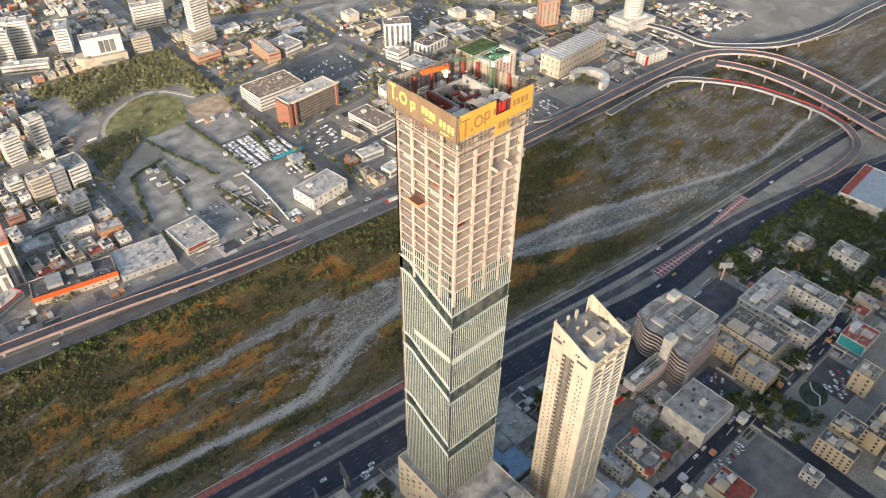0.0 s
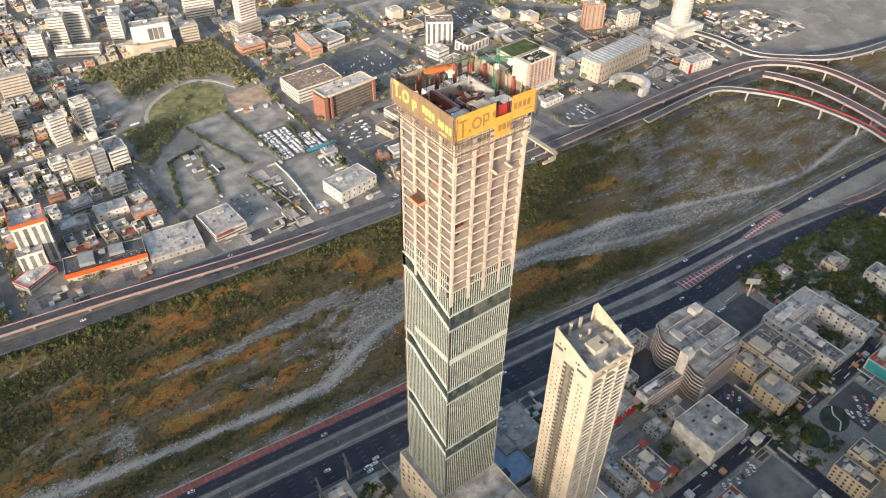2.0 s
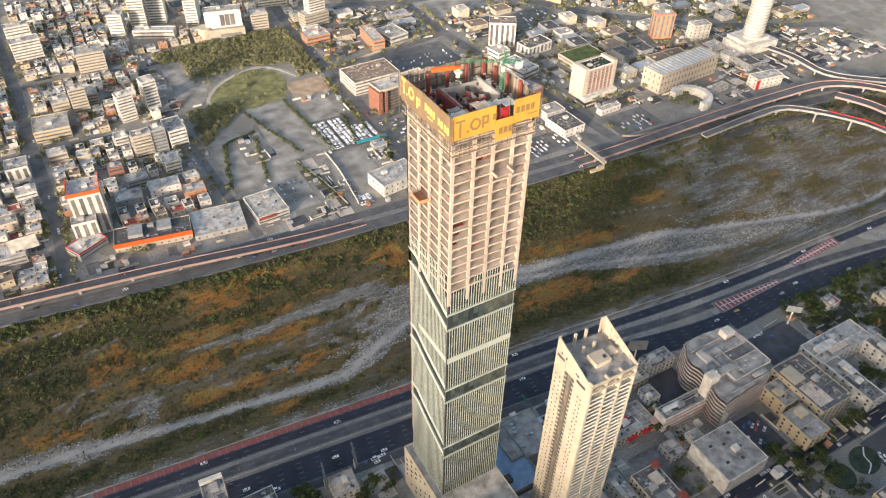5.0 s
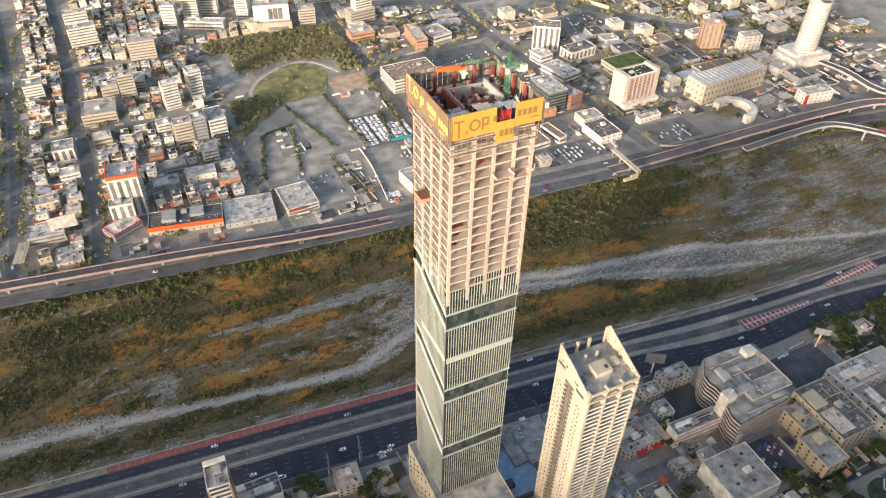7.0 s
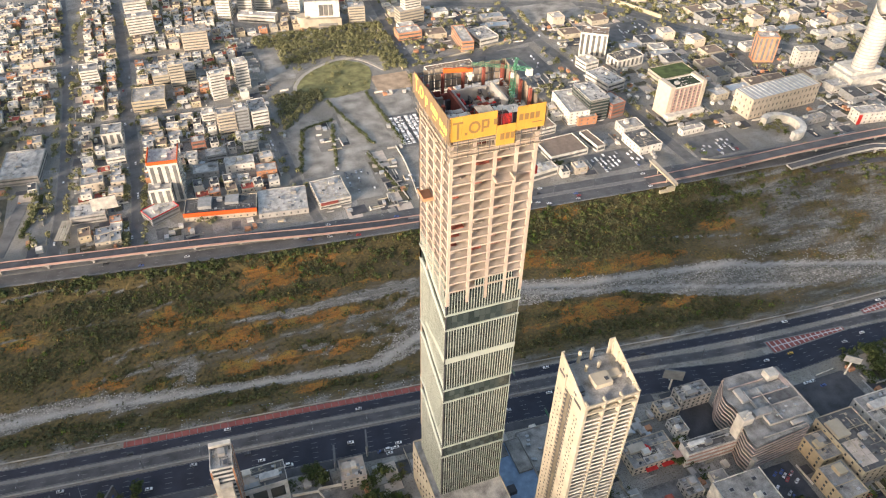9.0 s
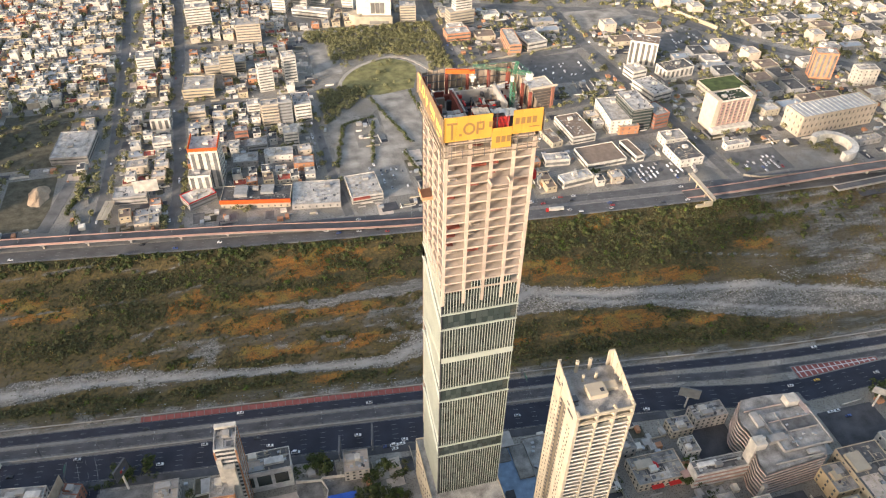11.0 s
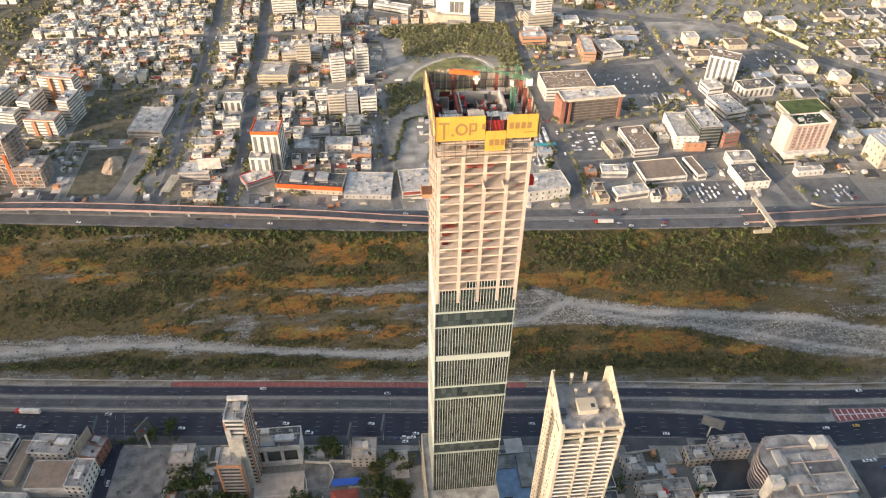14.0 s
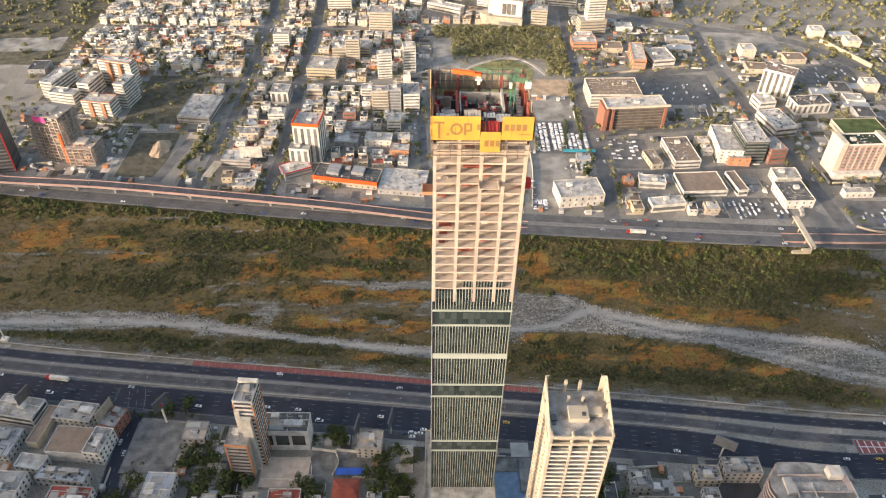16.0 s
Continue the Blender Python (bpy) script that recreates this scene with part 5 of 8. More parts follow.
def block(name, x, y, w, d, h, turn=0, wall="white", roof="roof", floors=0, style="band", label="", category="building", faces="swe", clutter=4, trim="", par=0.9, z=0.0, gap=3.6):
    """A flat-roofed building: walls, parapet, roof deck, windows floor by floor on the faces named (s, w, e, n)."""
    rnd = random.Random(int(abs(x * 13 + y * 7 + h)))
    if len(label.split()) < 4:
        label += " with a flat roof"
    faces = "s" + ("w" if x > -30 and "w" in faces else "") + ("e" if x < 165 and "e" in faces else "")
    # past the river the panes take the paler, haze-tinted glass
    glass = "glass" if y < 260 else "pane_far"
    if y > 450 or x > 380:
        gap = max(gap, 5.8)
    if y > 600 and style == "grid":
        style = "band"
    # near-bank roofs and white walls swap to copies with shade painted in
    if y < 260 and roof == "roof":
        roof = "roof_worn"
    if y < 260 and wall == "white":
        wall = "white_worn_shade"
    root = tagged(empty(name, x, y, z, turn), label, category)
    claim(x, y, w, d, turn)
    part("wall", boxes((-w / 2, w / 2, -d / 2, d / 2, -0.5, h)), wall, root)
    part("roof", boxes((-w / 2 + 0.3, w / 2 - 0.3, -d / 2 + 0.3, d / 2 - 0.3, h, h + 0.12)), roof, root)
    t = trim or wall
    part("parapet", rim(w, d, h - 0.3, h + par), t, root)
    floors = floors or max(1, int(h / 3.4))
    fh = h / floors
    for k in range(floors):
        zz = k * fh + fh * 0.30
        hh = round(fh * (0.48 if y < 260 else 0.40), 1)
        for f in faces:
            run = w if f in "sn" else d
            at = {"s": lambda u: (u, -d / 2 + 0.02, zz), "n": lambda u: (u, d / 2 - 0.02, zz), "w": lambda u: (-w / 2 + 0.02, u, zz), "e": lambda u: (w / 2 - 0.02, u, zz)}[f]
            if style == "band":
                ln = round(run - 1.6, 1)
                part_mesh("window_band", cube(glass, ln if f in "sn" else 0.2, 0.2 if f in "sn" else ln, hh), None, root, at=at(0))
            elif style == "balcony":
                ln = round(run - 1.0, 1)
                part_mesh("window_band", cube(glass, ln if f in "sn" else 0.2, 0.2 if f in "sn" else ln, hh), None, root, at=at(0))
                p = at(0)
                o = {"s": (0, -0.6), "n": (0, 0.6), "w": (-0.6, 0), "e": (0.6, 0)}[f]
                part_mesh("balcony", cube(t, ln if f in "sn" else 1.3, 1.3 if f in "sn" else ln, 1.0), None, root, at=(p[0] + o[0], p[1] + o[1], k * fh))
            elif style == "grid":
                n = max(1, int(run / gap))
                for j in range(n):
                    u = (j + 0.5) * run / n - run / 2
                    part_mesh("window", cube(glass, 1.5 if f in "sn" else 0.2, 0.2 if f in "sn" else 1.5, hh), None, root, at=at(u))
            elif style == "rib" and k == 0:
                n = max(2, int(run / gap))
                for j in range(n):
                    u = (j + 0.5) * run / n - run / 2
                    part_mesh("window_strip", cube(glass, round(run / n * 0.5, 1) if f in "sn" else 0.2, 0.2 if f in "sn" else round(run / n * 0.5, 1), round(h - 4, 1)), None, root, at=(*at(u)[:2], 2.5))
    if y < 260 and h < 40 and clutter and min(w, d) > 8:
        # worn patches, a raised part and a cross wall on the roofs of the near bank
        for k in range(3):
            sx, sy = rnd.uniform(0.2, 0.45) * w, rnd.uniform(0.2, 0.45) * d
            px, py = rnd.uniform(-0.46 * w + sx / 2, 0.46 * w - sx / 2), rnd.uniform(-0.46 * d + sy / 2, 0.46 * d - sy / 2)
            part("roof_patch", boxes((px - sx / 2, px + sx / 2, py - sy / 2, py + sy / 2, h + 0.1, h + 0.16 + 0.03 * k)), rnd.choice(("concrete", "roof_dark", "slab", "roof", "grey")), root)
        sx, sy, px, py = 0.35 * w, 0.3 * d, rnd.uniform(-0.28, 0.28) * w, rnd.uniform(-0.3, 0.3) * d
        part("upper_room", boxes((px - sx / 2, px + sx / 2, py - sy / 2, py + sy / 2, h, h + rnd.uniform(1.6, 3.2))), wall, root)
        py = rnd.uniform(-0.2, 0.2) * d
        part("cross_wall", boxes((-w / 2 + 0.3, w / 2 - 0.3, py, py + 0.25, h, h + 0.9)), t, root)
    rooftop(root, w, d, h + 0.12, rnd, clutter if y < 560 else clutter * 0.6)
    return root


def sloped(name, x, y, w, d, h, turn, wall, roof, label):
    """A low shed or house with a pitched roof."""
    root = tagged(empty(name, x, y, 0, turn), label, "house")
    claim(x, y, w, d, turn)
    part("wall", boxes((-w / 2, w / 2, -d / 2, d / 2, -0.4, h)), wall, root)
    bm = bmesh.new()
    e = 0.6
    v = [bm.verts.new(p) for p in ((-w / 2 - e, -d / 2 - e, h), (w / 2 + e, -d / 2 - e, h), (w / 2 + e, d / 2 + e, h), (-w / 2 - e, d / 2 + e, h), (-w / 4, 0, h + w * 0.16), (w / 4, 0, h + w * 0.16))]
    for f in ((0, 1, 5, 4), (1, 2, 5), (2, 3, 4, 5), (3, 0, 4), (3, 2, 1, 0)):
        bm.faces.new([v[i] for i in f])
    part("roof", bm, roof, root)
    for u in (-w / 4, w / 4):
        part_mesh("window", cube("glass", 1.4, 0.2, 1.3), None, root, at=(u, -d / 2 + 0.02, 1.1))
    return root


_lots = itertools.count()


def lot(name, x, y, w, d, material, label, turn=0):
    claim(x, y, w, d, turn)
    # near-bank lots swap to the copy darkened for shade
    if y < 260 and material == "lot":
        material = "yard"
    z = 0.02 + 0.007 * (next(_lots) % 30)
    ob = part(name, boxes((-w / 2, w / 2, -d / 2, d / 2, -0.4, z)), material)
    ob.location, ob.rotation_euler = (x, y, 0), (0, 0, radians(turn))
    return tagged(ob, label, "ground", kind="structure")


for pts, wd in (([(-3, 480), (-3, 620), (-8, 1150)], 13), ([(-72, 500), (-72, 1150)], 11), ([(147, 480), (137, 652), (124, 721)], 9), ([(324, 460), (327, 1150)], 15), ([(536, 440), (526, 569), (505, 786), (515, 1150)], 14)):
    for a, b in zip(pts, pts[1:]):
        for k in range(12):
            t = (k + 0.5) / 12
            claim(a[0] + (b[0] - a[0]) * t, a[1] + (b[1] - a[1]) * t, wd, (b[1] - a[1]) / 12, margin=2)
for y, x0, x1, wd in ((716, -330, 128, 10), (622, 326, 520, 20), (545, 326, 525, 14), (754, 326, 510, 26), (870, -300, 110, 10)):
    claim((x0 + x1) / 2, y, x1 - x0, wd, margin=1)

# far bank, the row along the road
block("striped_office", 28, 565, 26, 28, 42, -6, "white", "roof", 9, "rib", "white office block with dark vertical window stripes and orange crown", clutter=6, gap=4.2)
tagged(part("crown_band", boxes((-13.4, 13.4, -14.4, -13.9, 43.0, 46.4), (12.9, 13.4, -13.9, 14, 43.0, 46.4), (-13.4, -12.9, -13.9, 14, 43.0, 46.4)), "orange", bpy.data.objects["striped_office"]), "orange crown band")
block("striped_office", 20, 548, 20, 12, 22, -6, "white", "roof", 5, "rib", "lower stepped front of the striped office", clutter=2, gap=4)
block("showroom", 16, 534, 28, 18, 8, 28, "grey", "roof", 2, "band", "low corner showroom with a red band", clutter=2, trim="red")
shops = block("shop_row", 69, 523, 64, 24, 8, -10, "beige", "roof_dark", 2, "grid", "long low shop building with a bright orange street fascia", clutter=12, par=0.8)
part("fascia", boxes((-32.4, 32.4, -12.9, -12.1, 5.6, 9.8)), "orange", shops, "bright orange fascia")
part("roof_shed", boxes((-20, -8, -6, 9, 8.1, 11.5), (4, 16, -2, 10, 8.1, 11.0)), "grey", shops, "grey roof sheds")
block("workshop", 124, 516, 45, 37, 5, -7, "concrete", "roof", 1, "grid", "low grey workshop with a cluttered roof", clutter=16)
block("bank", 169, 515, 30, 37, 7, 3, "white", "roof", 2, "band", "white bank branch with a red corner roof", clutter=8)
part("canopy", boxes((-14, 2, -21.5, -18.6, 6.0, 7.2)), "roof_red", bpy.data.objects["bank"], "red corner canopy")
def frame_building(x, y, w, d, floors, turn, label):
    """An unfinished building: bare slabs on columns, a lift core, odd bays already walled."""
    rnd = random.Random(int(w * 7 + d))
    root = tagged(empty("concrete_frame", x, y, 0, turn), label, "construction site")
    claim(x, y, w, d, turn)
    for k in range(floors + 1):
        part_mesh("floor_slab", cube("raw", w + 1.2, d + 1.2, 0.6), None, root, at=(0, 0, 3.85 * k - 0.2))
    for i in range(int(w / 6) + 1):
        for j in (-1, 1):
            part_mesh("column", cube("raw", 0.8, 0.8, round(3.85 * floors, 1)), None, root, at=(-w / 2 + 0.5 + i * (w - 1) / int(w / 6), j * (d / 2 - 0.5), 0))
    for j in range(1, int(d / 6)):
        for i in (-1, 1):
            part_mesh("column", cube("raw", 0.8, 0.8, round(3.85 * floors, 1)), None, root, at=(i * (w / 2 - 0.5), -d / 2 + j * d / int(d / 6), 0))
    part("core_wall", boxes((-w / 5, w / 5, -d / 5, d / 5, 0, 3.85 * floors + 3)), "slab", root)
    for k in range(floors):
        for _ in range(3):
            u = rnd.uniform(-w / 2 + 3, w / 2 - 3)
            part_mesh("infill_wall", cube(rnd.choice(("ply", "rust", "grey")), 4.5, 0.3, 3.2), None, root, at=(u, -d / 2 + rnd.uniform(0.6, 4), 3.85 * k + 0.45))
    for k in range(18):
        part_mesh("roof_material", cube(rnd.choice(("ply", "rust", "steel", "white")), 2.6, 1.3, 1.2), None, root, at=(rnd.uniform(-0.45, 0.45) * w, rnd.uniform(-0.45, 0.45) * d, 3.85 * floors + 0.4))
    return root


frame_building(-226, 566, 36, 27, 13, -14, "unfinished concrete-frame building with a pink banner")
part("banner", boxes((-9, 5, -14.6, -14.4, 44, 50)), "pink", bpy.data.objects["concrete_frame"], "pink banner")
part("shaft", boxes((14, 16.5, -14.8, -14.0, 0, 34)), "orange", bpy.data.objects["concrete_frame"], "orange service shaft")
frame_building(-198, 556, 26, 25, 5, -4, "lower stepped wing of the unfinished concrete building")
block("dark_block", -281, 540, 36, 24, 70, 12, "dark", "roof_dark", 18, "band", "dark office tower with a red corner stripe", clutter=4)
part("corner_stripe", boxes((17.7, 18.6, -12.3, -11.2, 0, 71)), "red", bpy.data.objects["dark_block"], "red corner stripe")
block("warehouse", -106, 650, 36, 50, 8, -6, "concrete", "roof", 2, "grid", "pale flat-roofed warehouse", clutter=16)
for nm, a in (("C1", (-214, 646, 33, 18, 19, -9)), ("C2", (-213, 711, 41, 14, 33, -14)), ("C3", (-193, 672, 12, 26, 28, -12)), ("C4", (-281, 699, 15, 41, 19, -14)), ("C5", (-262, 668, 30, 14, 15, -12)), ("C6", (-240, 690, 14, 30, 20, -12))):
    block("apartment_block", *a, "white", "roof", 0, "balcony" if nm in ("C3", "C4") else "grid", "white and orange apartment block with a flat roof", "apartment block", clutter=3, trim="rust" if nm in ("C1", "C2") else "")
for r in ("apartment_block", "apartment_block.001"):
    b = bpy.data.objects[r]
    for u in (-8, 6):
        part("accent_panel", boxes((u, u + 4, -10, -6.9 if r != "apartment_block" else -9.05, 0, 18 if r == "apartment_block" else 32)), "rust", b, "orange wall panel")

# the taller blocks of the old grid
for a, wl, st, lb in (
        ((93, 740, 17, 11, 31, 8), "white", "grid", "slim white apartment tower"), ((122, 757, 15, 15, 33, 8), "white", "grid", "slim white apartment tower with a terracotta roof edge"),
        ((93, 662, 18, 13, 25, 1), "beige", "balcony", "brown and white balcony block"), ((109, 663, 14, 13, 26, 1), "grey", "band", "grey glass-banded office block"), ((127, 672, 18, 28, 20, 3), "white", "grid", "white apartment block"),
        ((110, 618, 15, 14, 15, 1), "white", "grid", "white four-storey block"), ((76, 687, 13, 13, 14, 1), "white", "balcony", "white block with stepped balconies"), ((18, 750, 35, 34, 12, -4), "yellow", "grid", "ochre commercial block with a wide flat roof"),
        ((33, 797, 18, 16, 12, 1), "cream", "band", "cream office block"), ((52, 778, 17, 12, 31, 1), "cream", "grid", "tall cream apartment block"), ((-44, 826, 20, 20, 17, 1), "white", "grid", "white five-storey block"), ((3 + 12, 694, 18, 14, 9, 1), "beige", "grid", "small beige block"),
        ((-22, 681, 20, 20, 14, -3), "white", "rib", "white block with tall window slots"), ((18, 945, 33, 17, 25, 3), "white", "band", "pair of white banded office blocks"), ((81, 880, 31, 24, 25, -3), "beige", "band", "broad beige office block"), ((62, 800, 22, 24, 14, -4), "cream", "band", "cream office block with a roof deck"),
        ((158, 972, 20, 16, 40, -20), "white", "grid", "tall white residential tower of a walled complex"), ((184, 985, 22, 16, 44, -20), "white", "grid", "tall white residential tower of a walled complex"), ((128, 960, 18, 15, 30, -20), "white", "grid", "lower white residential block of a complex"), ((168, 938, 52, 14, 10, -26), "white", "band", "long low white wing with striped windows"),
        ((226, 966, 16, 34, 32, -20), "white", "grid", "narrow white apartment slab"), ((250, 902, 46, 18, 34, -12), "white", "none", "white civic block with a tall recessed glass front"), ((338, 968, 40, 16, 30, -10), "white", "grid", "white apartment slab at the avenue"), ((363, 872, 36, 18, 20, 8), "cream", "band", "broad banded parking base of a white tower"), ((366, 874, 24, 14, 60, 8), "white", "grid", "tall white and pale blue residential tower"),
        ((296, 900, 22, 20, 22, -8), "cream", "grid", "cream office block"), ((14, 1000, 29, 14, 23, 2), "white", "grid", "white far-off block"), ((60, 640, 14, 12, 10, 0), "brick", "grid", "small brick house with bay windows"), ((75, 615, 20, 14, 7, 0), "grey", "grid", "low grey workshop"), ((95, 590, 28, 16, 8, -4), "white", "grid", "low white workshop"), ((62, 588, 24, 16, 7, -4), "concrete", "grid", "low concrete workshop"), ((118, 570, 20, 14, 8, -4), "rust", "grid", "terracotta house"), ((-20, 640, 18, 14, 8, 0), "white", "grid", "white house"), ((-42, 600, 20, 14, 8, 0), "beige", "grid", "beige house"), ((-45, 552, 30, 18, 8, -4), "concrete", "band", "flat-roofed shop")):
    block("city_block", *a, wl, random.choice(("roof", "roof", "roof_red")) if wl in ("brick", "rust") else "roof", 0, st, lb, clutter=4)
civic = [o for o in bpy.data.objects if o.get("label", "").startswith("white civic block")][0]
part("base", boxes((-24, 25, -15, -9.1, 0, 13)), "cream", civic, "cream base block")
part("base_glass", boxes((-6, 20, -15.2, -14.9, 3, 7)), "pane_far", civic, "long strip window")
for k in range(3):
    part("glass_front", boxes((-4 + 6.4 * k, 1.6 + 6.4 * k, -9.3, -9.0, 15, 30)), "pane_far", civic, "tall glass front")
bm = bmesh.new()
bmesh.ops.create_cone(bm, cap_ends=True, segments=28, radius1=9, radius2=9, depth=15, matrix=Matrix.Translation((-25, -6, 7.5)))
part("drum", bm, "cream", civic, "round cream entrance drum")

# far bank, right of the tall tower
office = block("brick_office", 370, 635, 66, 22, 27, 6, "bronze", "roof", 1, "none", "broad bronze-glass office between red brick end towers under a pale roof", clutter=10, trim="beige", par=1.6)
for u0, u1 in ((-36, -31), (-27, -24.5), (31, 34)):
    part("brick_tower", boxes((u0, u1, -13.5, -4 if u0 > -30 else 8, 0, 26.4)), "brick", office, "red brick end tower")
part("roof_slab", boxes((-29, 37, -13.0, -11.2, 26.6, 28.8)), "beige", office, "pale overhanging roof edge")
for k in range(7):
    part_mesh("spandrel", cube("roof_brown", 53, 0.25, 0.5), None, office, at=(3.5, -11.05, 3.4 + 3.5 * k))
block("white_annex", 359, 690, 59, 40, 16, 2, "white", "roof_brown", 4, "band", "white office annex with brown roof decks", clutter=8)
block("orange_block", 408, 786, 16, 50, 14, -5, "rust", "roof", 3, "grid", "long orange school building", clutter=3)
block("white_hall", 436, 786, 28, 34, 11, 10, "white", "roof", 2, "grid", "white hall beside the orange building", clutter=4)
block("arcade_house", 347, 828, 32, 20, 10, 1, "rust", "roof", 2, "grid", "terracotta mansion with an arcade", clutter=3)
block("car_dealer", 292, 496, 43, 28, 12, 8, "white", "roof", 2, "grid", "white two-storey dealership with a stained flat roof", clutter=8)
block("shop_white", 368, 519, 26, 13, 7, -5, "white", "roof", 1, "band", "small white restaurant with a stepped roof", clutter=5)
block("brown_hall", 415, 516, 44, 32, 6, 4, "white", "roof_brown", 1, "band", "white market hall with a brown sheet roof", clutter=0, par=1.2)
block("narrow_hall", 451, 517, 10, 32, 7, 8, "white", "roof_brown", 1, "band", "narrow white hall with a brown roof", clutter=0)
block("shop_white", 374, 482, 33, 13, 8, 8, "white", "roof", 1, "band", "white roadside showroom", clutter=4)
block("stepped_row", 409, 570, 27, 45, 9, 5, "white", "roof_brown", 2, "band", "long white row with tan roof terraces", clutter=6)
block("shed", 378, 559, 12, 27, 6, 10, "cream", "roof_brown", 1, "grid", "cream shed with a brown roof", clutter=1)
block("mixed_office", 459, 583, 24, 50, 15, -4, "white", "roof", 4, "grid", "white office with an orange lower wing", clutter=5)
block("mixed_office", 466, 560, 22, 14, 9, -4, "rust", "roof", 2, "grid", "orange brick lower wing with open windows", clutter=2)
block("glass_office", 480, 578, 24, 40, 26, 2, "tint", "roof", 7, "band", "green glass office slab", clutter=6, trim="concrete")
block("brown_office", 503, 570, 18, 26, 17, 10, "brick", "roof", 4, "band", "brown brick office", clutter=4)
block("ribbed_tower", 556, 708, 34, 22, 31, -32, "white", "roof_brown", 9, "rib", "white tower with deep vertical ribs", clutter=5, gap=4.4)
block("white_hall", 531, 676, 20, 20, 11, 10, "white", "roof", 2, "grid", "white flat-roofed hall", clutter=2)
block("white_hall", 581, 670, 40, 22, 12, 8, "white", "roof_dark", 3, "rib", "white clinic with vertical windows", clutter=5)
block("white_hall", 530, 630, 26, 40, 11, 12, "white", "roof", 2, "band", "white clinic wing with roof plant", clutter=14)
hotel = block("hotel", 578, 550, 38, 20, 35, 4, "cream", "garden", 9, "none", "cream hotel tower with pinkish window bays and a dark green roof", "hotel", clutter=3, trim="white", par=1.4, faces="s")
for u0, u1 in ((-25, -19.05), (19.05, 24)):
    part("wing", boxes((u0, u1, -11, 11, 0, 38.5)), "beige", hotel, "blank white stair wing")
for k in range(6):
    u = -15.5 + 6.2 * k
    part("window_bay", boxes((u - 1.7, u + 1.7, -10.7, -9.95, 4, 33.5)), "rail", hotel, "pinkish projecting bay")
    for f in range(8):
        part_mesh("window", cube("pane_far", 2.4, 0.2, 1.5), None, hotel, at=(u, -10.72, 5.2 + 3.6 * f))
part("podium", boxes((-26, 24, -18, -11.05, 0, 6)), "white", hotel, "low white entrance wing")
block("planted_hall", 616, 618, 50, 30, 10, 3, "cream", "lawn", 2, "band", "wide hall with a planted green roof", clutter=0)
block("bridge_house", 503, 528, 25, 18, 9, 0, "white", "roof", 2, "grid", "white bridgehead house", clutter=2)
block("bridge_house", 500, 498, 28, 32, 9, 3, "white", "roof_dark", 2, "grid", "white building with a dark roof at the footbridge", clutter=2)
block("low_shop", 566, 504, 29, 8, 6, 3, "white", "roof", 1, "grid", "low white shop", clutter=1)
block("solar_hall", 691, 524, 100, 28, 24, 5, "beige", "metal_roof", 3, "grid", "long white hall with a banded metal roof", clutter=0)
for k in range(16):
    part_mesh("roof_rib", cube("white", 0.8, 26, 0.5), None, bpy.data.objects["solar_hall"], at=(-46 + k * 6.1, 0, 24.12))
block("red_showroom", 772, 464, 38, 16, 13, -8, "white", "roof", 3, "grid", "white showroom with a red entrance", clutter=3)
part("portal", boxes((-19.4, -15, -8.4, -7.8, 0, 12)), "red", bpy.data.objects["red_showroom"], "red entrance wall")
block("brown_tower", 755, 626, 26, 16, 33, -20, "rust", "roof", 9, "rib", "brown ribbed office tower", clutter=3)
block("white_block", 795, 598, 26, 15, 21, -12, "white", "roof", 5, "grid", "white office block", clutter=3)
block("white_block", 640, 560, 20, 16, 8, 5, "cream", "roof", 2, "grid", "cream low building", clutter=3)
block("white_block", 705, 480, 40, 10, 6, 5, "concrete", "roof", 1, "grid", "concrete colonnade building", clutter=2)


def oval_tower(x, y):
    root = tagged(empty("oval_tower", x, y), "white oval office tower with a slanted open top", "tower")
    claim(x, y, 60, 50)
    part("base", boxes((-30, 30, -18, 20, 0, 12), (-24, 20, -10, 20, 12, 16)), "white", root)
    bm = bmesh.new()
    n, prev = 28, None
    for z in [16 + 4 * k for k in range(21)] + [99]:
        ring = []
        for k in range(n):
            a = k * math.tau / n
            zz = min(z, 88 + 10 * math.sin(a)) if z > 80 else z
            ring.append(bm.verts.new((15 * math.cos(a) * (1 - 0.0008 * z), 12 * math.sin(a), zz)))
        if prev:
            for k in range(n):
                bm.faces.new((prev[k], prev[(k + 1) % n], ring[(k + 1) % n], ring[k]))
        prev = ring
    part("shell", bm, "white", root)
    for j in range(17):
        bm = bmesh.new()
        z = 19 + 4 * j
        rows = []
        for k in range(n + 1):
            a = k * math.tau / n
            rows.append([bm.verts.new((15.08 * math.cos(a) * (1 - 0.0008 * z), 12.08 * math.sin(a), zz)) for zz in (z, z + 0.9)])
        for p, q in zip(rows, rows[1:]):
            bm.faces.new((p[0], q[0], q[1], p[1]))
        part("window_band", bm, "grey", root)
    part("inner_roof", boxes((-9, 9, -7, 7, 70, 78)), "dark", root)


oval_tower(836, 545)


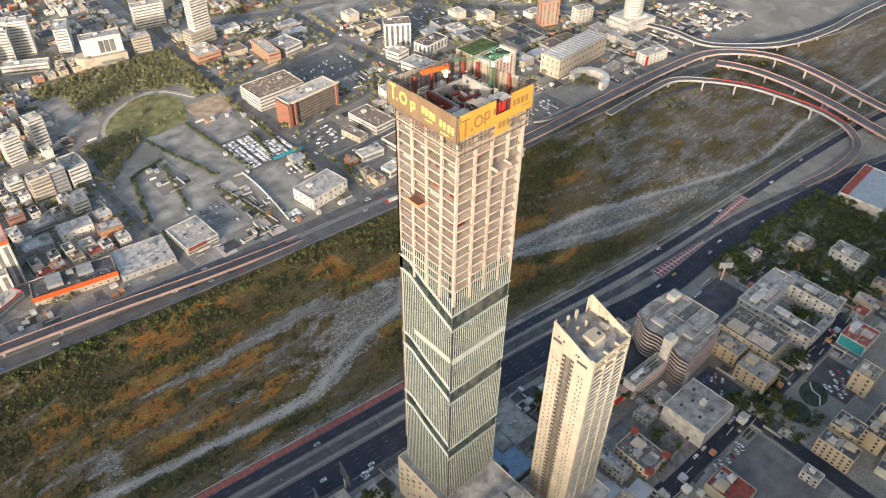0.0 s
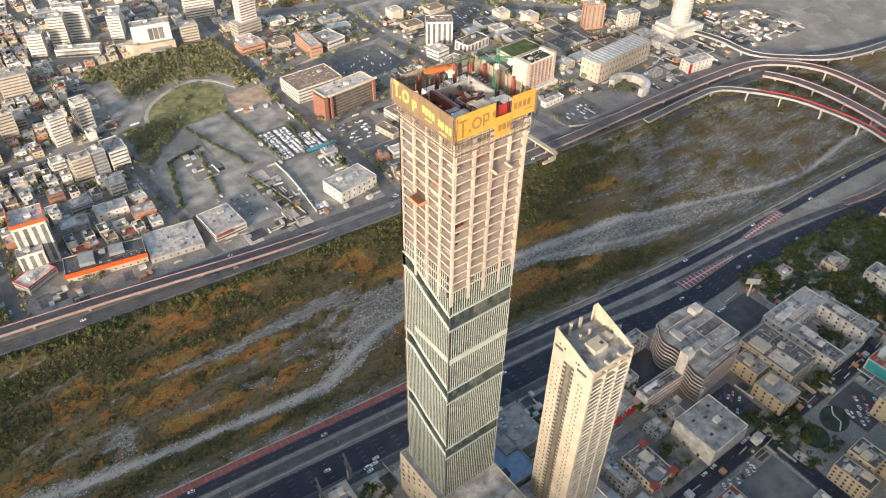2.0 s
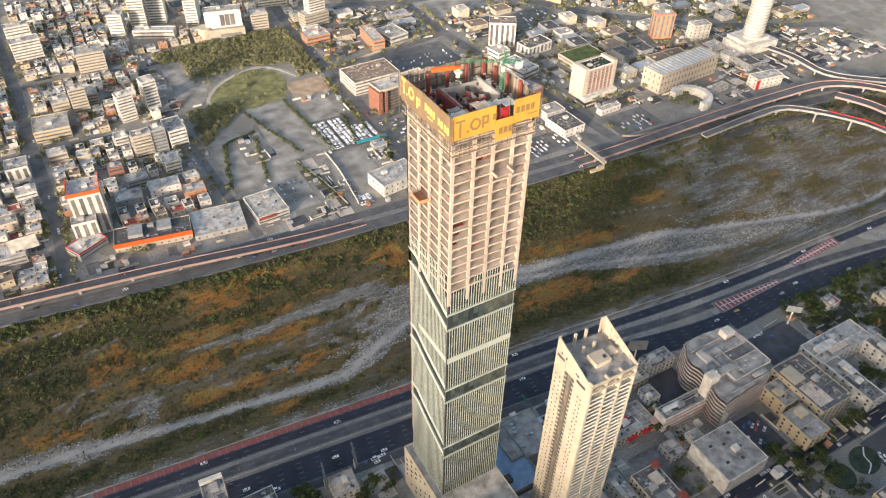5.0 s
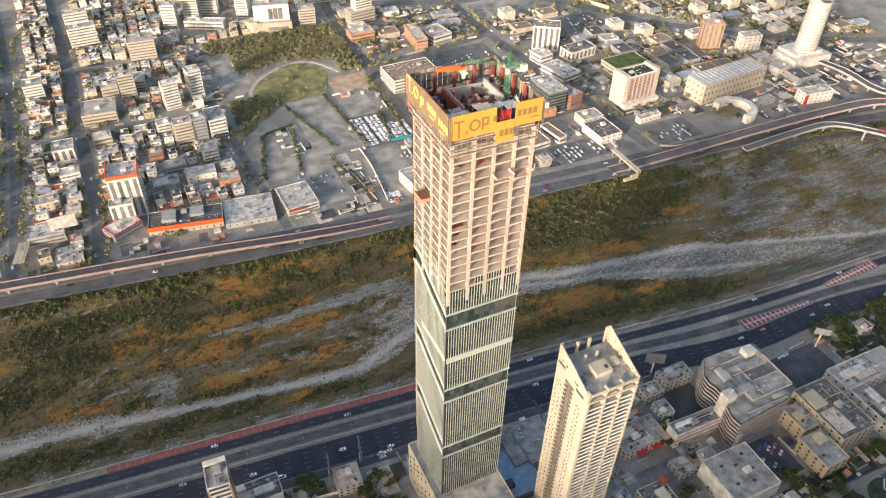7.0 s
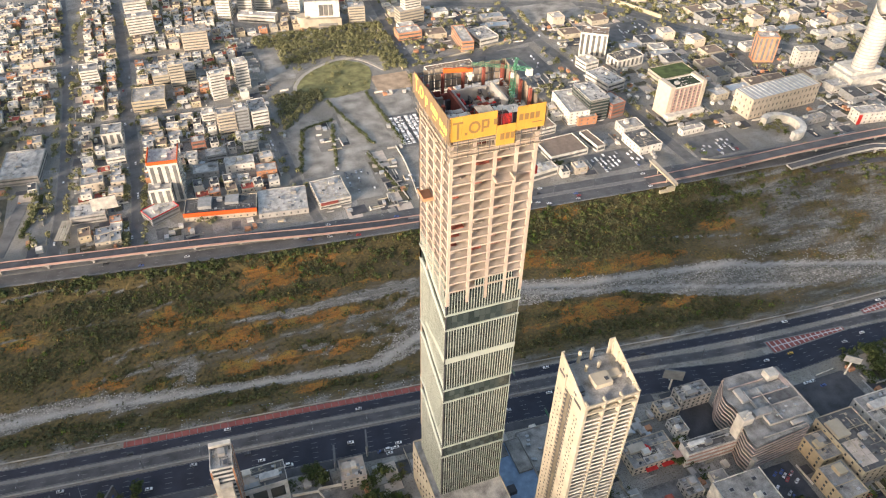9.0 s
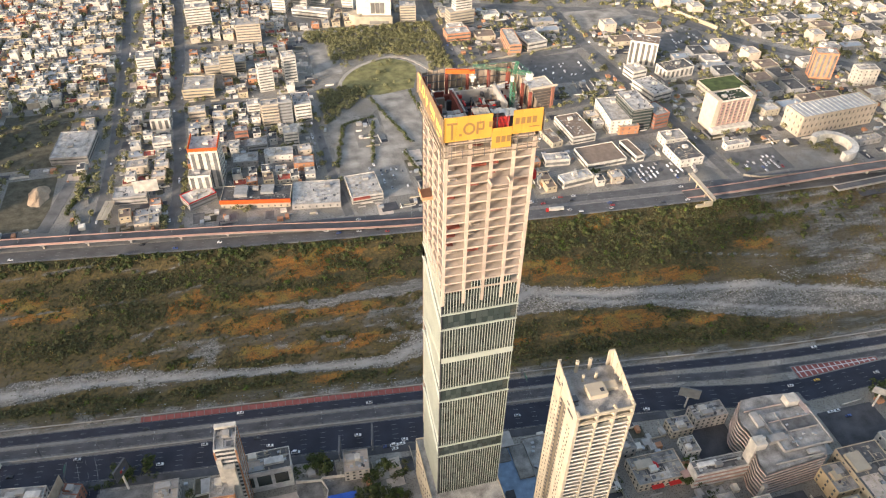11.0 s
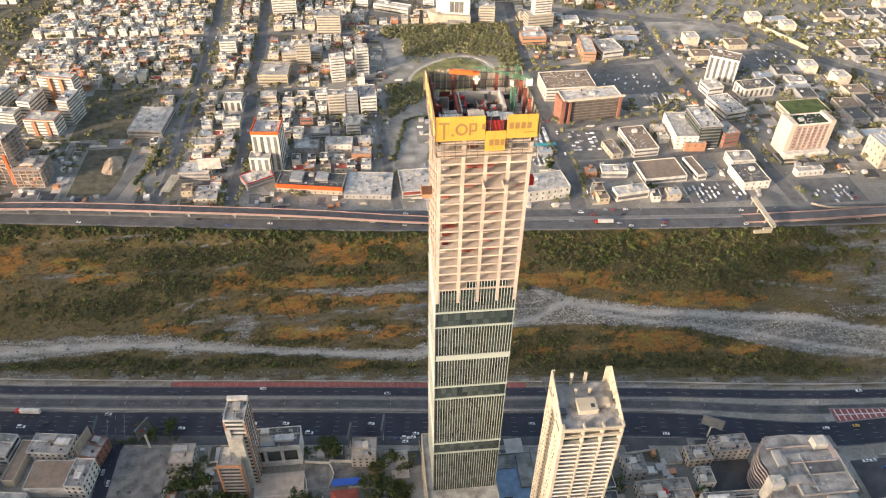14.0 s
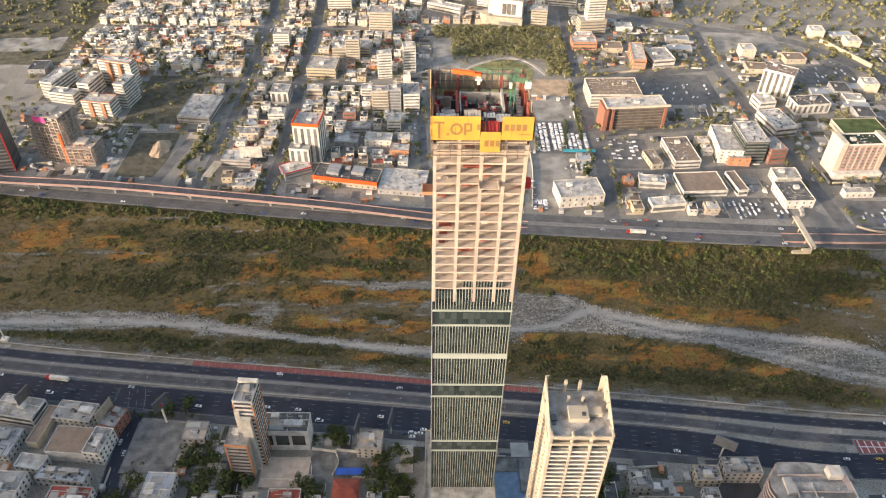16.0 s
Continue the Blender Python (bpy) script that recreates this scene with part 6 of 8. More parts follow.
def ring_wall(x, y):
    root = tagged(empty("curved_pavilion", x, y), "curved pale pavilion wall round trees", "building")
    bm = bmesh.new()
    for k in range(18):
        a0, a1 = radians(-100 + k * 13), radians(-100 + (k + 1) * 13)
        v = [bm.verts.new((math.cos(a) * r, math.sin(a) * r, z)) for a in (a0, a1) for r in (17, 24) for z in (0, 9)]
        for f in ((1, 3, 7, 5), (0, 1, 5, 4), (2, 6, 7, 3), (0, 2, 3, 1), (4, 5, 7, 6)):
            bm.faces.new([v[i] for i in f])
    bmesh.ops.remove_doubles(bm, verts=bm.verts, dist=0.01)
    part("wall", bm, "white", root)
    claim(x, y, 48, 48)


ring_wall(664, 476)


def footbridge():
    root = tagged(empty("footbridge", 487, 438), "yellow covered footbridge over the far road", "footbridge")
    part("deck", boxes((-1.6, 1.6, -23, 23, 6.2, 6.8)), "concrete", root)
    for s in (-1, 1):
        part("side_panel", boxes((s * 1.6 - 0.08, s * 1.6 + 0.08, -23, 23, 6.8, 8.2)), "yellow", root, "yellow side panel")
    part("roof", boxes((-1.9, 1.9, -23, 20, 9.2, 9.4)), "beige", root, "tan roof sheet")
    for y in (-21, -8, 8, 21):
        part("post", boxes((-0.4, 0.4, y - 0.4, y + 0.4, -3, 6.2)), "yellow", root)
    part("stair", boxes((-18, -1.6, -24.5, -22, 2.0, 4.6), (-10, -1.6, -24.5, -22, 4.6, 6.8)), "yellow", root, "yellow stair ramp")


footbridge()


def billboard(x, y, turn, w, h, foot, material, label):
    root = tagged(empty("billboard", x, y, 0, turn), label, "billboard", "billboards")
    part("panel", boxes((-w / 2, w / 2, -0.5, -0.2, foot, foot + h)), material, root)
    part("frame", boxes((-w / 2, w / 2, -0.2, 0.6, foot, foot + 0.4), (-w / 2, w / 2, -0.2, 0.6, foot + h - 0.4, foot + h), (-0.3, 0.3, -0.2, 0.6, foot, foot + h)), "steel", root)
    part("post", boxes((-0.5, 0.5, -0.1, 0.9, 0, foot)), "white", root, "pale steel post")
    return root


billboard(-30, 549, 2, 22, 13, 8, "white", "large blank white billboard")
def poster(board, w, h, foot):
    """Plain coloured shapes on a printed hoarding."""
    rnd = random.Random(int(w * 10))
    for k in range(7):
        u, z = rnd.uniform(-0.42, 0.28) * w, foot + rnd.uniform(0.08, 0.7) * h
        part("poster_shape", boxes((u, u + rnd.uniform(0.08, 0.16) * w, -0.56 - 0.004 * k, -0.49, z, z + rnd.uniform(0.1, 0.22) * h)), rnd.choice(("blue", "blue", "white", "red", "steel")), board)


poster(billboard(-28, 234, 60, 12, 10, 16, "steel", "dark billboard with a blue poster on a tall pale post"), 12, 10, 16)
billboard(476, 177, -40, 11, 6, 14, "grey", "faded grey billboard on a tall post")
billboard(-125, 244, 70, 12, 9, 12, "steel", "dark billboard back by the road")
billboard(104, 222, 80, 13, 9, 10, "steel", "dark billboard seen edge on")
billboard(126, 226, 80, 13, 10, 10, "steel", "dark billboard with steel bracing")
billboard(246, 165, -50, 12, 9, 12, "grey", "weathered billboard by the road")
billboard(345, 208, -30, 14, 9, 12, "grey", "grey billboard seen from behind")
billboard(337, 486, 40, 8, 7, 5, "white", "small white roadside billboard")

# lots and open ground on the far side
lot("lot_west", 164, 600, 26, 120, "lot", "grey empty lot")
lot("lot_middle", 195, 545, 44, 90, "lot", "grey empty lot with parked cars")
lot("lot_dirt", 232, 640, 44, 118, "lot", "broad bare dirt field")
lot("lot_east", 282, 655, 36, 55, "lot", "bare lot")
lot("lot_tan", 292, 716, 46, 40, "tan", "tan bare ground")
lot("car_park", 292, 606, 60, 66, "street", "car park full of new cars")
lot("yard", 268, 525, 44, 88, "lot", "large concrete yard")
lot("car_park", 440, 715, 96, 74, "street", "asphalt car park")
lot("car_park", 356, 575, 46, 56, "street", "asphalt car park")
lot("car_park", 462, 482, 60, 34, "street", "roadside car park")
lot("car_park", 575, 475, 60, 40, "street", "asphalt car park")
lot("car_park", 630, 755, 90, 50, "street", "asphalt car park")
lot("white_yard", 562, 848, 96, 56, "lot", "large pale yard")
claim(222, 745, 92, 90)
bm = bmesh.new()
edge = [(174, 725), (180, 748), (195, 766), (214, 782), (234, 790), (252, 786), (267, 775), (275, 760), (273, 742), (261, 706), (219, 698), (190, 705)]
low, high = ([bm.verts.new((x, y, z)) for x, y in edge] for z in (-0.3, 0.26))
bm.faces.new(high)
for k in range(len(edge)):
    bm.faces.new((low[k], low[(k + 1) % len(edge)], high[(k + 1) % len(edge)], high[k]))
bmesh.ops.recalc_face_normals(bm, faces=bm.faces)
tagged(part("meadow", bm, "meadow"), "rough yellow-green meadow inside a curved track", "ground", kind="structure")
lot("dark_lot", -152, 680, 70, 110, "weeds", "overgrown dark lot")
lot("dig", -140, 565, 44, 82, "weeds", "excavated building plot")
lot("lot_edge", 168, 805, 34, 90, "lot", "bare grey ground")
claim(245, 800, 170, 130)
claim(180, 690, 70, 80)
claim(590, 470, 160, 30)
claim(650, 935, 260, 90)
for a, b in zip(BOULEVARD, BOULEVARD[1:]):
    for k in range(6):
        claim(a[0] + (b[0] - a[0]) * (k + 0.5) / 6, a[1] + (b[1] - a[1]) * (k + 0.5) / 6, 24, 24)
strip("lot_wall", [(668, 850), (686, 815), (704, 776)], 2.5, -0.2, 5.0, "yellow", "long ochre boundary building", "wall")
lot("ramp_strip", -112, 554, 11, 76, "street", "pale concrete lane beside the building plot", -12)
claim(-66, 532, 14, 34)
shed = tagged(empty("canopy_roof", -66, 532, 0, -12), "long open canopy with a ribbed tan roof", "canopy")
for k in range(5):
    part("roof_sheet", boxes((-4.6 + 1.86 * k, -2.86 + 1.86 * k, -14, 14, 5.0, 5.25 + 0.1 * (k % 2))), "cream", shed)
for px, py in ((-4, -12), (4, -12), (-4, 12), (4, 12), (-4, 0), (4, 0)):
    part("post", boxes((px - 0.15, px + 0.15, py - 0.15, py + 0.15, -0.2, 5.0)), "steel", shed)
bm = bmesh.new()
rnd = random.Random(14)
rings = []
for r, z in ((14, -0.2), (11, 1.6), (7.5, 4.0), (4, 6.2), (1.2, 7.4)):
    rings.append([bm.verts.new((-131 + math.cos(a) * r * 0.75 * rnd.uniform(0.85, 1.15), 576 + math.sin(a) * r * 1.3 * rnd.uniform(0.85, 1.15), z + rnd.uniform(-0.2, 0.4))) for a in (k * math.tau / 16 for k in range(16))])
for p, q in zip(rings, rings[1:]):
    for k in range(16):
        bm.faces.new((p[k], p[(k + 1) % 16], q[(k + 1) % 16], q[k]))
bm.faces.new(rings[-1])
tagged(part("earth_mound", bm, "tan"), "heap of tan excavated earth on the building plot", "earth heap")
strip("path_track", [(188, 690), (178, 716), (179, 738), (196, 765), (224, 784), (245, 791), (262, 789), (278, 772), (290, 748)], 4.5, -0.2, 0.42, "track", "pale dirt track", "path")
hedge = []
for k, (x0, y0, x1, y1) in enumerate(((207, 690, 232, 590), (264, 578, 254, 700), (312, 600, 314, 720), (150, 560, 168, 640), (186, 560, 200, 640), (222, 575, 234, 500), (170, 640, 205, 650), (290, 575, 300, 640), (-102, 538, -85, 603), (-103, 540, -88, 600), (-96, 520, -92, 536))):
    n = int(math.hypot(x1 - x0, y1 - y0) / 1.6)
    for j in range(n):
        t, r = (j + random.random() * 0.8) / n, random.uniform(1.2, 2.6)
        hedge.append((x0 + (x1 - x0) * t + random.uniform(-1.6, 1.6), y0 + (y1 - y0) * t, random.uniform(0.2, 1.2), r, r))
tagged(part_mesh("hedge", leaf_mesh("hedge", hedge, 46, 0.45, "bank_leaf"), None), "uneven green hedges between the empty lots", "hedge", kind="stuff")
strip("lot_wall", [(253, 577), (253, 540), (247, 482)], 0.5, -0.2, 2.4, "white", "white boundary wall", "wall")
strip("lot_wall", [(222, 575), (232, 530), (238, 486)], 0.5, -0.2, 2.2, "concrete", "concrete boundary wall", "wall")
strip("lot_wall", [(314, 860), (314, 790), (312, 740)], 0.6, -0.2, 2.2, "cream", "pale boundary wall", "wall")
strip("lot_wall", [(340, 748), (420, 763), (490, 780)], 0.6, -0.2, 2.2, "cream", "pale boundary wall", "wall")
strip("lot_wall", [(545, 455), (560, 447), (600, 444)], 0.6, -0.2, 2.0, "cream", "pale boundary wall", "wall")

rows = []
rnd = random.Random(12)
for k in range(3400):
    x, y = rnd.uniform(150, 322), rnd.uniform(640, 900)
    inside = ((x - 224) / 50) ** 2 + ((y - 750) / 46) ** 2 < 1
    if (y > 798 - 0.2 * abs(x - 230) and y < 885 and not (x < 176 and y < 850)) or (150 < x < 205 and 640 < y < 722 and y > 700 - (205 - x) * 1.0) or (inside and rnd.random() < 0.05) or (x > 292 and 745 < y < 860):
        r = rnd.uniform(1.8, 4.2)
        rows.append((x, y, rnd.uniform(0.5, 2), r, r * 1.0))
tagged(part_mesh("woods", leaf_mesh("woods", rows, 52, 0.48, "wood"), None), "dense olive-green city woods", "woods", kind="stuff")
rows = []
for k in range(9500):
    x, y = rnd.uniform(-900, 1000), rnd.uniform(560, 1350)
    if (x < -305 and y > 760 and rnd.random() < (0.9 if 850 < y < 1000 else 0.35)) or (-190 < x < -115 and 625 < y < 740 and rnd.random() < 0.7) or (x > 340 and y > line(BOULEVARD, x) + 16) or (x > 640 and y > 660 and rnd.random() < 0.35) or (x > 850 and rnd.random() < 0.5):
        r = rnd.uniform(1.6, 4.2)
        rows.append((x, y, 0.8, r, r))
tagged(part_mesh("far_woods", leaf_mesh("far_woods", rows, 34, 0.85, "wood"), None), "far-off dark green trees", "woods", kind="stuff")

# ---- houses of the old grid ----
HOUSES = []
FAR_HOUSES = ([], [], [])
HOUSE_MATS = ["white", "grey", "cream", "beige", "rust", "concrete", "yellow", "roof", "roof_red", "roof_dark", "metal_roof", "roof_brown", "glass", "dark"]
_houses = itertools.count()


def whole_house(w, d, h, wall, roof):
    """A small house in one closed skin: walls, window panes set in the front, parapet, sunk roof and a raised stair head."""
    xs = [-w / 2, -w / 4 - 0.8, -w / 4 + 0.8, w / 4 - 0.8, w / 4 + 0.8, w / 2]
    zs = [-0.4, h - 2.3 if h > 5 else 1.1, h - 0.9 if h > 5 else 2.4, h + 0.7]
    verts, faces, mats, index = [], [], [], {}

    def v(*p):
        key = tuple(round(c, 3) for c in p)
        if key not in index:
            index[key] = len(verts)
            verts.append(p)
        return index[key]

    def face(m, *ps):
        faces.append(tuple(v(*p) for p in ps))
        mats.append(HOUSE_MATS.index(m))

    y0, y1, top = -d / 2, d / 2, h + 0.7
    for i in range(5):
        for j in range(3):
            pane = j == 1 and i in (1, 3)
            c = [(xs[i], zs[j]), (xs[i + 1], zs[j]), (xs[i + 1], zs[j + 1]), (xs[i], zs[j + 1])]
            if pane:
                inner = [(p, y0 + 0.15, q) for p, q in c]
                face("glass", *inner)
                for k in range(4):
                    face(wall, (c[k][0], y0, c[k][1]), (c[(k + 1) % 4][0], y0, c[(k + 1) % 4][1]), inner[(k + 1) % 4], inner[k])
            else:
                face(wall, *[(p, y0, q) for p, q in c])
    face(wall, *[(xs[0], y0, q) for q in zs][::-1], (xs[0], y1, zs[0]), (xs[0], y1, top))
    face(wall, *[(xs[-1], y0, q) for q in zs], (xs[-1], y1, top), (xs[-1], y1, zs[0]))
    face(wall, (xs[-1], y1, zs[0]), (xs[-1], y1, top), (xs[0], y1, top), (xs[0], y1, zs[0]))
    a, b = w / 2 - 0.3, d / 2 - 0.3
    face(wall, *[(p, y0, top) for p in xs], (a, -b, top), (-a, -b, top))
    face(wall, (xs[-1], y0, top), (xs[-1], y1, top), (a, b, top), (a, -b, top))
    face(wall, (xs[-1], y1, top), (xs[0], y1, top), (-a, b, top), (a, b, top))
    face(wall, (xs[0], y1, top), (xs[0], y0, top), (-a, -b, top), (-a, b, top))
    gx, gy = [-a, -w / 4 - 1.3, -w / 4 + 1.3, a], [-b, 0.0, 2.6, b]
    for p0, q0, p1, q1 in ((-a, -b, a, -b), (a, -b, a, b), (a, b, -a, b), (-a, b, -a, -b)):
        face(wall, (p0, q0, top), (p1, q1, top), (p1, q1, h), (p0, q0, h))
    for i in range(3):
        for j in range(3):
            c = [(gx[i], gy[j]), (gx[i + 1], gy[j]), (gx[i + 1], gy[j + 1]), (gx[i], gy[j + 1])]
            if i == 1 and j == 1:
                face(roof, *[(p, q, h + 2.4) for p, q in c])
                for k in range(4):
                    e, f = c[k], c[(k + 1) % 4]
                    face(wall, (*e, h), (*f, h), (*f, h + 2.4), (*e, h + 2.4))
            else:
                face(roof, *[(p, q, h) for p, q in c])
    me = bpy.data.meshes.new("house")
    me.from_pydata(verts, [], faces)
    for m in HOUSE_MATS:
        me.materials.append(M[m])
    me.polygons.foreach_set("material_index", mats)
    return me


def house_kind(w, d, h, wall, roof, label):
    dims = [("wall", wall, (-w / 2, w / 2, -d / 2, d / 2, -0.4, h)), ("roof", roof, (-w / 2 + 0.25, w / 2 - 0.25, -d / 2 + 0.25, d / 2 - 0.25, h, h + 0.1)), ("stair_head", wall, (-w / 4 - 1.3, -w / 4 + 1.3, 0, 2.6, h, h + 2.3))]
    dims += [("window", "glass", (u - 0.8, u + 0.8, -d / 2 - 0.06, -d / 2 + 0.1, z, z + 1.3)) for u in (-w / 4, w / 4) for z in ([1.2] if h < 5 else [h - 2.2])]
    rim = ((-w / 2, w / 2, -d / 2 - 0.04, -d / 2 + 0.25, h, h + 0.8), (-w / 2, w / 2, d / 2 - 0.25, d / 2 + 0.04, h, h + 0.8), (-w / 2 - 0.04, -w / 2 + 0.25, -d / 2 + 0.25, d / 2 - 0.25, h, h + 0.8), (w / 2 - 0.25, w / 2 + 0.04, -d / 2 + 0.25, d / 2 - 0.25, h, h + 0.8))
    parts = [(n, mesh_of(n, boxes(b), m), (0, 0, 0)) for n, m, b in dims] + [("parapet", mesh_of("parapet", boxes(*rim), wall), (0, 0, 0)), ("water_tank", cube("dark", 1.1, 1.1, 1.3), (w / 4, d / 4, h + 0.1))]
    dims += [("parapet", wall, r) for r in rim] + [("water_tank", "dark", (w / 4 - 0.6, w / 4 + 0.6, d / 4 - 0.6, d / 4 + 0.6, h, h + 1.4))]
    whole = whole_house(w, d, h, wall, roof)
    HOUSES.append((("house", label, "house", "town houses", parts), w, d, dims, whole))


def far_house(dims, x, y, turn):
    """Adds a house to the joined far part of the town."""
    verts, faces, mats = FAR_HOUSES
    c, s = math.cos(radians(turn)), math.sin(radians(turn))
    for _, m, (a, b, e, f, g, h) in dims:
        o = len(verts)
        verts.extend((x + c * p - s * q, y + s * p + c * q, z) for z in (g, h) for p, q in ((a, e), (b, e), (b, f), (a, f)))
        faces.extend(tuple(o + i for i in k) for k in ((4, 5, 6, 7), (0, 1, 5, 4), (1, 2, 6, 5), (2, 3, 7, 6), (3, 0, 4, 7)))
        mats.extend([HOUSE_MATS.index(m)] * 5)


for w, d, h, wl, rf, lb in ((10, 12, 6.4, "white", "roof", "white two-storey town house with a flat roof"), (9, 14, 6.4, "cream", "roof", "cream two-storey town house with a flat roof"), (12, 10, 3.6, "beige", "roof_red", "low beige house with a red roof"), (8, 12, 6.6, "white", "roof_dark", "white town house with a dark roof"),
                            (11, 11, 3.8, "white", "roof", "low white house with a flat roof"), (10, 10, 6.4, "rust", "roof", "terracotta two-storey house with a flat roof"), (13, 12, 7.0, "beige", "roof", "broad beige town house"), (9, 10, 9.4, "white", "roof", "narrow three-storey white house"), (14, 12, 4.0, "concrete", "metal_roof", "low workshop with a metal roof"), (10, 13, 6.4, "yellow", "roof_brown", "ochre town house with a brown roof")):
    house_kind(w, d, h, wl, rf, lb)


for w, d, h, wl, rf, lb in ((22, 16, 7, "white", "roof", "white two-storey commercial building"), (30, 14, 5, "concrete", "metal_roof", "low hall with a metal roof"), (18, 18, 11, "beige", "roof", "beige three-storey office building"), (26, 20, 6, "cream", "roof_brown", "cream hall with a brown roof"), (20, 24, 8, "grey", "roof_dark", "grey workshop with a dark roof")):
    house_kind(w, d, h, wl, rf, lb)
SMALL, LARGE = range(10), range(10, 15)


def fill(x0, x1, y0, y1, chance, kinds=None, step=13.5):
    y = y0
    while y < y1:
        x = x0
        while x < x1:
            kind, w, d, dims, whole = HOUSES[random.choice(kinds or SMALL)]
            px, py = x + random.uniform(-0.8, 0.8) + w / 2, y + random.uniform(-1, 1) + d / 2
            if px < x1 and is_free(px, py, w, d):
                if random.random() < chance:
                    turn = random.uniform(-4, 4) + (180 if random.random() < 0.25 else 0)
                    rank = next(_houses) if py < 760 or px > 300 else 999
                    if rank < 90:
                        clone(kind, pose(px, py, 0, 0, 0, turn))
                    elif rank < 390:
                        tagged(new("house", whole), kind[1], "house", "town houses").matrix_basis = pose(px, py, 0, 0, 0, turn)
                    else:
                        far_house(dims, px, py, turn)
                elif random.random() < 0.5:
                    tree(px, py)
            x += step + random.uniform(-1.5, 1.5)
        y += step + 1.0


fill(-66, -14, 575, 1010, 0.90)
fill(6, 130, 725, 1000, 0.85)
fill(6, 140, 545, 705, 0.85)
fill(-68, -12, 500, 580, 0.7)
fill(300, 322, 470, 570, 0.5)
fill(470, 525, 560, 620, 0.6)
fill(340, 520, 470, 620, 0.35)
fill(-300, -84, 735, 1080, 0.85)
fill(-84, 130, 1010, 1120, 0.8)
fill(-100, -82, 560, 735, 0.6)
fill(340, 500, 780, 900, 0.5, LARGE, 30)
fill(545, 1000, 560, 900, 0.62, LARGE, 29)
fill(640, 800, 440, 560, 0.5, LARGE, 28)
fill(540, 640, 640, 800, 0.6, LARGE, 28)
fill(340, 520, 900, 1100, 0.4, LARGE, 34)
fill(150, 330, 940, 1100, 0.6, LARGE, 28)
fill(90, 500, 895, 1200, 0.62, None, 15)
fill(-540, -300, 1000, 1190, 0.7)
fill(-420, -300, 700, 760, 0.4, LARGE, 30)
lot("far_field", -556, 960, 500, 400, "weeds", "weedy open ground at the edge of the town")
lot("far_clearing", -385, 815, 120, 40, "lot", "bare pale clearing in the weedy ground", 5)
random.seed(77)
for pts, wd, n in (([(-8, 490), (-3, 620), (-8, 1000)], 8, 60), ([(-72, 510), (-72, 1000)], 7, 70), ([(147, 500), (137, 652), (124, 721)], 6, 26), ([(324, 480), (327, 900)], 10, 60), ([(534, 470), (526, 569), (505, 786), (512, 900)], 10, 60), ([(326, 617), (448, 636), (520, 640)], 7, 26), ([(326, 749), (420, 765), (510, 784)], 8, 30), ([(-300, 710), (128, 702)], 0, 40), ([(540, 560), (1000, 540)], 30, 60)):
    for _ in range(n):
        i = random.randrange(len(pts) - 1)
        t = random.random()
        s = random.choice((-1, 1)) * wd
        x, y = pts[i][0] + (pts[i + 1][0] - pts[i][0]) * t, pts[i][1] + (pts[i + 1][1] - pts[i][1]) * t
        dx = abs(pts[i + 1][0] - pts[i][0]) < abs(pts[i + 1][1] - pts[i][1])
        tree(x + (s if dx else 0), y + (0 if dx else s))
for _ in range(3000):
    x, y = random.choice((random.uniform(-330, 130), random.uniform(340, 1000))), random.uniform(560, 1050)
    if is_free(x, y, 2, 2):
        tree(x, y)
# ---- near side ----
block("orange_tower", 41, 209, 12, 16, 66, -4, "white", "roof", 17, "band", "slim white tower with orange edges and a bare roof", "tower", faces="we", clutter=2)
for dims in ((-6.3, -5.4, -8.3, -7.4), (5.4, 6.3, -8.3, -7.4), (5.4, 6.3, 7.4, 8.3), (5.5, 6.2, -2.5, -1.5), (5.5, 6.2, 2.5, 3.5)):
    part("orange_pilaster", boxes((*dims, 0, 64)), "rust", bpy.data.objects["orange_tower"], "orange pilaster")
part("white_shaft", boxes((-3, 3.5, -11.4, -8.1, 0, 52), (-6, -3, -9.4, -8.1, 0, 58)), "white", bpy.data.objects["orange_tower"], "white shaft wall")
part("roof_frame", boxes((-6, 6, 5.5, 8, 66.9, 69)), "white", bpy.data.objects["orange_tower"])
low = block("open_block", 34, 199, 14, 14, 35, -4, "concrete", "roof", 9, "none", "concrete block with an orange-framed open front", "building", clutter=2)
for dims in ((-7.4, -6.2, -7.6, -6.9), (6.2, 7.4, -7.6, -6.9), (6.9, 7.4, -6.9, -5.9), (6.9, 7.4, 5.9, 6.9)):
    part("orange_pilaster", boxes((*dims, 0, 35.6)), "rust", low, "orange pilaster")
part("orange_beam", boxes((-6.2, 6.2, -7.6, -7.05, 33.6, 35.6)), "rust", low)
for k in range(9):
    # near-black panels on the closed wall, painting the shade of open floors
    part_mesh("opening", cube("dark", 12.0, 0.3, 2.2), None, low, at=(0, -6.98, 1.2 + 3.6 * k))
    part_mesh("slab_edge", cube("concrete", 12.2, 0.9, 0.5), None, low, at=(0, -7.1, 3.5 + 3.6 * k))
block("glass_front_block", 56, 220, 34, 15, 20, 0, "white", "roof_dark", 1, "none", "white block with three dark green windows", clutter=10)
for k in range(3):
    part("glass_panel", boxes((-15 + k * 10.6, -6.6 + k * 10.6, -7.7, -7.4, 6, 16)), "tint", bpy.data.objects["glass_front_block"], "dark green glass panel")
block("white_house", -90, 238, 27, 15, 7, -8, "white", "roof", 2, "grid", "white stepped house by the road", clutter=5)
block("hall", -83, 213, 26, 20, 10, -4, "white", "roof_brown", 1, "none", "hall with a plain tan roof", clutter=0, par=0.3)
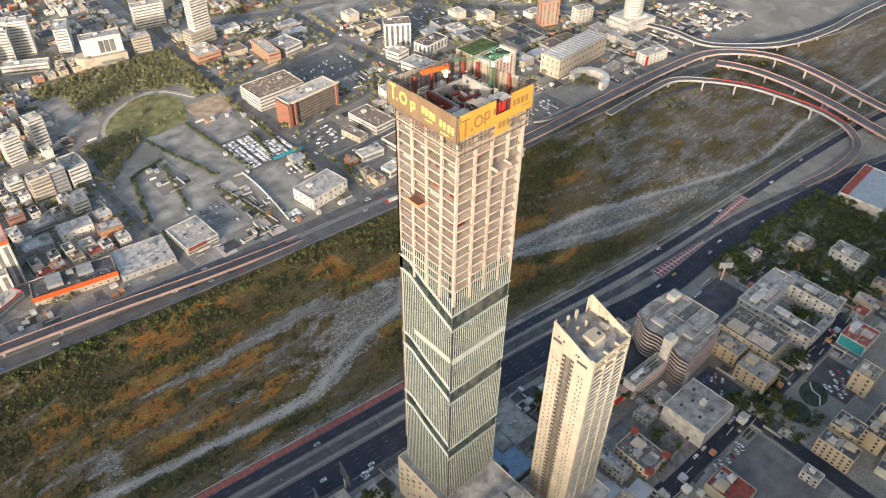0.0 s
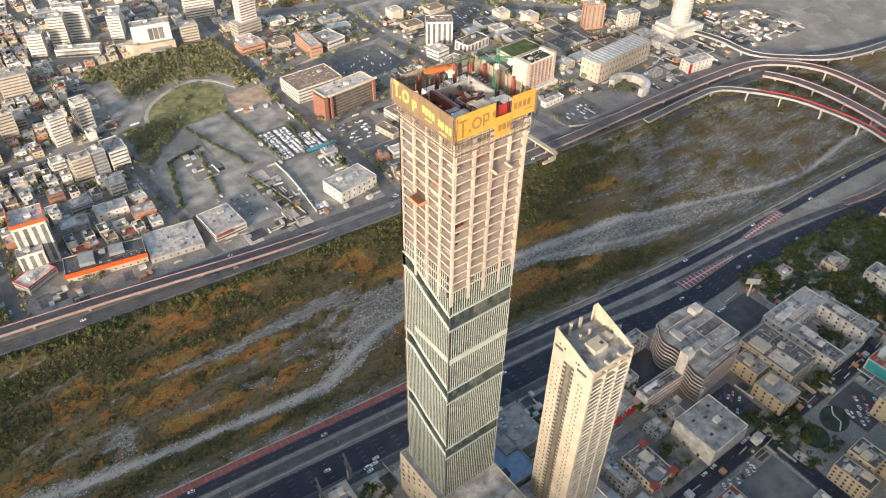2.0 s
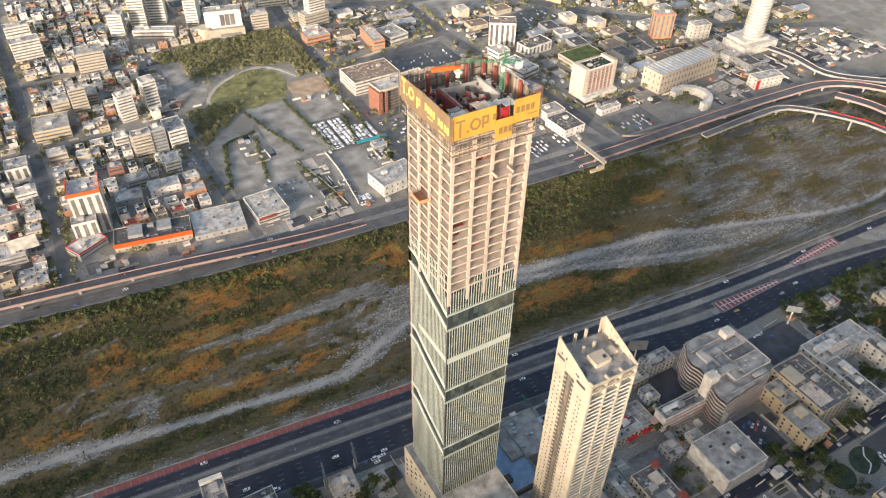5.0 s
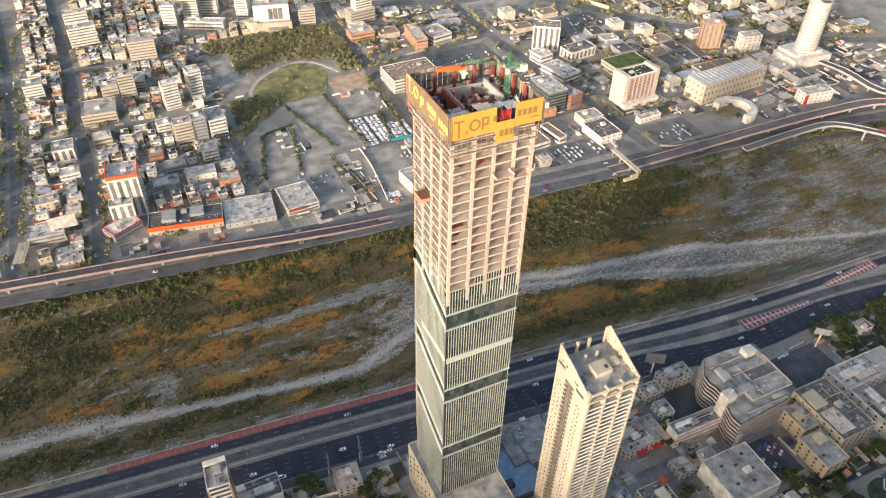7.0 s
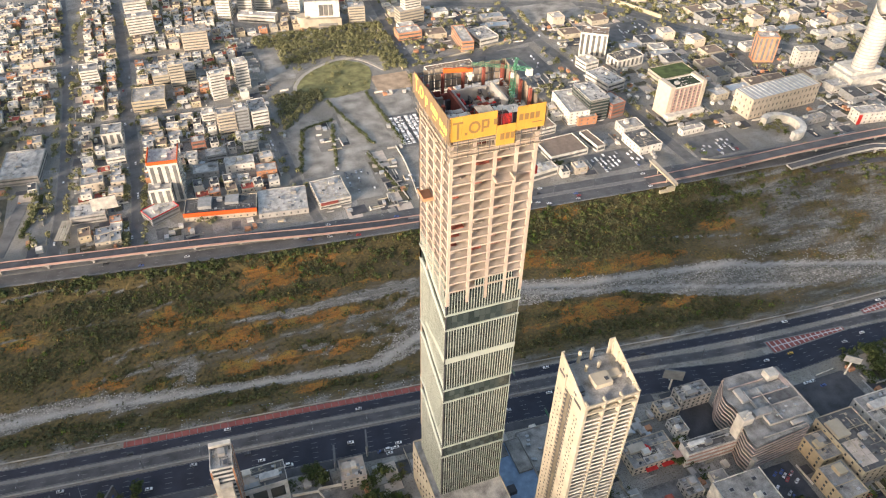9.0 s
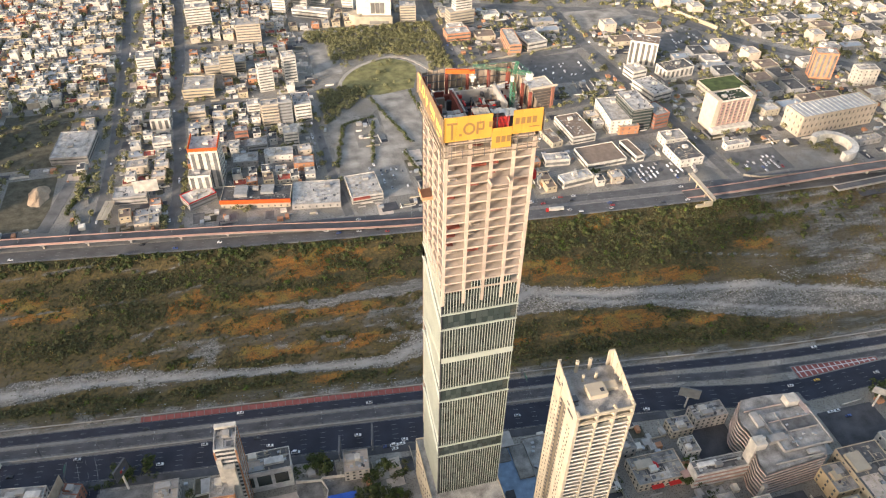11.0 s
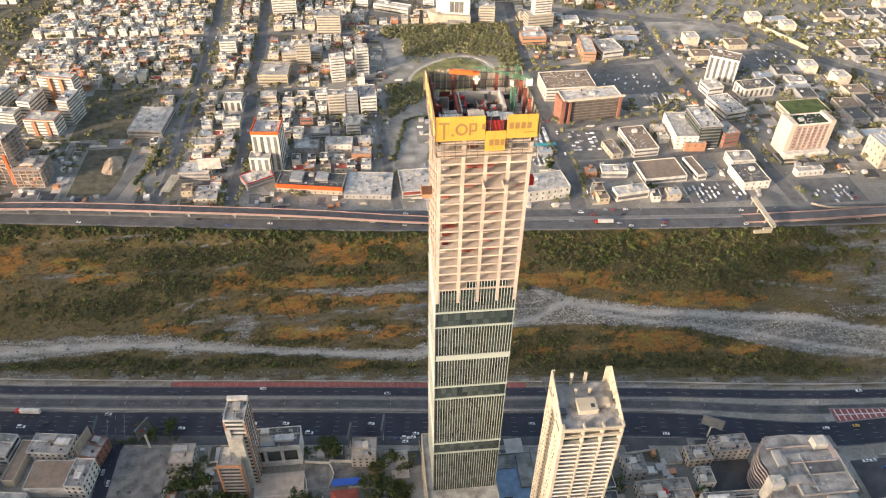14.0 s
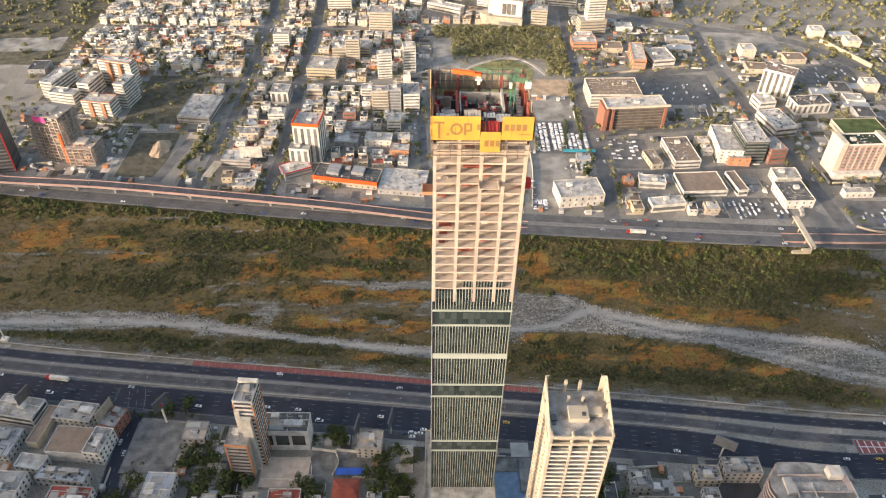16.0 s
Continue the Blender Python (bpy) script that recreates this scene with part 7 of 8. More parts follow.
block("gable_house", -64, 211, 12, 20, 12, -8, "white", "roof", 3, "grid", "tall white house with square windows", clutter=2, faces="se", gap=4)
block("white_house", -103, 198, 18, 10, 8, -8, "white", "roof", 2, "grid", "white flat-roofed annex", clutter=0)
block("white_house", -112, 178, 24, 20, 12, -3, "white", "roof", 3, "grid", "white three-storey house", clutter=5, faces="se")
block("ribbed_shed", -79, 188, 32, 9, 9, -6, "concrete", "metal_roof", 2, "grid", "grey shed with a ribbed roof", clutter=10)
block("red_deck_house", -70, 174, 26, 12, 8, -3, "white", "roof_red", 2, "grid", "white house with a red roof deck", clutter=4)
block("brick_corner", -61, 231, 12, 16, 10, -16, "brick", "roof", 3, "grid", "brick corner house with a hoarding on its roof", clutter=2)
part("hoarding", boxes((-6, -5.6, -8, 8, 10, 20)), "ply", bpy.data.objects["brick_corner"], "weathered roof hoarding")
block("white_house", -129, 240, 30, 17, 9, -10, "white", "roof", 2, "band", "white shop row with a curved canopy", clutter=3)
block("white_house", -132, 214, 26, 22, 7, -6, "grey", "metal_roof", 2, "grid", "grey shed row", clutter=4)
block("white_house", -108, 228, 8, 30, 6, -8, "cream", "roof_brown", 1, "none", "long narrow tan roof", clutter=0)
lot("parking_lot", -31, 214, 34, 40, "lot", "concrete car park with shallow kerbs", -2)
block("shell_house", -4, 222, 15, 14, 8, -2, "concrete", "slab", 2, "grid", "half-built concrete shell with a roof mast", clutter=3)
block("white_hall", -17, 178, 18, 24, 8, -2, "white", "metal_roof", 2, "grid", "white hall with a pale sheet roof", clutter=2)
block("small_ruin", 113, 214, 16, 15, 10, -4, "concrete", "slab", 3, "grid", "weathered concrete house by the road", clutter=6)
sloped("red_house", 100, 180, 16, 14, 6, 0, "cream", "roof_red", "cream house with a hipped red roof")
block("white_house", 62, 176, 20, 8, 6, 0, "white", "roof_red", 1, "grid", "low white house with a red deck", clutter=1)
block("white_house", 118, 172, 9, 12, 6, 0, "white", "roof", 1, "grid", "small white house", clutter=1)
lot("yard", 60, 196, 34, 22, "slab", "grey paved yard with a curved wall", 0)
lot("yard", 82, 203, 16, 18, "lot", "round walled yard", 0)
lot("yard", 103, 201, 22, 16, "lot", "walled yard", 0)
part("tarpaulin", boxes((-9, 9, -2.5, 2.5, 3.4, 3.6)), "blue", tagged(empty("shed", 101, 194.5), "open shed roofed with a blue tarpaulin", "shed"))
part("post", boxes((-9, -8.8, -2.5, -2.3, 0, 3.4), (8.8, 9, -2.5, -2.3, 0, 3.4)), "steel", bpy.data.objects["shed"])
strip("yard_wall", [(74, 213), (90, 210.5), (91, 212), (116, 209)], 0.5, 0, 2.6, "white", "white yard wall", "wall")
strip("yard_wall", [(90, 210), (93, 202), (90, 193)], 0.4, 0, 2.6, "white", "curved white yard wall", "wall")
strip("yard_wall", [(44, 190), (62, 190), (71, 188), (76, 194), (74, 204)], 0.4, 0, 1.6, "white", "white yard wall", "wall")

# right of the slim tower
def curved_garage():
    """The parking block with a wavy side of stacked ledges."""
    root = tagged(empty("parking_garage", 380, 160), "parking garage with a wavy side of stacked pinkish concrete ledges", "parking garage")
    claim(382, 160, 58, 56)
    knots = [(27, -13), (23, -15), (19, -19), (14, -22), (9, -22.5), (4, -21), (-1, -21), (-5, -23), (-12, -25.5), (-20, -28), (-27, -27)][::-1]
    wave = [(line(knots, 27 - 54 * k / 30), 27 - 54 * k / 30) for k in range(31)]
    outline = wave + [(18, -24), (31, 12), (30, 24), (4, 27)]
    n = len(outline)

    def storey(name, shrink, z0, z1, material, label=""):
        bm = bmesh.new()
        lower, upper = ([bm.verts.new((x - (x - 2) * shrink / 28, y - y * shrink / 26, z)) for x, y in outline] for z in (z0, z1))
        for j in range(n):
            bm.faces.new((lower[j], lower[(j + 1) % n], upper[(j + 1) % n], upper[j]))
        bm.faces.new(upper)
        bm.faces.new(lower[::-1])
        bmesh.ops.recalc_face_normals(bm, faces=bm.faces)
        part(name, bm, material, root, label)

    def ledge(z0, z1):
        bm = bmesh.new()
        loops = [[bm.verts.new((x - (x - 2) * g / 28, y - y * g / 26, z)) for x, y in outline] for g, z in ((0, z0), (0, z1), (0.5, z1), (0.5, z0))]
        for i in range(4):
            p, q = loops[i], loops[(i + 1) % 4]
            for j in range(n):
                bm.faces.new((p[j], p[(j + 1) % n], q[(j + 1) % n], q[j]))
        part("ledge", bm, "ledge", root, "pinkish concrete ledge")

    for k in range(8):
        z = 1.0 + 3.35 * k
        storey("deck", 0.02, z, z + 0.25, "grey")
        ledge(z + 0.2, z + 1.25)
        # near-black fill painted in for the shade inside the open decks
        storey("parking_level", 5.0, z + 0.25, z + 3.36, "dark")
    storey("roof", 0.5, 27.8, 28.2, "roof_worn", "stained grey top deck")
    part("upper_deck", boxes((-8, 26, -16, 12, 28.2, 29.6)), "roof_worn", root, "raised stained roof deck")
    for dims in ((-8, 26, -16.4, -16, 28.2, 30.4), (-8.4, -8, -16, 12, 28.2, 30.4), (26, 26.4, -16, 12, 28.2, 30.4), (-18, 16, -22.6, -22.2, 28.2, 29.2)):
        part("parapet", boxes(dims), "concrete", root)
    part("stair_tower", boxes((-26, -18, -11, -4, 0, 34)), "white", root, "white stair tower")
    for k in range(4):
        part("water_tank", boxes((-25 + 1.9 * k, -23.6 + 1.9 * k, -9.5 + 0.6 * k, -8.1 + 0.6 * k, 34, 35.2)), "white", root)
    part("plant_house", boxes((-14, -2, -9, -4, 28.2, 31.6)), "concrete", root)
    part("lift_house", boxes((14, 22, 14, 21, 28.2, 33.5)), "white", root)
    for dims, m in (((-6, 24, -4, -3.6, 29.6, 30.6), "concrete"), ((-6, 24, 5, 5.3, 29.6, 30.4), "ledge"), ((2, 2.4, -15, 11, 29.6, 30.5), "concrete"), ((-16, 12, 17, 17.4, 28.2, 29.4), "ledge"), ((-14, -9, 4, 15, 28.2, 30.2), "concrete"), ((6, 14, -21, -18, 28.2, 29.8), "concrete")):
        part("deck_wall", boxes(dims), m, root)
    part("deck_patch", boxes((3, 25, -3, 4.6, 29.6, 29.66)), "roof_dark", root, "dark worn deck strip")
    part("stair_ramp", boxes((22.5, 26, 6, 22, 28.2, 29.8)), "ledge", root)
    part("post", boxes((-27.5, -24.5, -30, -27.6, 0, 18)), "concrete", root)
    rnd = random.Random(4)
    for k in range(12):
        part_mesh("roof_unit", cube("metal_roof", 1.4, 1.0, 0.9), None, root, at=(rnd.uniform(-4, 24), rnd.uniform(-14, 10), 29.6))


curved_garage()
striped = block("striped_block", 337, 154, 37, 10, 14, -1, "white", "roof", 3, "none", "white block with pink window bands", clutter=3)
for k in range(3):
    part("window_band", boxes((-18, 18, -5.12, -4.9, 2.2 + 4.4 * k, 3.9 + 4.4 * k)), "rail", striped, "pink window band")
block("white_cube", 337, 111, 35, 32, 15, 0, "white", "roof", 4, "none", "large white box with roof lights", clutter=0)
for u, v in ((-8, -6), (3, -8), (0, 5), (-9, 8), (9, 10), (8, -1)):
    kerb = part_mesh("roof_light", cube("grey", 3.4, 2.8, 0.5), None, bpy.data.objects["white_cube"], at=(u, v, 15.1))
    part_mesh("pane", cube("dark", 2.6, 2.0, 0.2), None, kerb, at=(0, 0, 0.5))
part("lift_house", boxes((1.5, 6, -3, 1, 15.1, 18)), "white", bpy.data.objects["white_cube"])
for k in range(4):
    part("ledge", boxes((-17.2, 17.2, -16.8, -16.05, 2.5 + 3.2 * k, 3.6 + 3.2 * k)), "concrete", bpy.data.objects["white_cube"])
block("square_window_block", 430, 123, 30, 44, 15, 0, "cream", "roof_dark", 4, "grid", "cream block with square windows and a dark roof", clutter=5, gap=3.4)
block("cream_house", 401, 103, 19, 24, 12, 0, "yellow", "roof", 3, "grid", "warm cream house with a flat roof", clutter=3)
block("cream_house", 407, 128, 16, 20, 12, 0, "yellow", "roof", 3, "grid", "cream wing behind the flat-roofed house", clutter=2)
block("clinic", 482, 141, 56, 20, 12, 0, "white", "roof", 3, "grid", "white clinic wing round a courtyard", clutter=18)
block("clinic", 462, 111, 14, 40, 12, 0, "white", "roof", 3, "grid", "white clinic wing with roof plant", clutter=8)
block("clinic", 508, 112, 15, 38, 12, 0, "white", "roof", 3, "grid", "white clinic wing along the street", clutter=6)
block("clinic", 484, 94, 30, 6, 6, 0, "white", "roof", 2, "grid", "low white clinic front", clutter=2)
block("villa", 565, 155, 20, 14, 9, 0, "cream", "roof", 2, "grid", "pale villa among trees", clutter=4)
block("villa", 582, 120, 18, 26, 9, 0, "white", "roof", 2, "grid", "white villa among trees", clutter=5)
block("villa", 523, 176, 12, 10, 5, 0, "white", "roof_red", 1, "grid", "small white house with a red roof", clutter=1)
block("hangar", 695, 150, 66, 40, 9, 4, "white", "metal_roof", 1, "none", "pale hangar with a red stripe", clutter=0)
part("stripe", boxes((-33, 33, 12, 20.2, 9.1, 9.6)), "roof_red", bpy.data.objects["hangar"], "red roof stripe")
block("painted_shop", 493, 70, 24, 20, 10, 0, "white", "roof_red", 2, "grid", "shop with a painted blue and green wall", clutter=3)
part("mural", boxes((-12.3, -12.05, -9, 9, 1, 9.5)), "teal", bpy.data.objects["painted_shop"], "teal and blue mural wall")
block("yellow_school", 380, 33, 12, 24, 14, 0, "yellow", "roof_dark", 4, "grid", "yellow school wing with columns", clutter=3)
block("yellow_school", 398, 36, 16, 18, 16, 0, "yellow", "roof_dark", 4, "grid", "yellow school wing with a green roof", clutter=3)
block("yellow_school", 418, 22, 30, 16, 15, 0, "yellow", "roof_dark", 4, "grid", "long yellow school building", clutter=4)
block("yellow_school", 452, 48, 16, 14, 18, 0, "yellow", "roof", 4, "grid", "yellow corner building", clutter=3)
block("white_shed", 353, 35, 8, 12, 7, 0, "white", "roof", 2, "grid", "small white shed", clutter=1)
block("red_dome_hall", 304, 64, 20, 24, 8, 0, "cream", "roof_red", 1, "none", "hall with a dark red roof", clutter=2)
block("dark_roof_house", 283, 117, 20, 27, 8, 0, "beige", "roof_dark", 2, "grid", "beige house with a dark roof and orange corners", clutter=3)
for px, py in ((-9, -13), (9, -13), (9, 12)):
    part("corner_turret", boxes((px - 2.4, px + 2.4, py - 2.4, py + 2.4, 8, 10.5)), "roof_red", bpy.data.objects["dark_roof_house"], "red corner turret roof")
block("low_house", 263, 124, 10, 24, 7, 0, "concrete", "roof", 2, "grid", "low grey house", clutter=5)
block("red_court", 300, 165, 34, 20, 7, 0, "beige", "roof", 2, "grid", "flat-roofed restaurant with a round red skylight", clutter=6)
for u in (-8, 4):
    part("awning", boxes((u, u + 8, -12.6, -10.05, 3.4, 4.4)), "red", bpy.data.objects["red_court"], "red canvas awning")
part("porch", boxes((13, 17.6, -12, -7, 0, 8.6)), "rail", bpy.data.objects["red_court"], "pink corner porch")
bm = bmesh.new()
bmesh.ops.create_cone(bm, cap_ends=True, segments=24, radius1=4.0, radius2=3.0, depth=1.0, matrix=Matrix.Translation((-2, 1, 7.9)))
part("skylight", bm, "red", bpy.data.objects["red_court"], "round red skylight")
block("house_row", 286, 187, 14, 14, 9, 0, "concrete", "roof", 2, "grid", "grey house by the road", clutter=5)
block("house_row", 353, 195, 24, 12, 11, 0, "concrete", "roof", 3, "grid", "grey house with a cluttered roof", clutter=7)
block("house_row", 331, 192, 16, 11, 7, 0, "beige", "roof", 2, "grid", "small beige house", clutter=4)
block("house_row", 330, 176, 10, 12, 6, 0, "white", "roof", 2, "grid", "small white house", clutter=3)
block("house_row", 312, 134, 12, 12, 6, 0, "concrete", "roof", 2, "grid", "small grey house", clutter=4)
lot("yard", 300, 124, 34, 40, "lot", "pale earth yard with walls", 0)
lot("dirt_verge", 326, 98.5, 92, 7, "lot", "dusty verge beside the street", -1)
lot("yard", 350, 186, 30, 40, "asphalt_old", "dark walled yard behind the garage", 0)
lot("yard", 372, 116, 30, 30, "asphalt_old", "asphalt yard with parked cars", 0)
lot("yard", 455, 167, 44, 28, "asphalt_old", "asphalt yard beside the road", 0)
lot("school_car_park", 446, 62, 34, 30, "asphalt_old", "asphalt car park", 0)
for gx, gw in ((397, 10), (421, 12)):
    bm = bmesh.new()
    bmesh.ops.create_circle(bm, cap_ends=True, segments=28, radius=1, matrix=Matrix.Translation((gx, 67, 0.3)) @ Matrix.Rotation(radians(14), 4, "Z") @ Matrix.Diagonal((gw, 9.5, 1, 1)))
    bmesh.ops.solidify(bm, geom=bm.faces[:], thickness=0.5)
    tagged(part("garden", bm, "garden"), "dark green oval garden with a white kerb path", "garden", kind="structure")
claim(409, 67, 50, 24)
lot("forecourt", 330, 48, 60, 54, "street", "wide grey forecourt", 0)
strip("garden_path", [(414, 59), (422, 63), (423, 69), (429, 74)], 0.9, 0, 0.36, "bar_white", "white curved garden path", "path")
strip("lot_wall", [(434, 78), (474, 78)], 0.5, 0, 2.2, "concrete", "street wall", "wall")
strip("lot_wall", [(318, 141), (324, 122), (324, 104)], 0.4, 0, 2.2, "cream", "yard wall", "wall")
random.seed(21)
for cx, cy, sx, sy, n in ((5, 205, 14, 16, 14), (88, 222, 9, 5, 8), (128, 190, 16, 22, 26), (20, 184, 18, 10, 10), (75, 182, 10, 6, 6), (540, 160, 30, 26, 12), (560, 128, 40, 26, 14), (608, 140, 24, 26, 8), (388, 74, 12, 14, 12), (500, 176, 16, 12, 12), (250, 160, 8, 16, 9), (268, 176, 10, 8, 7), (300, 108, 14, 12, 6), (484, 108, 12, 9, 9), (376, 98, 10, 6, 4), (-40, 178, 8, 12, 4), (430, 90, 20, 3, 5), (322, 160, 8, 10, 6), (655, 478, 14, 12, 14), (-30, 245, 14, 2, 5), (640, 130, 30, 40, 26)):
    for _ in range(n):
        tree(cx + random.uniform(-sx, sx), cy + random.uniform(-sy, sy))
for x, y in ((48, 512), (56, 508), (62, 510), (-16, 520), (-14, 512), (-14, 528), (330, 480), (334, 500), (300, 478), (316, 520), (352, 520), (338, 620), (356, 600), (350, 640), (440, 610), (452, 620), (480, 640), (318, 560), (312, 545), (240, 500), (226, 500), (-96, 540), (-94, 560), (-96, 580), (-94, 600), (-98, 615), (-90, 525), (62, 600), (76, 602), (90, 604), (515, 540), (545, 470), (552, 460)):
    tree(x, y, random.choice((0, 2, 4)))
fill(316, 362, 128, 152, 0.9, [3, 4, 8, 0])
fill(262, 300, 158, 200, 0.8, [4, 8, 0, 3])
fill(330, 352, 168, 204, 0.7, [4, 3, 8])
fill(228, 262, 80, 118, 0.8, [4, 8, 0, 6])
rows, rnd = [], random.Random(8)
for _ in range(1500):
    x, y = rnd.uniform(490, 660), rnd.uniform(92, 196)
    if y < 196 - (x - 490) * 0.05 and is_free(x, y, 4, 4) and (x > 530 or y > 165):
        r = rnd.uniform(1.6, 3.6)
        rows.append((x, y, rnd.uniform(1.2, 3.2), r, r))
for cx, cy, sx, sy, k in ((398, 90, 22, 5, 50), (376, 70, 6, 18, 40), (392, 55, 14, 4, 24), (330, 150, 4, 20, 26), (268, 160, 8, 18, 26), (322, 116, 3, 22, 22), (352, 198, 14, 6, 22), (500, 158, 14, 8, 24), (486, 112, 10, 12, 30), (300, 106, 18, 3, 16), (128, 178, 14, 16, 40), (0, 200, 14, 14, 40), (20, 182, 20, 8, 36), (84, 220, 10, 5, 20), (72, 176, 14, 6, 26), (-30, 240, 22, 2, 20), (-40, 186, 8, 16, 20)):
    for _ in range(k):
        r = rnd.uniform(0.9, 2.4)
        rows.append((cx + rnd.uniform(-sx, sx), cy + rnd.uniform(-sy, sy), rnd.uniform(0.3, 1.6), r, r))
tagged(part_mesh("garden_trees", leaf_mesh("garden_trees", rows, 40, 0.5, "leaf"), None), "dense dark green garden trees and bushes", "vegetation", kind="stuff")
fill(140, 260, 20, 82, 0.8)
fill(390, 470, -30, 12, 0.5)
fill(-200, -140, 150, 250, 0.8)
fill(-130, -62, 90, 165, 0.8)
fill(-42, 140, 90, 165, 0.7)
fill(520, 640, 20, 85, 0.6)

# ---- vehicles ----
CARS = []


def car_kind(material, label, length=4.4, width=1.8, height=1.45):
    hl, hw = length / 2, width / 2

    def prism(prof, name, m):
        bm = bmesh.new()
        a = [bm.verts.new((x, -y, z)) for x, y, z in prof]
        b = [bm.verts.new((x, y, z)) for x, y, z in prof]
        bm.faces.new(a)
        bm.faces.new(b[::-1])
        for i in range(len(prof)):
            j = (i + 1) % len(prof)
            bm.faces.new((a[j], a[i], b[i], b[j]))
        bmesh.ops.recalc_face_normals(bm, faces=bm.faces)
        return (name, mesh_of(name, bm, m), (0, 0, 0))

    parts = [prism([(-hl, hw, 0.3), (-hl, hw, 0.75), (-hl + 0.5, hw, 0.9), (hl - 1.1, hw, 0.9), (hl - 0.1, hw, 0.72), (hl, hw, 0.3)], "body", material),
             prism([(-hl + 0.4, hw - 0.12, 0.9), (hl - 1.3, hw - 0.12, 0.9), (hl - 2.0, hw - 0.25, height), (-hl + 0.9, hw - 0.25, height)], "cabin_glass", "glass"),
             ("roof_panel", mesh_of("roof_panel", boxes((-hl + 0.95, hl - 2.05, -hw + 0.27, hw - 0.27, height, height + 0.05)), material), (0, 0, 0))]
    w = bmesh.new()
    bmesh.ops.create_cone(w, cap_ends=True, segments=10, radius1=0.32, radius2=0.32, depth=0.2, matrix=Matrix.Rotation(radians(90), 4, "X"))
    wheel = mesh_of("wheel", w, "tyre")
    parts += [("wheel", wheel, (x, y, 0.32)) for x in (-hl + 0.8, hl - 0.8) for y in (-hw + 0.1, hw - 0.1)]
    CARS.append(("car", label, "car", "cars on the roads and lots", parts))


for nm, col in (("car_white", (0.75, 0.75, 0.74)), ("car_silver", (0.42, 0.43, 0.44)), ("car_black", (0.03, 0.03, 0.035)), ("car_red", (0.42, 0.03, 0.03)), ("car_blue", (0.05, 0.10, 0.30)), ("car_yellow", (0.72, 0.42, 0.04))):
    M[nm] = mat(nm, col, 0.3, 0.05, 4, 0.0, spec=0.6)
for nm, lb in (("car_white", "white four-door saloon car"), ("car_white", "small white hatchback car"), ("car_silver", "silver four-door saloon car"), ("car_black", "black four-door saloon car"), ("car_red", "red four-door saloon car"), ("car_blue", "blue four-door saloon car"), ("car_yellow", "yellow four-door taxi car")):
    car_kind(nm, lb)
car_kind("car_white", "tall white delivery van", 5.6, 2.0, 2.3)


FAR_CARS = []
_cars = itertools.count()


def car(x, y, turn=0, k=None, z=0.1):
    k = random.choices(range(8), (5, 4, 4, 4, 2, 2, 0.3, 1.2))[0] if k is None else k
    if y > 470 and next(_cars) > 30:
        FAR_CARS.append((x, y, turn))
        return
    clone(CARS[k], pose(x, y, z, 0, 0, turn))


random.seed(33)
for x, k in ((-160, 0), (-118, 7), (-102, 3), (-62, 2), (-10, 0), (18, 2), (38, 0), (52, 3), (60, 1), (76, 7), (118, 1), (148, 0), (205, 6), (228, 2), (262, 0), (300, 3), (318, 1), (352, 2)):
    car(x, line(MAIN_C, x) + random.choice((-7.5, -3.6, 0.2, 4, 7.6)), -6 + random.uniform(-1, 1), k)
for x, k in ((-20, 3), (42, 1), (130, 2), (270, 0), (345, 3), (470, 0), (560, 1), (640, 0), (700, 2)):
    car(x, line(NEAR_TOP, x) - 7.75 + random.choice((-2, 2)), 174, k)
for x, k in ((430, 0), (452, 6), (500, 2), (520, 0), (575, 1), (640, 0), (700, 2)):
    car(x, line(MAIN_C, x) + random.choice((-4, 0, 4)), -4, k)
for k in range(26):
    x = random.uniform(-250, 640)
    car(x, line(FAR_LOW, x) + 8 + random.choice((-4, 0, 4)), -6 if x < 200 else -4)
for k in range(16):
    x = random.uniform(-250, 520)
    car(x, line(FAR_LOW, x) + 25 + random.choice((-3.5, 0, 3.5)), -6)
for a, b, c, d in ((-8, 500, -8, 900), (326, 480, 327, 900), (532, 480, 507, 850), (-72, 520, -72, 900), (140, 560, 128, 700)):
    for _ in range(9):
        t = random.random()
        car(a + (c - a) * t + random.choice((-2.5, 2.5, 5)), b + (d - b) * t, 90)
for k in range(16):
    car(random.uniform(270, 560), 90 + random.choice((-3, 3, 6.2)), 0)
for k in range(6):
    car(-52 + random.choice((-2.5, 2.5)), random.uniform(150, 250), 90)
for x, y, w, d, n, turn in ((356, 578, 30, 44, 26, 0), (462, 480, 52, 26, 42, 90), (575, 470, 46, 26, 20, 90), (196, 540, 30, 60, 16, 90), (440, 715, 80, 56, 30, 60), (630, 755, 80, 40, 26, 90), (446, 60, 26, 20, 16, 60), (372, 118, 22, 20, 10, 30), (330, 80, 30, 6, 8, 60), (448, 182, 30, 16, 3, 0), (250, 505, 8, 40, 10, 0), (140, 226, 10, 6, 5, 0), (392, 535, 60, 10, 10, 0), (300, 548, 24, 14, 18, 80), (700, 440, 90, 12, 14, 0), (600, 720, 90, 30, 18, 0)):
    for _ in range(n):
        px = x - w / 2 + round(random.random() * w / 5.2) * 5.2
        py = y - d / 2 + round(random.random() * d / 2.9) * 2.9
        car(px, py, turn + random.choice((0, 180)) + random.uniform(-3, 3))


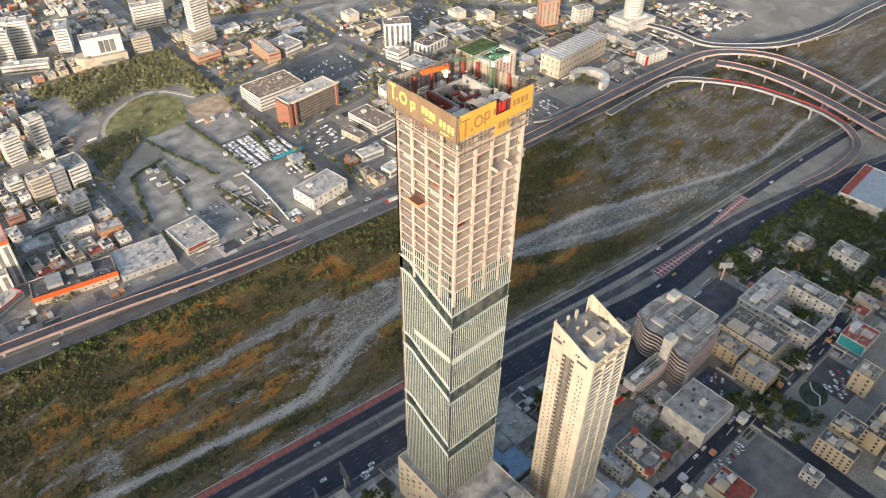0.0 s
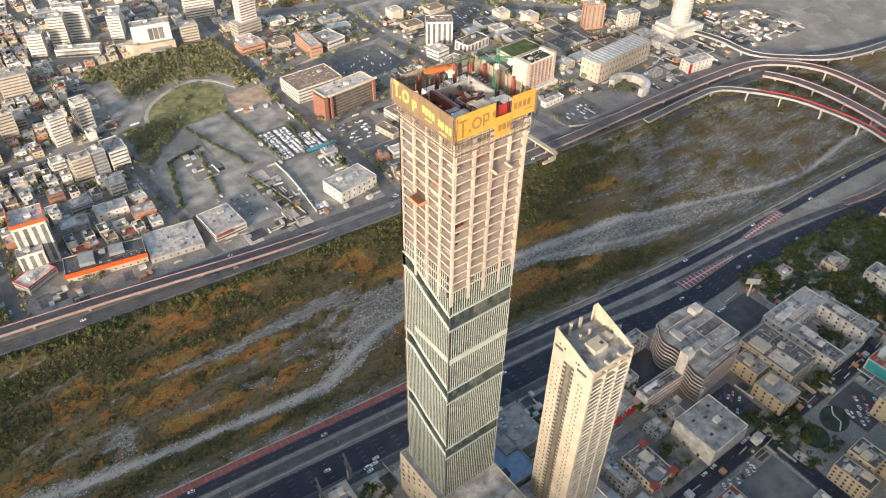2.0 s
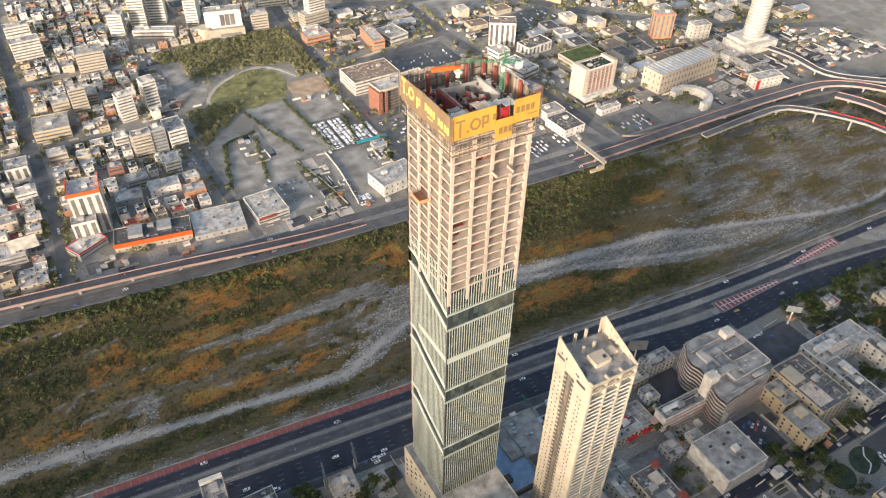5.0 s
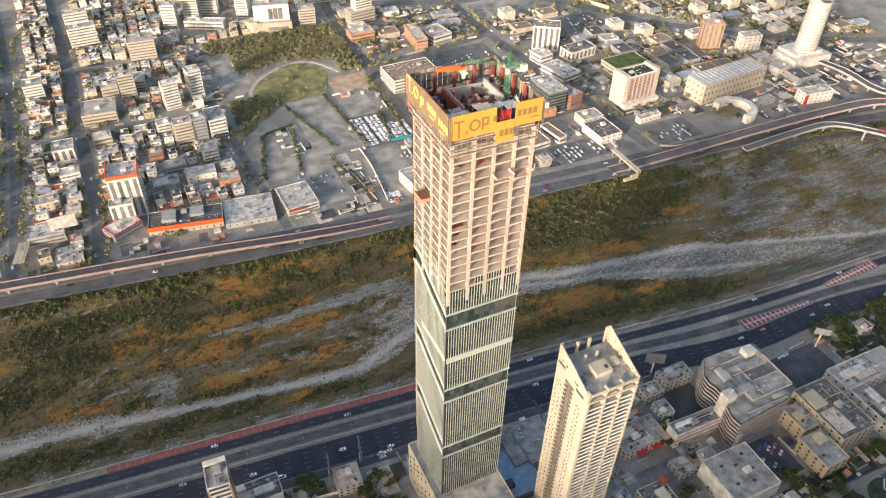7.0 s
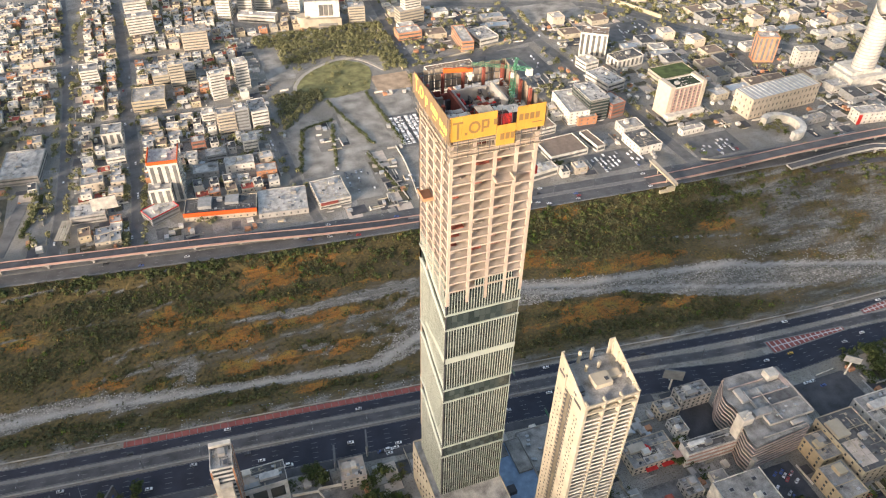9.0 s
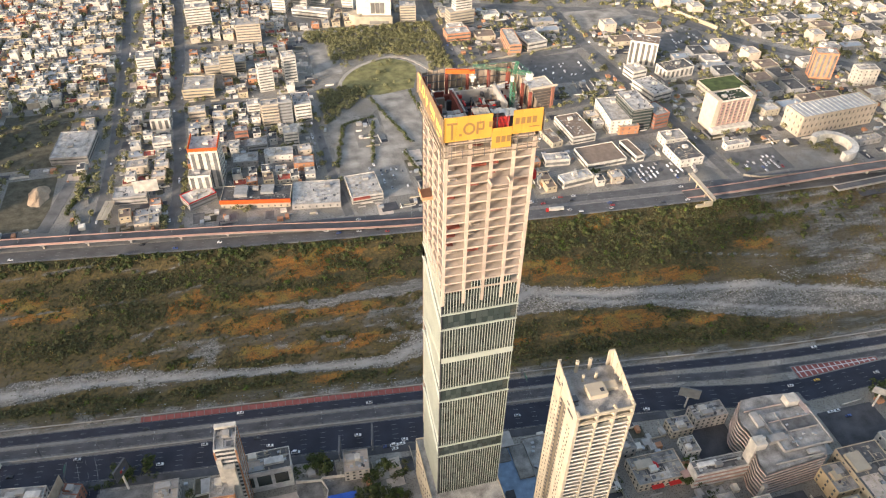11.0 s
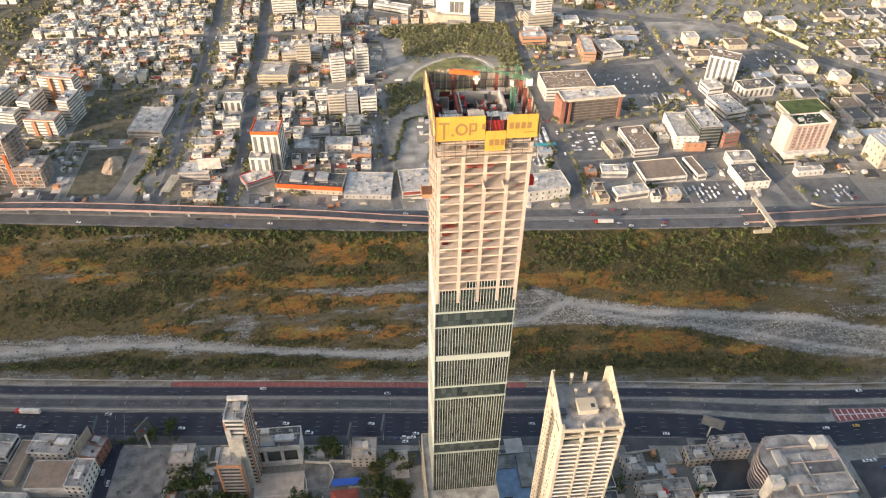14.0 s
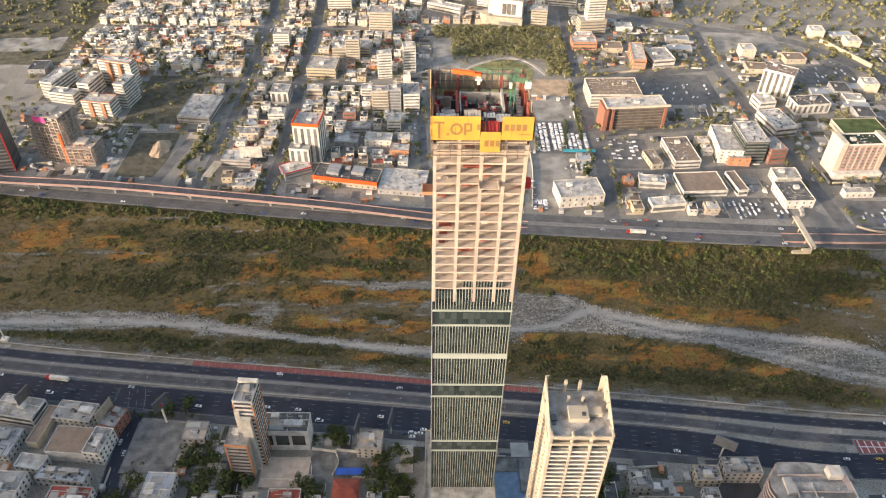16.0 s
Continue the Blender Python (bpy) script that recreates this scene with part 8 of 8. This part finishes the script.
def truck(x, y, turn):
    root = tagged(empty("truck", x, y, 0.1, turn), "red lorry with a long white box trailer", "truck")
    part("trailer", boxes((-8, 6, -1.25, 1.25, 1.2, 4.0)), "white", root)
    part("cab", boxes((6.6, 8.9, -1.2, 1.2, 0.8, 3.4)), "red", root, "red cab")
    part("windscreen", boxes((8.85, 8.98, -1.1, 1.1, 2.2, 3.1)), "glass", root)
    for u in (-6.5, -5.2, 5.2, 7.6):
        for v in (-1.1, 1.1):
            w = bmesh.new()
            bmesh.ops.create_cone(w, cap_ends=True, segments=10, radius1=0.5, radius2=0.5, depth=0.3, matrix=Matrix.Translation((u, v, 0.5)) @ Matrix.Rotation(radians(90), 4, "X"))
            part("wheel", w, "tyre", root)


truck(338, line(FAR_LOW, 338) + 9, 176)
truck(-116, line(MAIN_C, -116) + 8, 172)


def parked_field(name, places, label):
    """Closely parked cars, too many to tell apart, as bodies and cabins."""
    verts, faces = [], []
    for x, y, turn in places:
        s, c = math.sin(radians(turn)), math.cos(radians(turn))
        for (a, b, p, d, e, f, k) in ((-2.1, 2.1, -0.9, 0.9, 0.3, 0.95, 1.0), (-1.5, 1.0, -0.78, 0.78, 0.95, 1.45, 0.7)):
            o = len(verts)
            for z, g in ((e, 1.0), (f, k if k < 1 else 0.96)):
                verts.extend((x + c * u * g - s * v * g, y + s * u * g + c * v * g, z) for u, v in ((a, p), (b, p), (b, d), (a, d)))
            faces.extend(tuple(o + i for i in q) for q in ((4, 5, 6, 7), (0, 1, 5, 4), (1, 2, 6, 5), (2, 3, 7, 6), (3, 0, 4, 7)))
    me = bpy.data.meshes.new(name)
    me.from_pydata(verts, [], faces)
    tagged(part_mesh(name, me, "car_field"), label, "parked cars", kind="stuff")


def rows_of(x0, x1, y0, y1):
    rnd = random.Random(9)
    out, x, n = [], x0, 0
    while x < x1:
        out.extend((x, y0 + 2.6 * k, 180 * rnd.randrange(2)) for k in range(int((y1 - y0) / 2.6)) if rnd.random() < 0.92)
        n += 1
        x += 5.0 if n % 3 else 7.5
    return out


M["car_field"] = island("parked_paint", (0.05, 0.05, 0.055), (0.95, 0.95, 0.94), 0.35)
parked_field("parked_cars", rows_of(264, 292, 578, 636) + rows_of(298, 320, 580, 616) + rows_of(250, 262, 478, 494) + FAR_CARS, "rows of parked cars, mostly white, on the far lots")
part("awning", boxes((288, 322, 572, 577, 3.0, 3.2)), "teal", tagged(empty("carport", 0, 0), "teal carport roof beside the car park", "carport"))
part("post", boxes((289, 289.2, 573, 573.2, 0, 3.0), (320, 320.2, 573, 573.2, 0, 3.0)), "steel", bpy.data.objects["carport"])

# ---- street lamps, gantries ----
LAMP = ("street_lamp", "grey steel street lamp with two arms", "street lamp", "street lamps",
        [("pole", mesh_of("pole", boxes((-0.12, 0.12, -0.12, 0.12, 0, 11)), "steel"), (0, 0, 0)), ("arm", mesh_of("arm", boxes((-0.06, 0.06, -2.4, 2.4, 10.8, 10.95)), "steel"), (0, 0, 0))]
        + [("lamp_head", cube("metal_roof", 0.4, 1.0, 0.15), (0, s, 10.7), 1) for s in (-2.4, 2.4)])
for k in range(20):
    x = -300 + k * 36
    clone(LAMP, pose(x, line(NEAR_TOP, x) - (24.2 if x < 390 else 14), 0.2, 0, 0, -6))
for k in range(22):
    x = -300 + k * 42
    clone(LAMP, pose(x, line(FAR_LOW, x) + 16.8, 0.2, 0, 0, -5))
for k in range(12):
    x = -60 + k * 26
    clone(LAMP, pose(x, line(NEAR_TOP, x) + 0.8, 0.2, 0, 0, 84))


def gantry(x, y, turn):
    root = tagged(empty("sign_gantry", x, y, 0, turn), "dark green lattice sign gantry over the road", "sign gantry")
    bm = bmesh.new()
    lattice(bm, (0, 0, 0), (0, 0, 7.5), 0.35, 1.2, 0.07)
    lattice(bm, (0, 0, 7.5), (0, 12, 7.5), 0.35, 1.2, 0.07)
    part("frame", bm, "steel", root)
    part("sign_board", boxes((-0.5, -0.4, 4, 10, 6.2, 8.8)), "green", root, "green sign board")


gantry(-66, 246, 0)
gantry(250, 206, 0)
gantry(242, 262, 180)
gantry(742, 228, 90)


def dish_mast(x, y):
    """The white pylon standing in the river bed by the road."""
    root = tagged(empty("white_pylon", x, y, relief(x, y)), "white steel pylon in the river bed", "pylon")
    part("pole", boxes((-0.4, 0.4, -0.4, 0.4, 0, 16)), "white", root)
    part("base", boxes((-2.5, 2.5, -2, 2, 0, 1.6)), "white", root)


dish_mast(-172, 309)

# ---- yards between the houses: low walls, sheds and patches of paving ----
def yard_clutter():
    rnd = random.Random(51)
    verts, faces, mats = [], [], []
    names = ["concrete", "white", "cream", "roof", "metal_roof", "roof_dark", "rust", "asphalt_old", "slab", "lot", "weeds"]
    for x0, x1, y0, y1, n in ((-300, 540, 470, 900, 5200), (540, 1000, 455, 900, 2600), (-180, 560, 60, 232, 3200)):
        for k in range(n):
            x, y = rnd.uniform(x0, x1), rnd.uniform(y0, y1)
            kind = rnd.random()
            if kind < 0.30:
                dims, m = (rnd.uniform(6, 18), 0.3, rnd.uniform(1.2, 2.4)), rnd.choice((0, 1, 2))
            elif kind < 0.52:
                dims, m = (rnd.uniform(2.5, 6), rnd.uniform(2.5, 6), rnd.uniform(2.2, 3.6)), rnd.choice((0, 1, 3, 4, 6))
            elif kind < 0.60:
                dims, m = (rnd.uniform(1, 2.5), rnd.uniform(1, 2.5), rnd.uniform(0.6, 1.6)), rnd.randrange(7)
            else:
                dims, m = (rnd.uniform(6, 20), rnd.uniform(6, 16), rnd.uniform(0.05, 0.24)), rnd.choice((7, 7, 8, 9, 10, 0) if y < 260 else (7, 7, 8, 9, 10, 5))
            if rnd.random() < 0.5:
                dims = (dims[1], dims[0], dims[2])
            if not is_free(x, y, dims[0], dims[1]) or line(NEAR_TOP, x) - 54 < y < line(FAR_LOW, x) + 34:
                continue
            a, b, h = dims[0] / 2, dims[1] / 2, dims[2]
            o = len(verts)
            c, s = math.cos(rnd.uniform(-0.08, 0.08)), math.sin(rnd.uniform(-0.08, 0.08))
            verts.extend((x + c * p - s * q, y + s * p + c * q, z) for z in (-0.3, h) for p, q in ((-a, -b), (a, -b), (a, b), (-a, b)))
            faces.extend(tuple(o + i for i in f) for f in ((4, 5, 6, 7), (0, 1, 5, 4), (1, 2, 6, 5), (2, 3, 7, 6), (3, 0, 4, 7)))
            mats.extend([m] * 5)
    me = bpy.data.meshes.new("yard_clutter")
    me.from_pydata(verts, [], faces)
    for k in names:
        me.materials.append(M[k])
    me.polygons.foreach_set("material_index", mats)
    tagged(part_mesh("yard_clutter", me, None), "low walls, sheds and paving patches in the yards", "yards", kind="stuff")


yard_clutter()

# ---- the joined far town and greenery ----
me = bpy.data.meshes.new("far_houses")
me.from_pydata(FAR_HOUSES[0], [], FAR_HOUSES[1])
for k in HOUSE_MATS:
    me.materials.append(M[k])
me.polygons.foreach_set("material_index", FAR_HOUSES[2])
tagged(part_mesh("far_houses", me, None), "dense far rows of pale flat-roofed houses", "houses", kind="stuff")
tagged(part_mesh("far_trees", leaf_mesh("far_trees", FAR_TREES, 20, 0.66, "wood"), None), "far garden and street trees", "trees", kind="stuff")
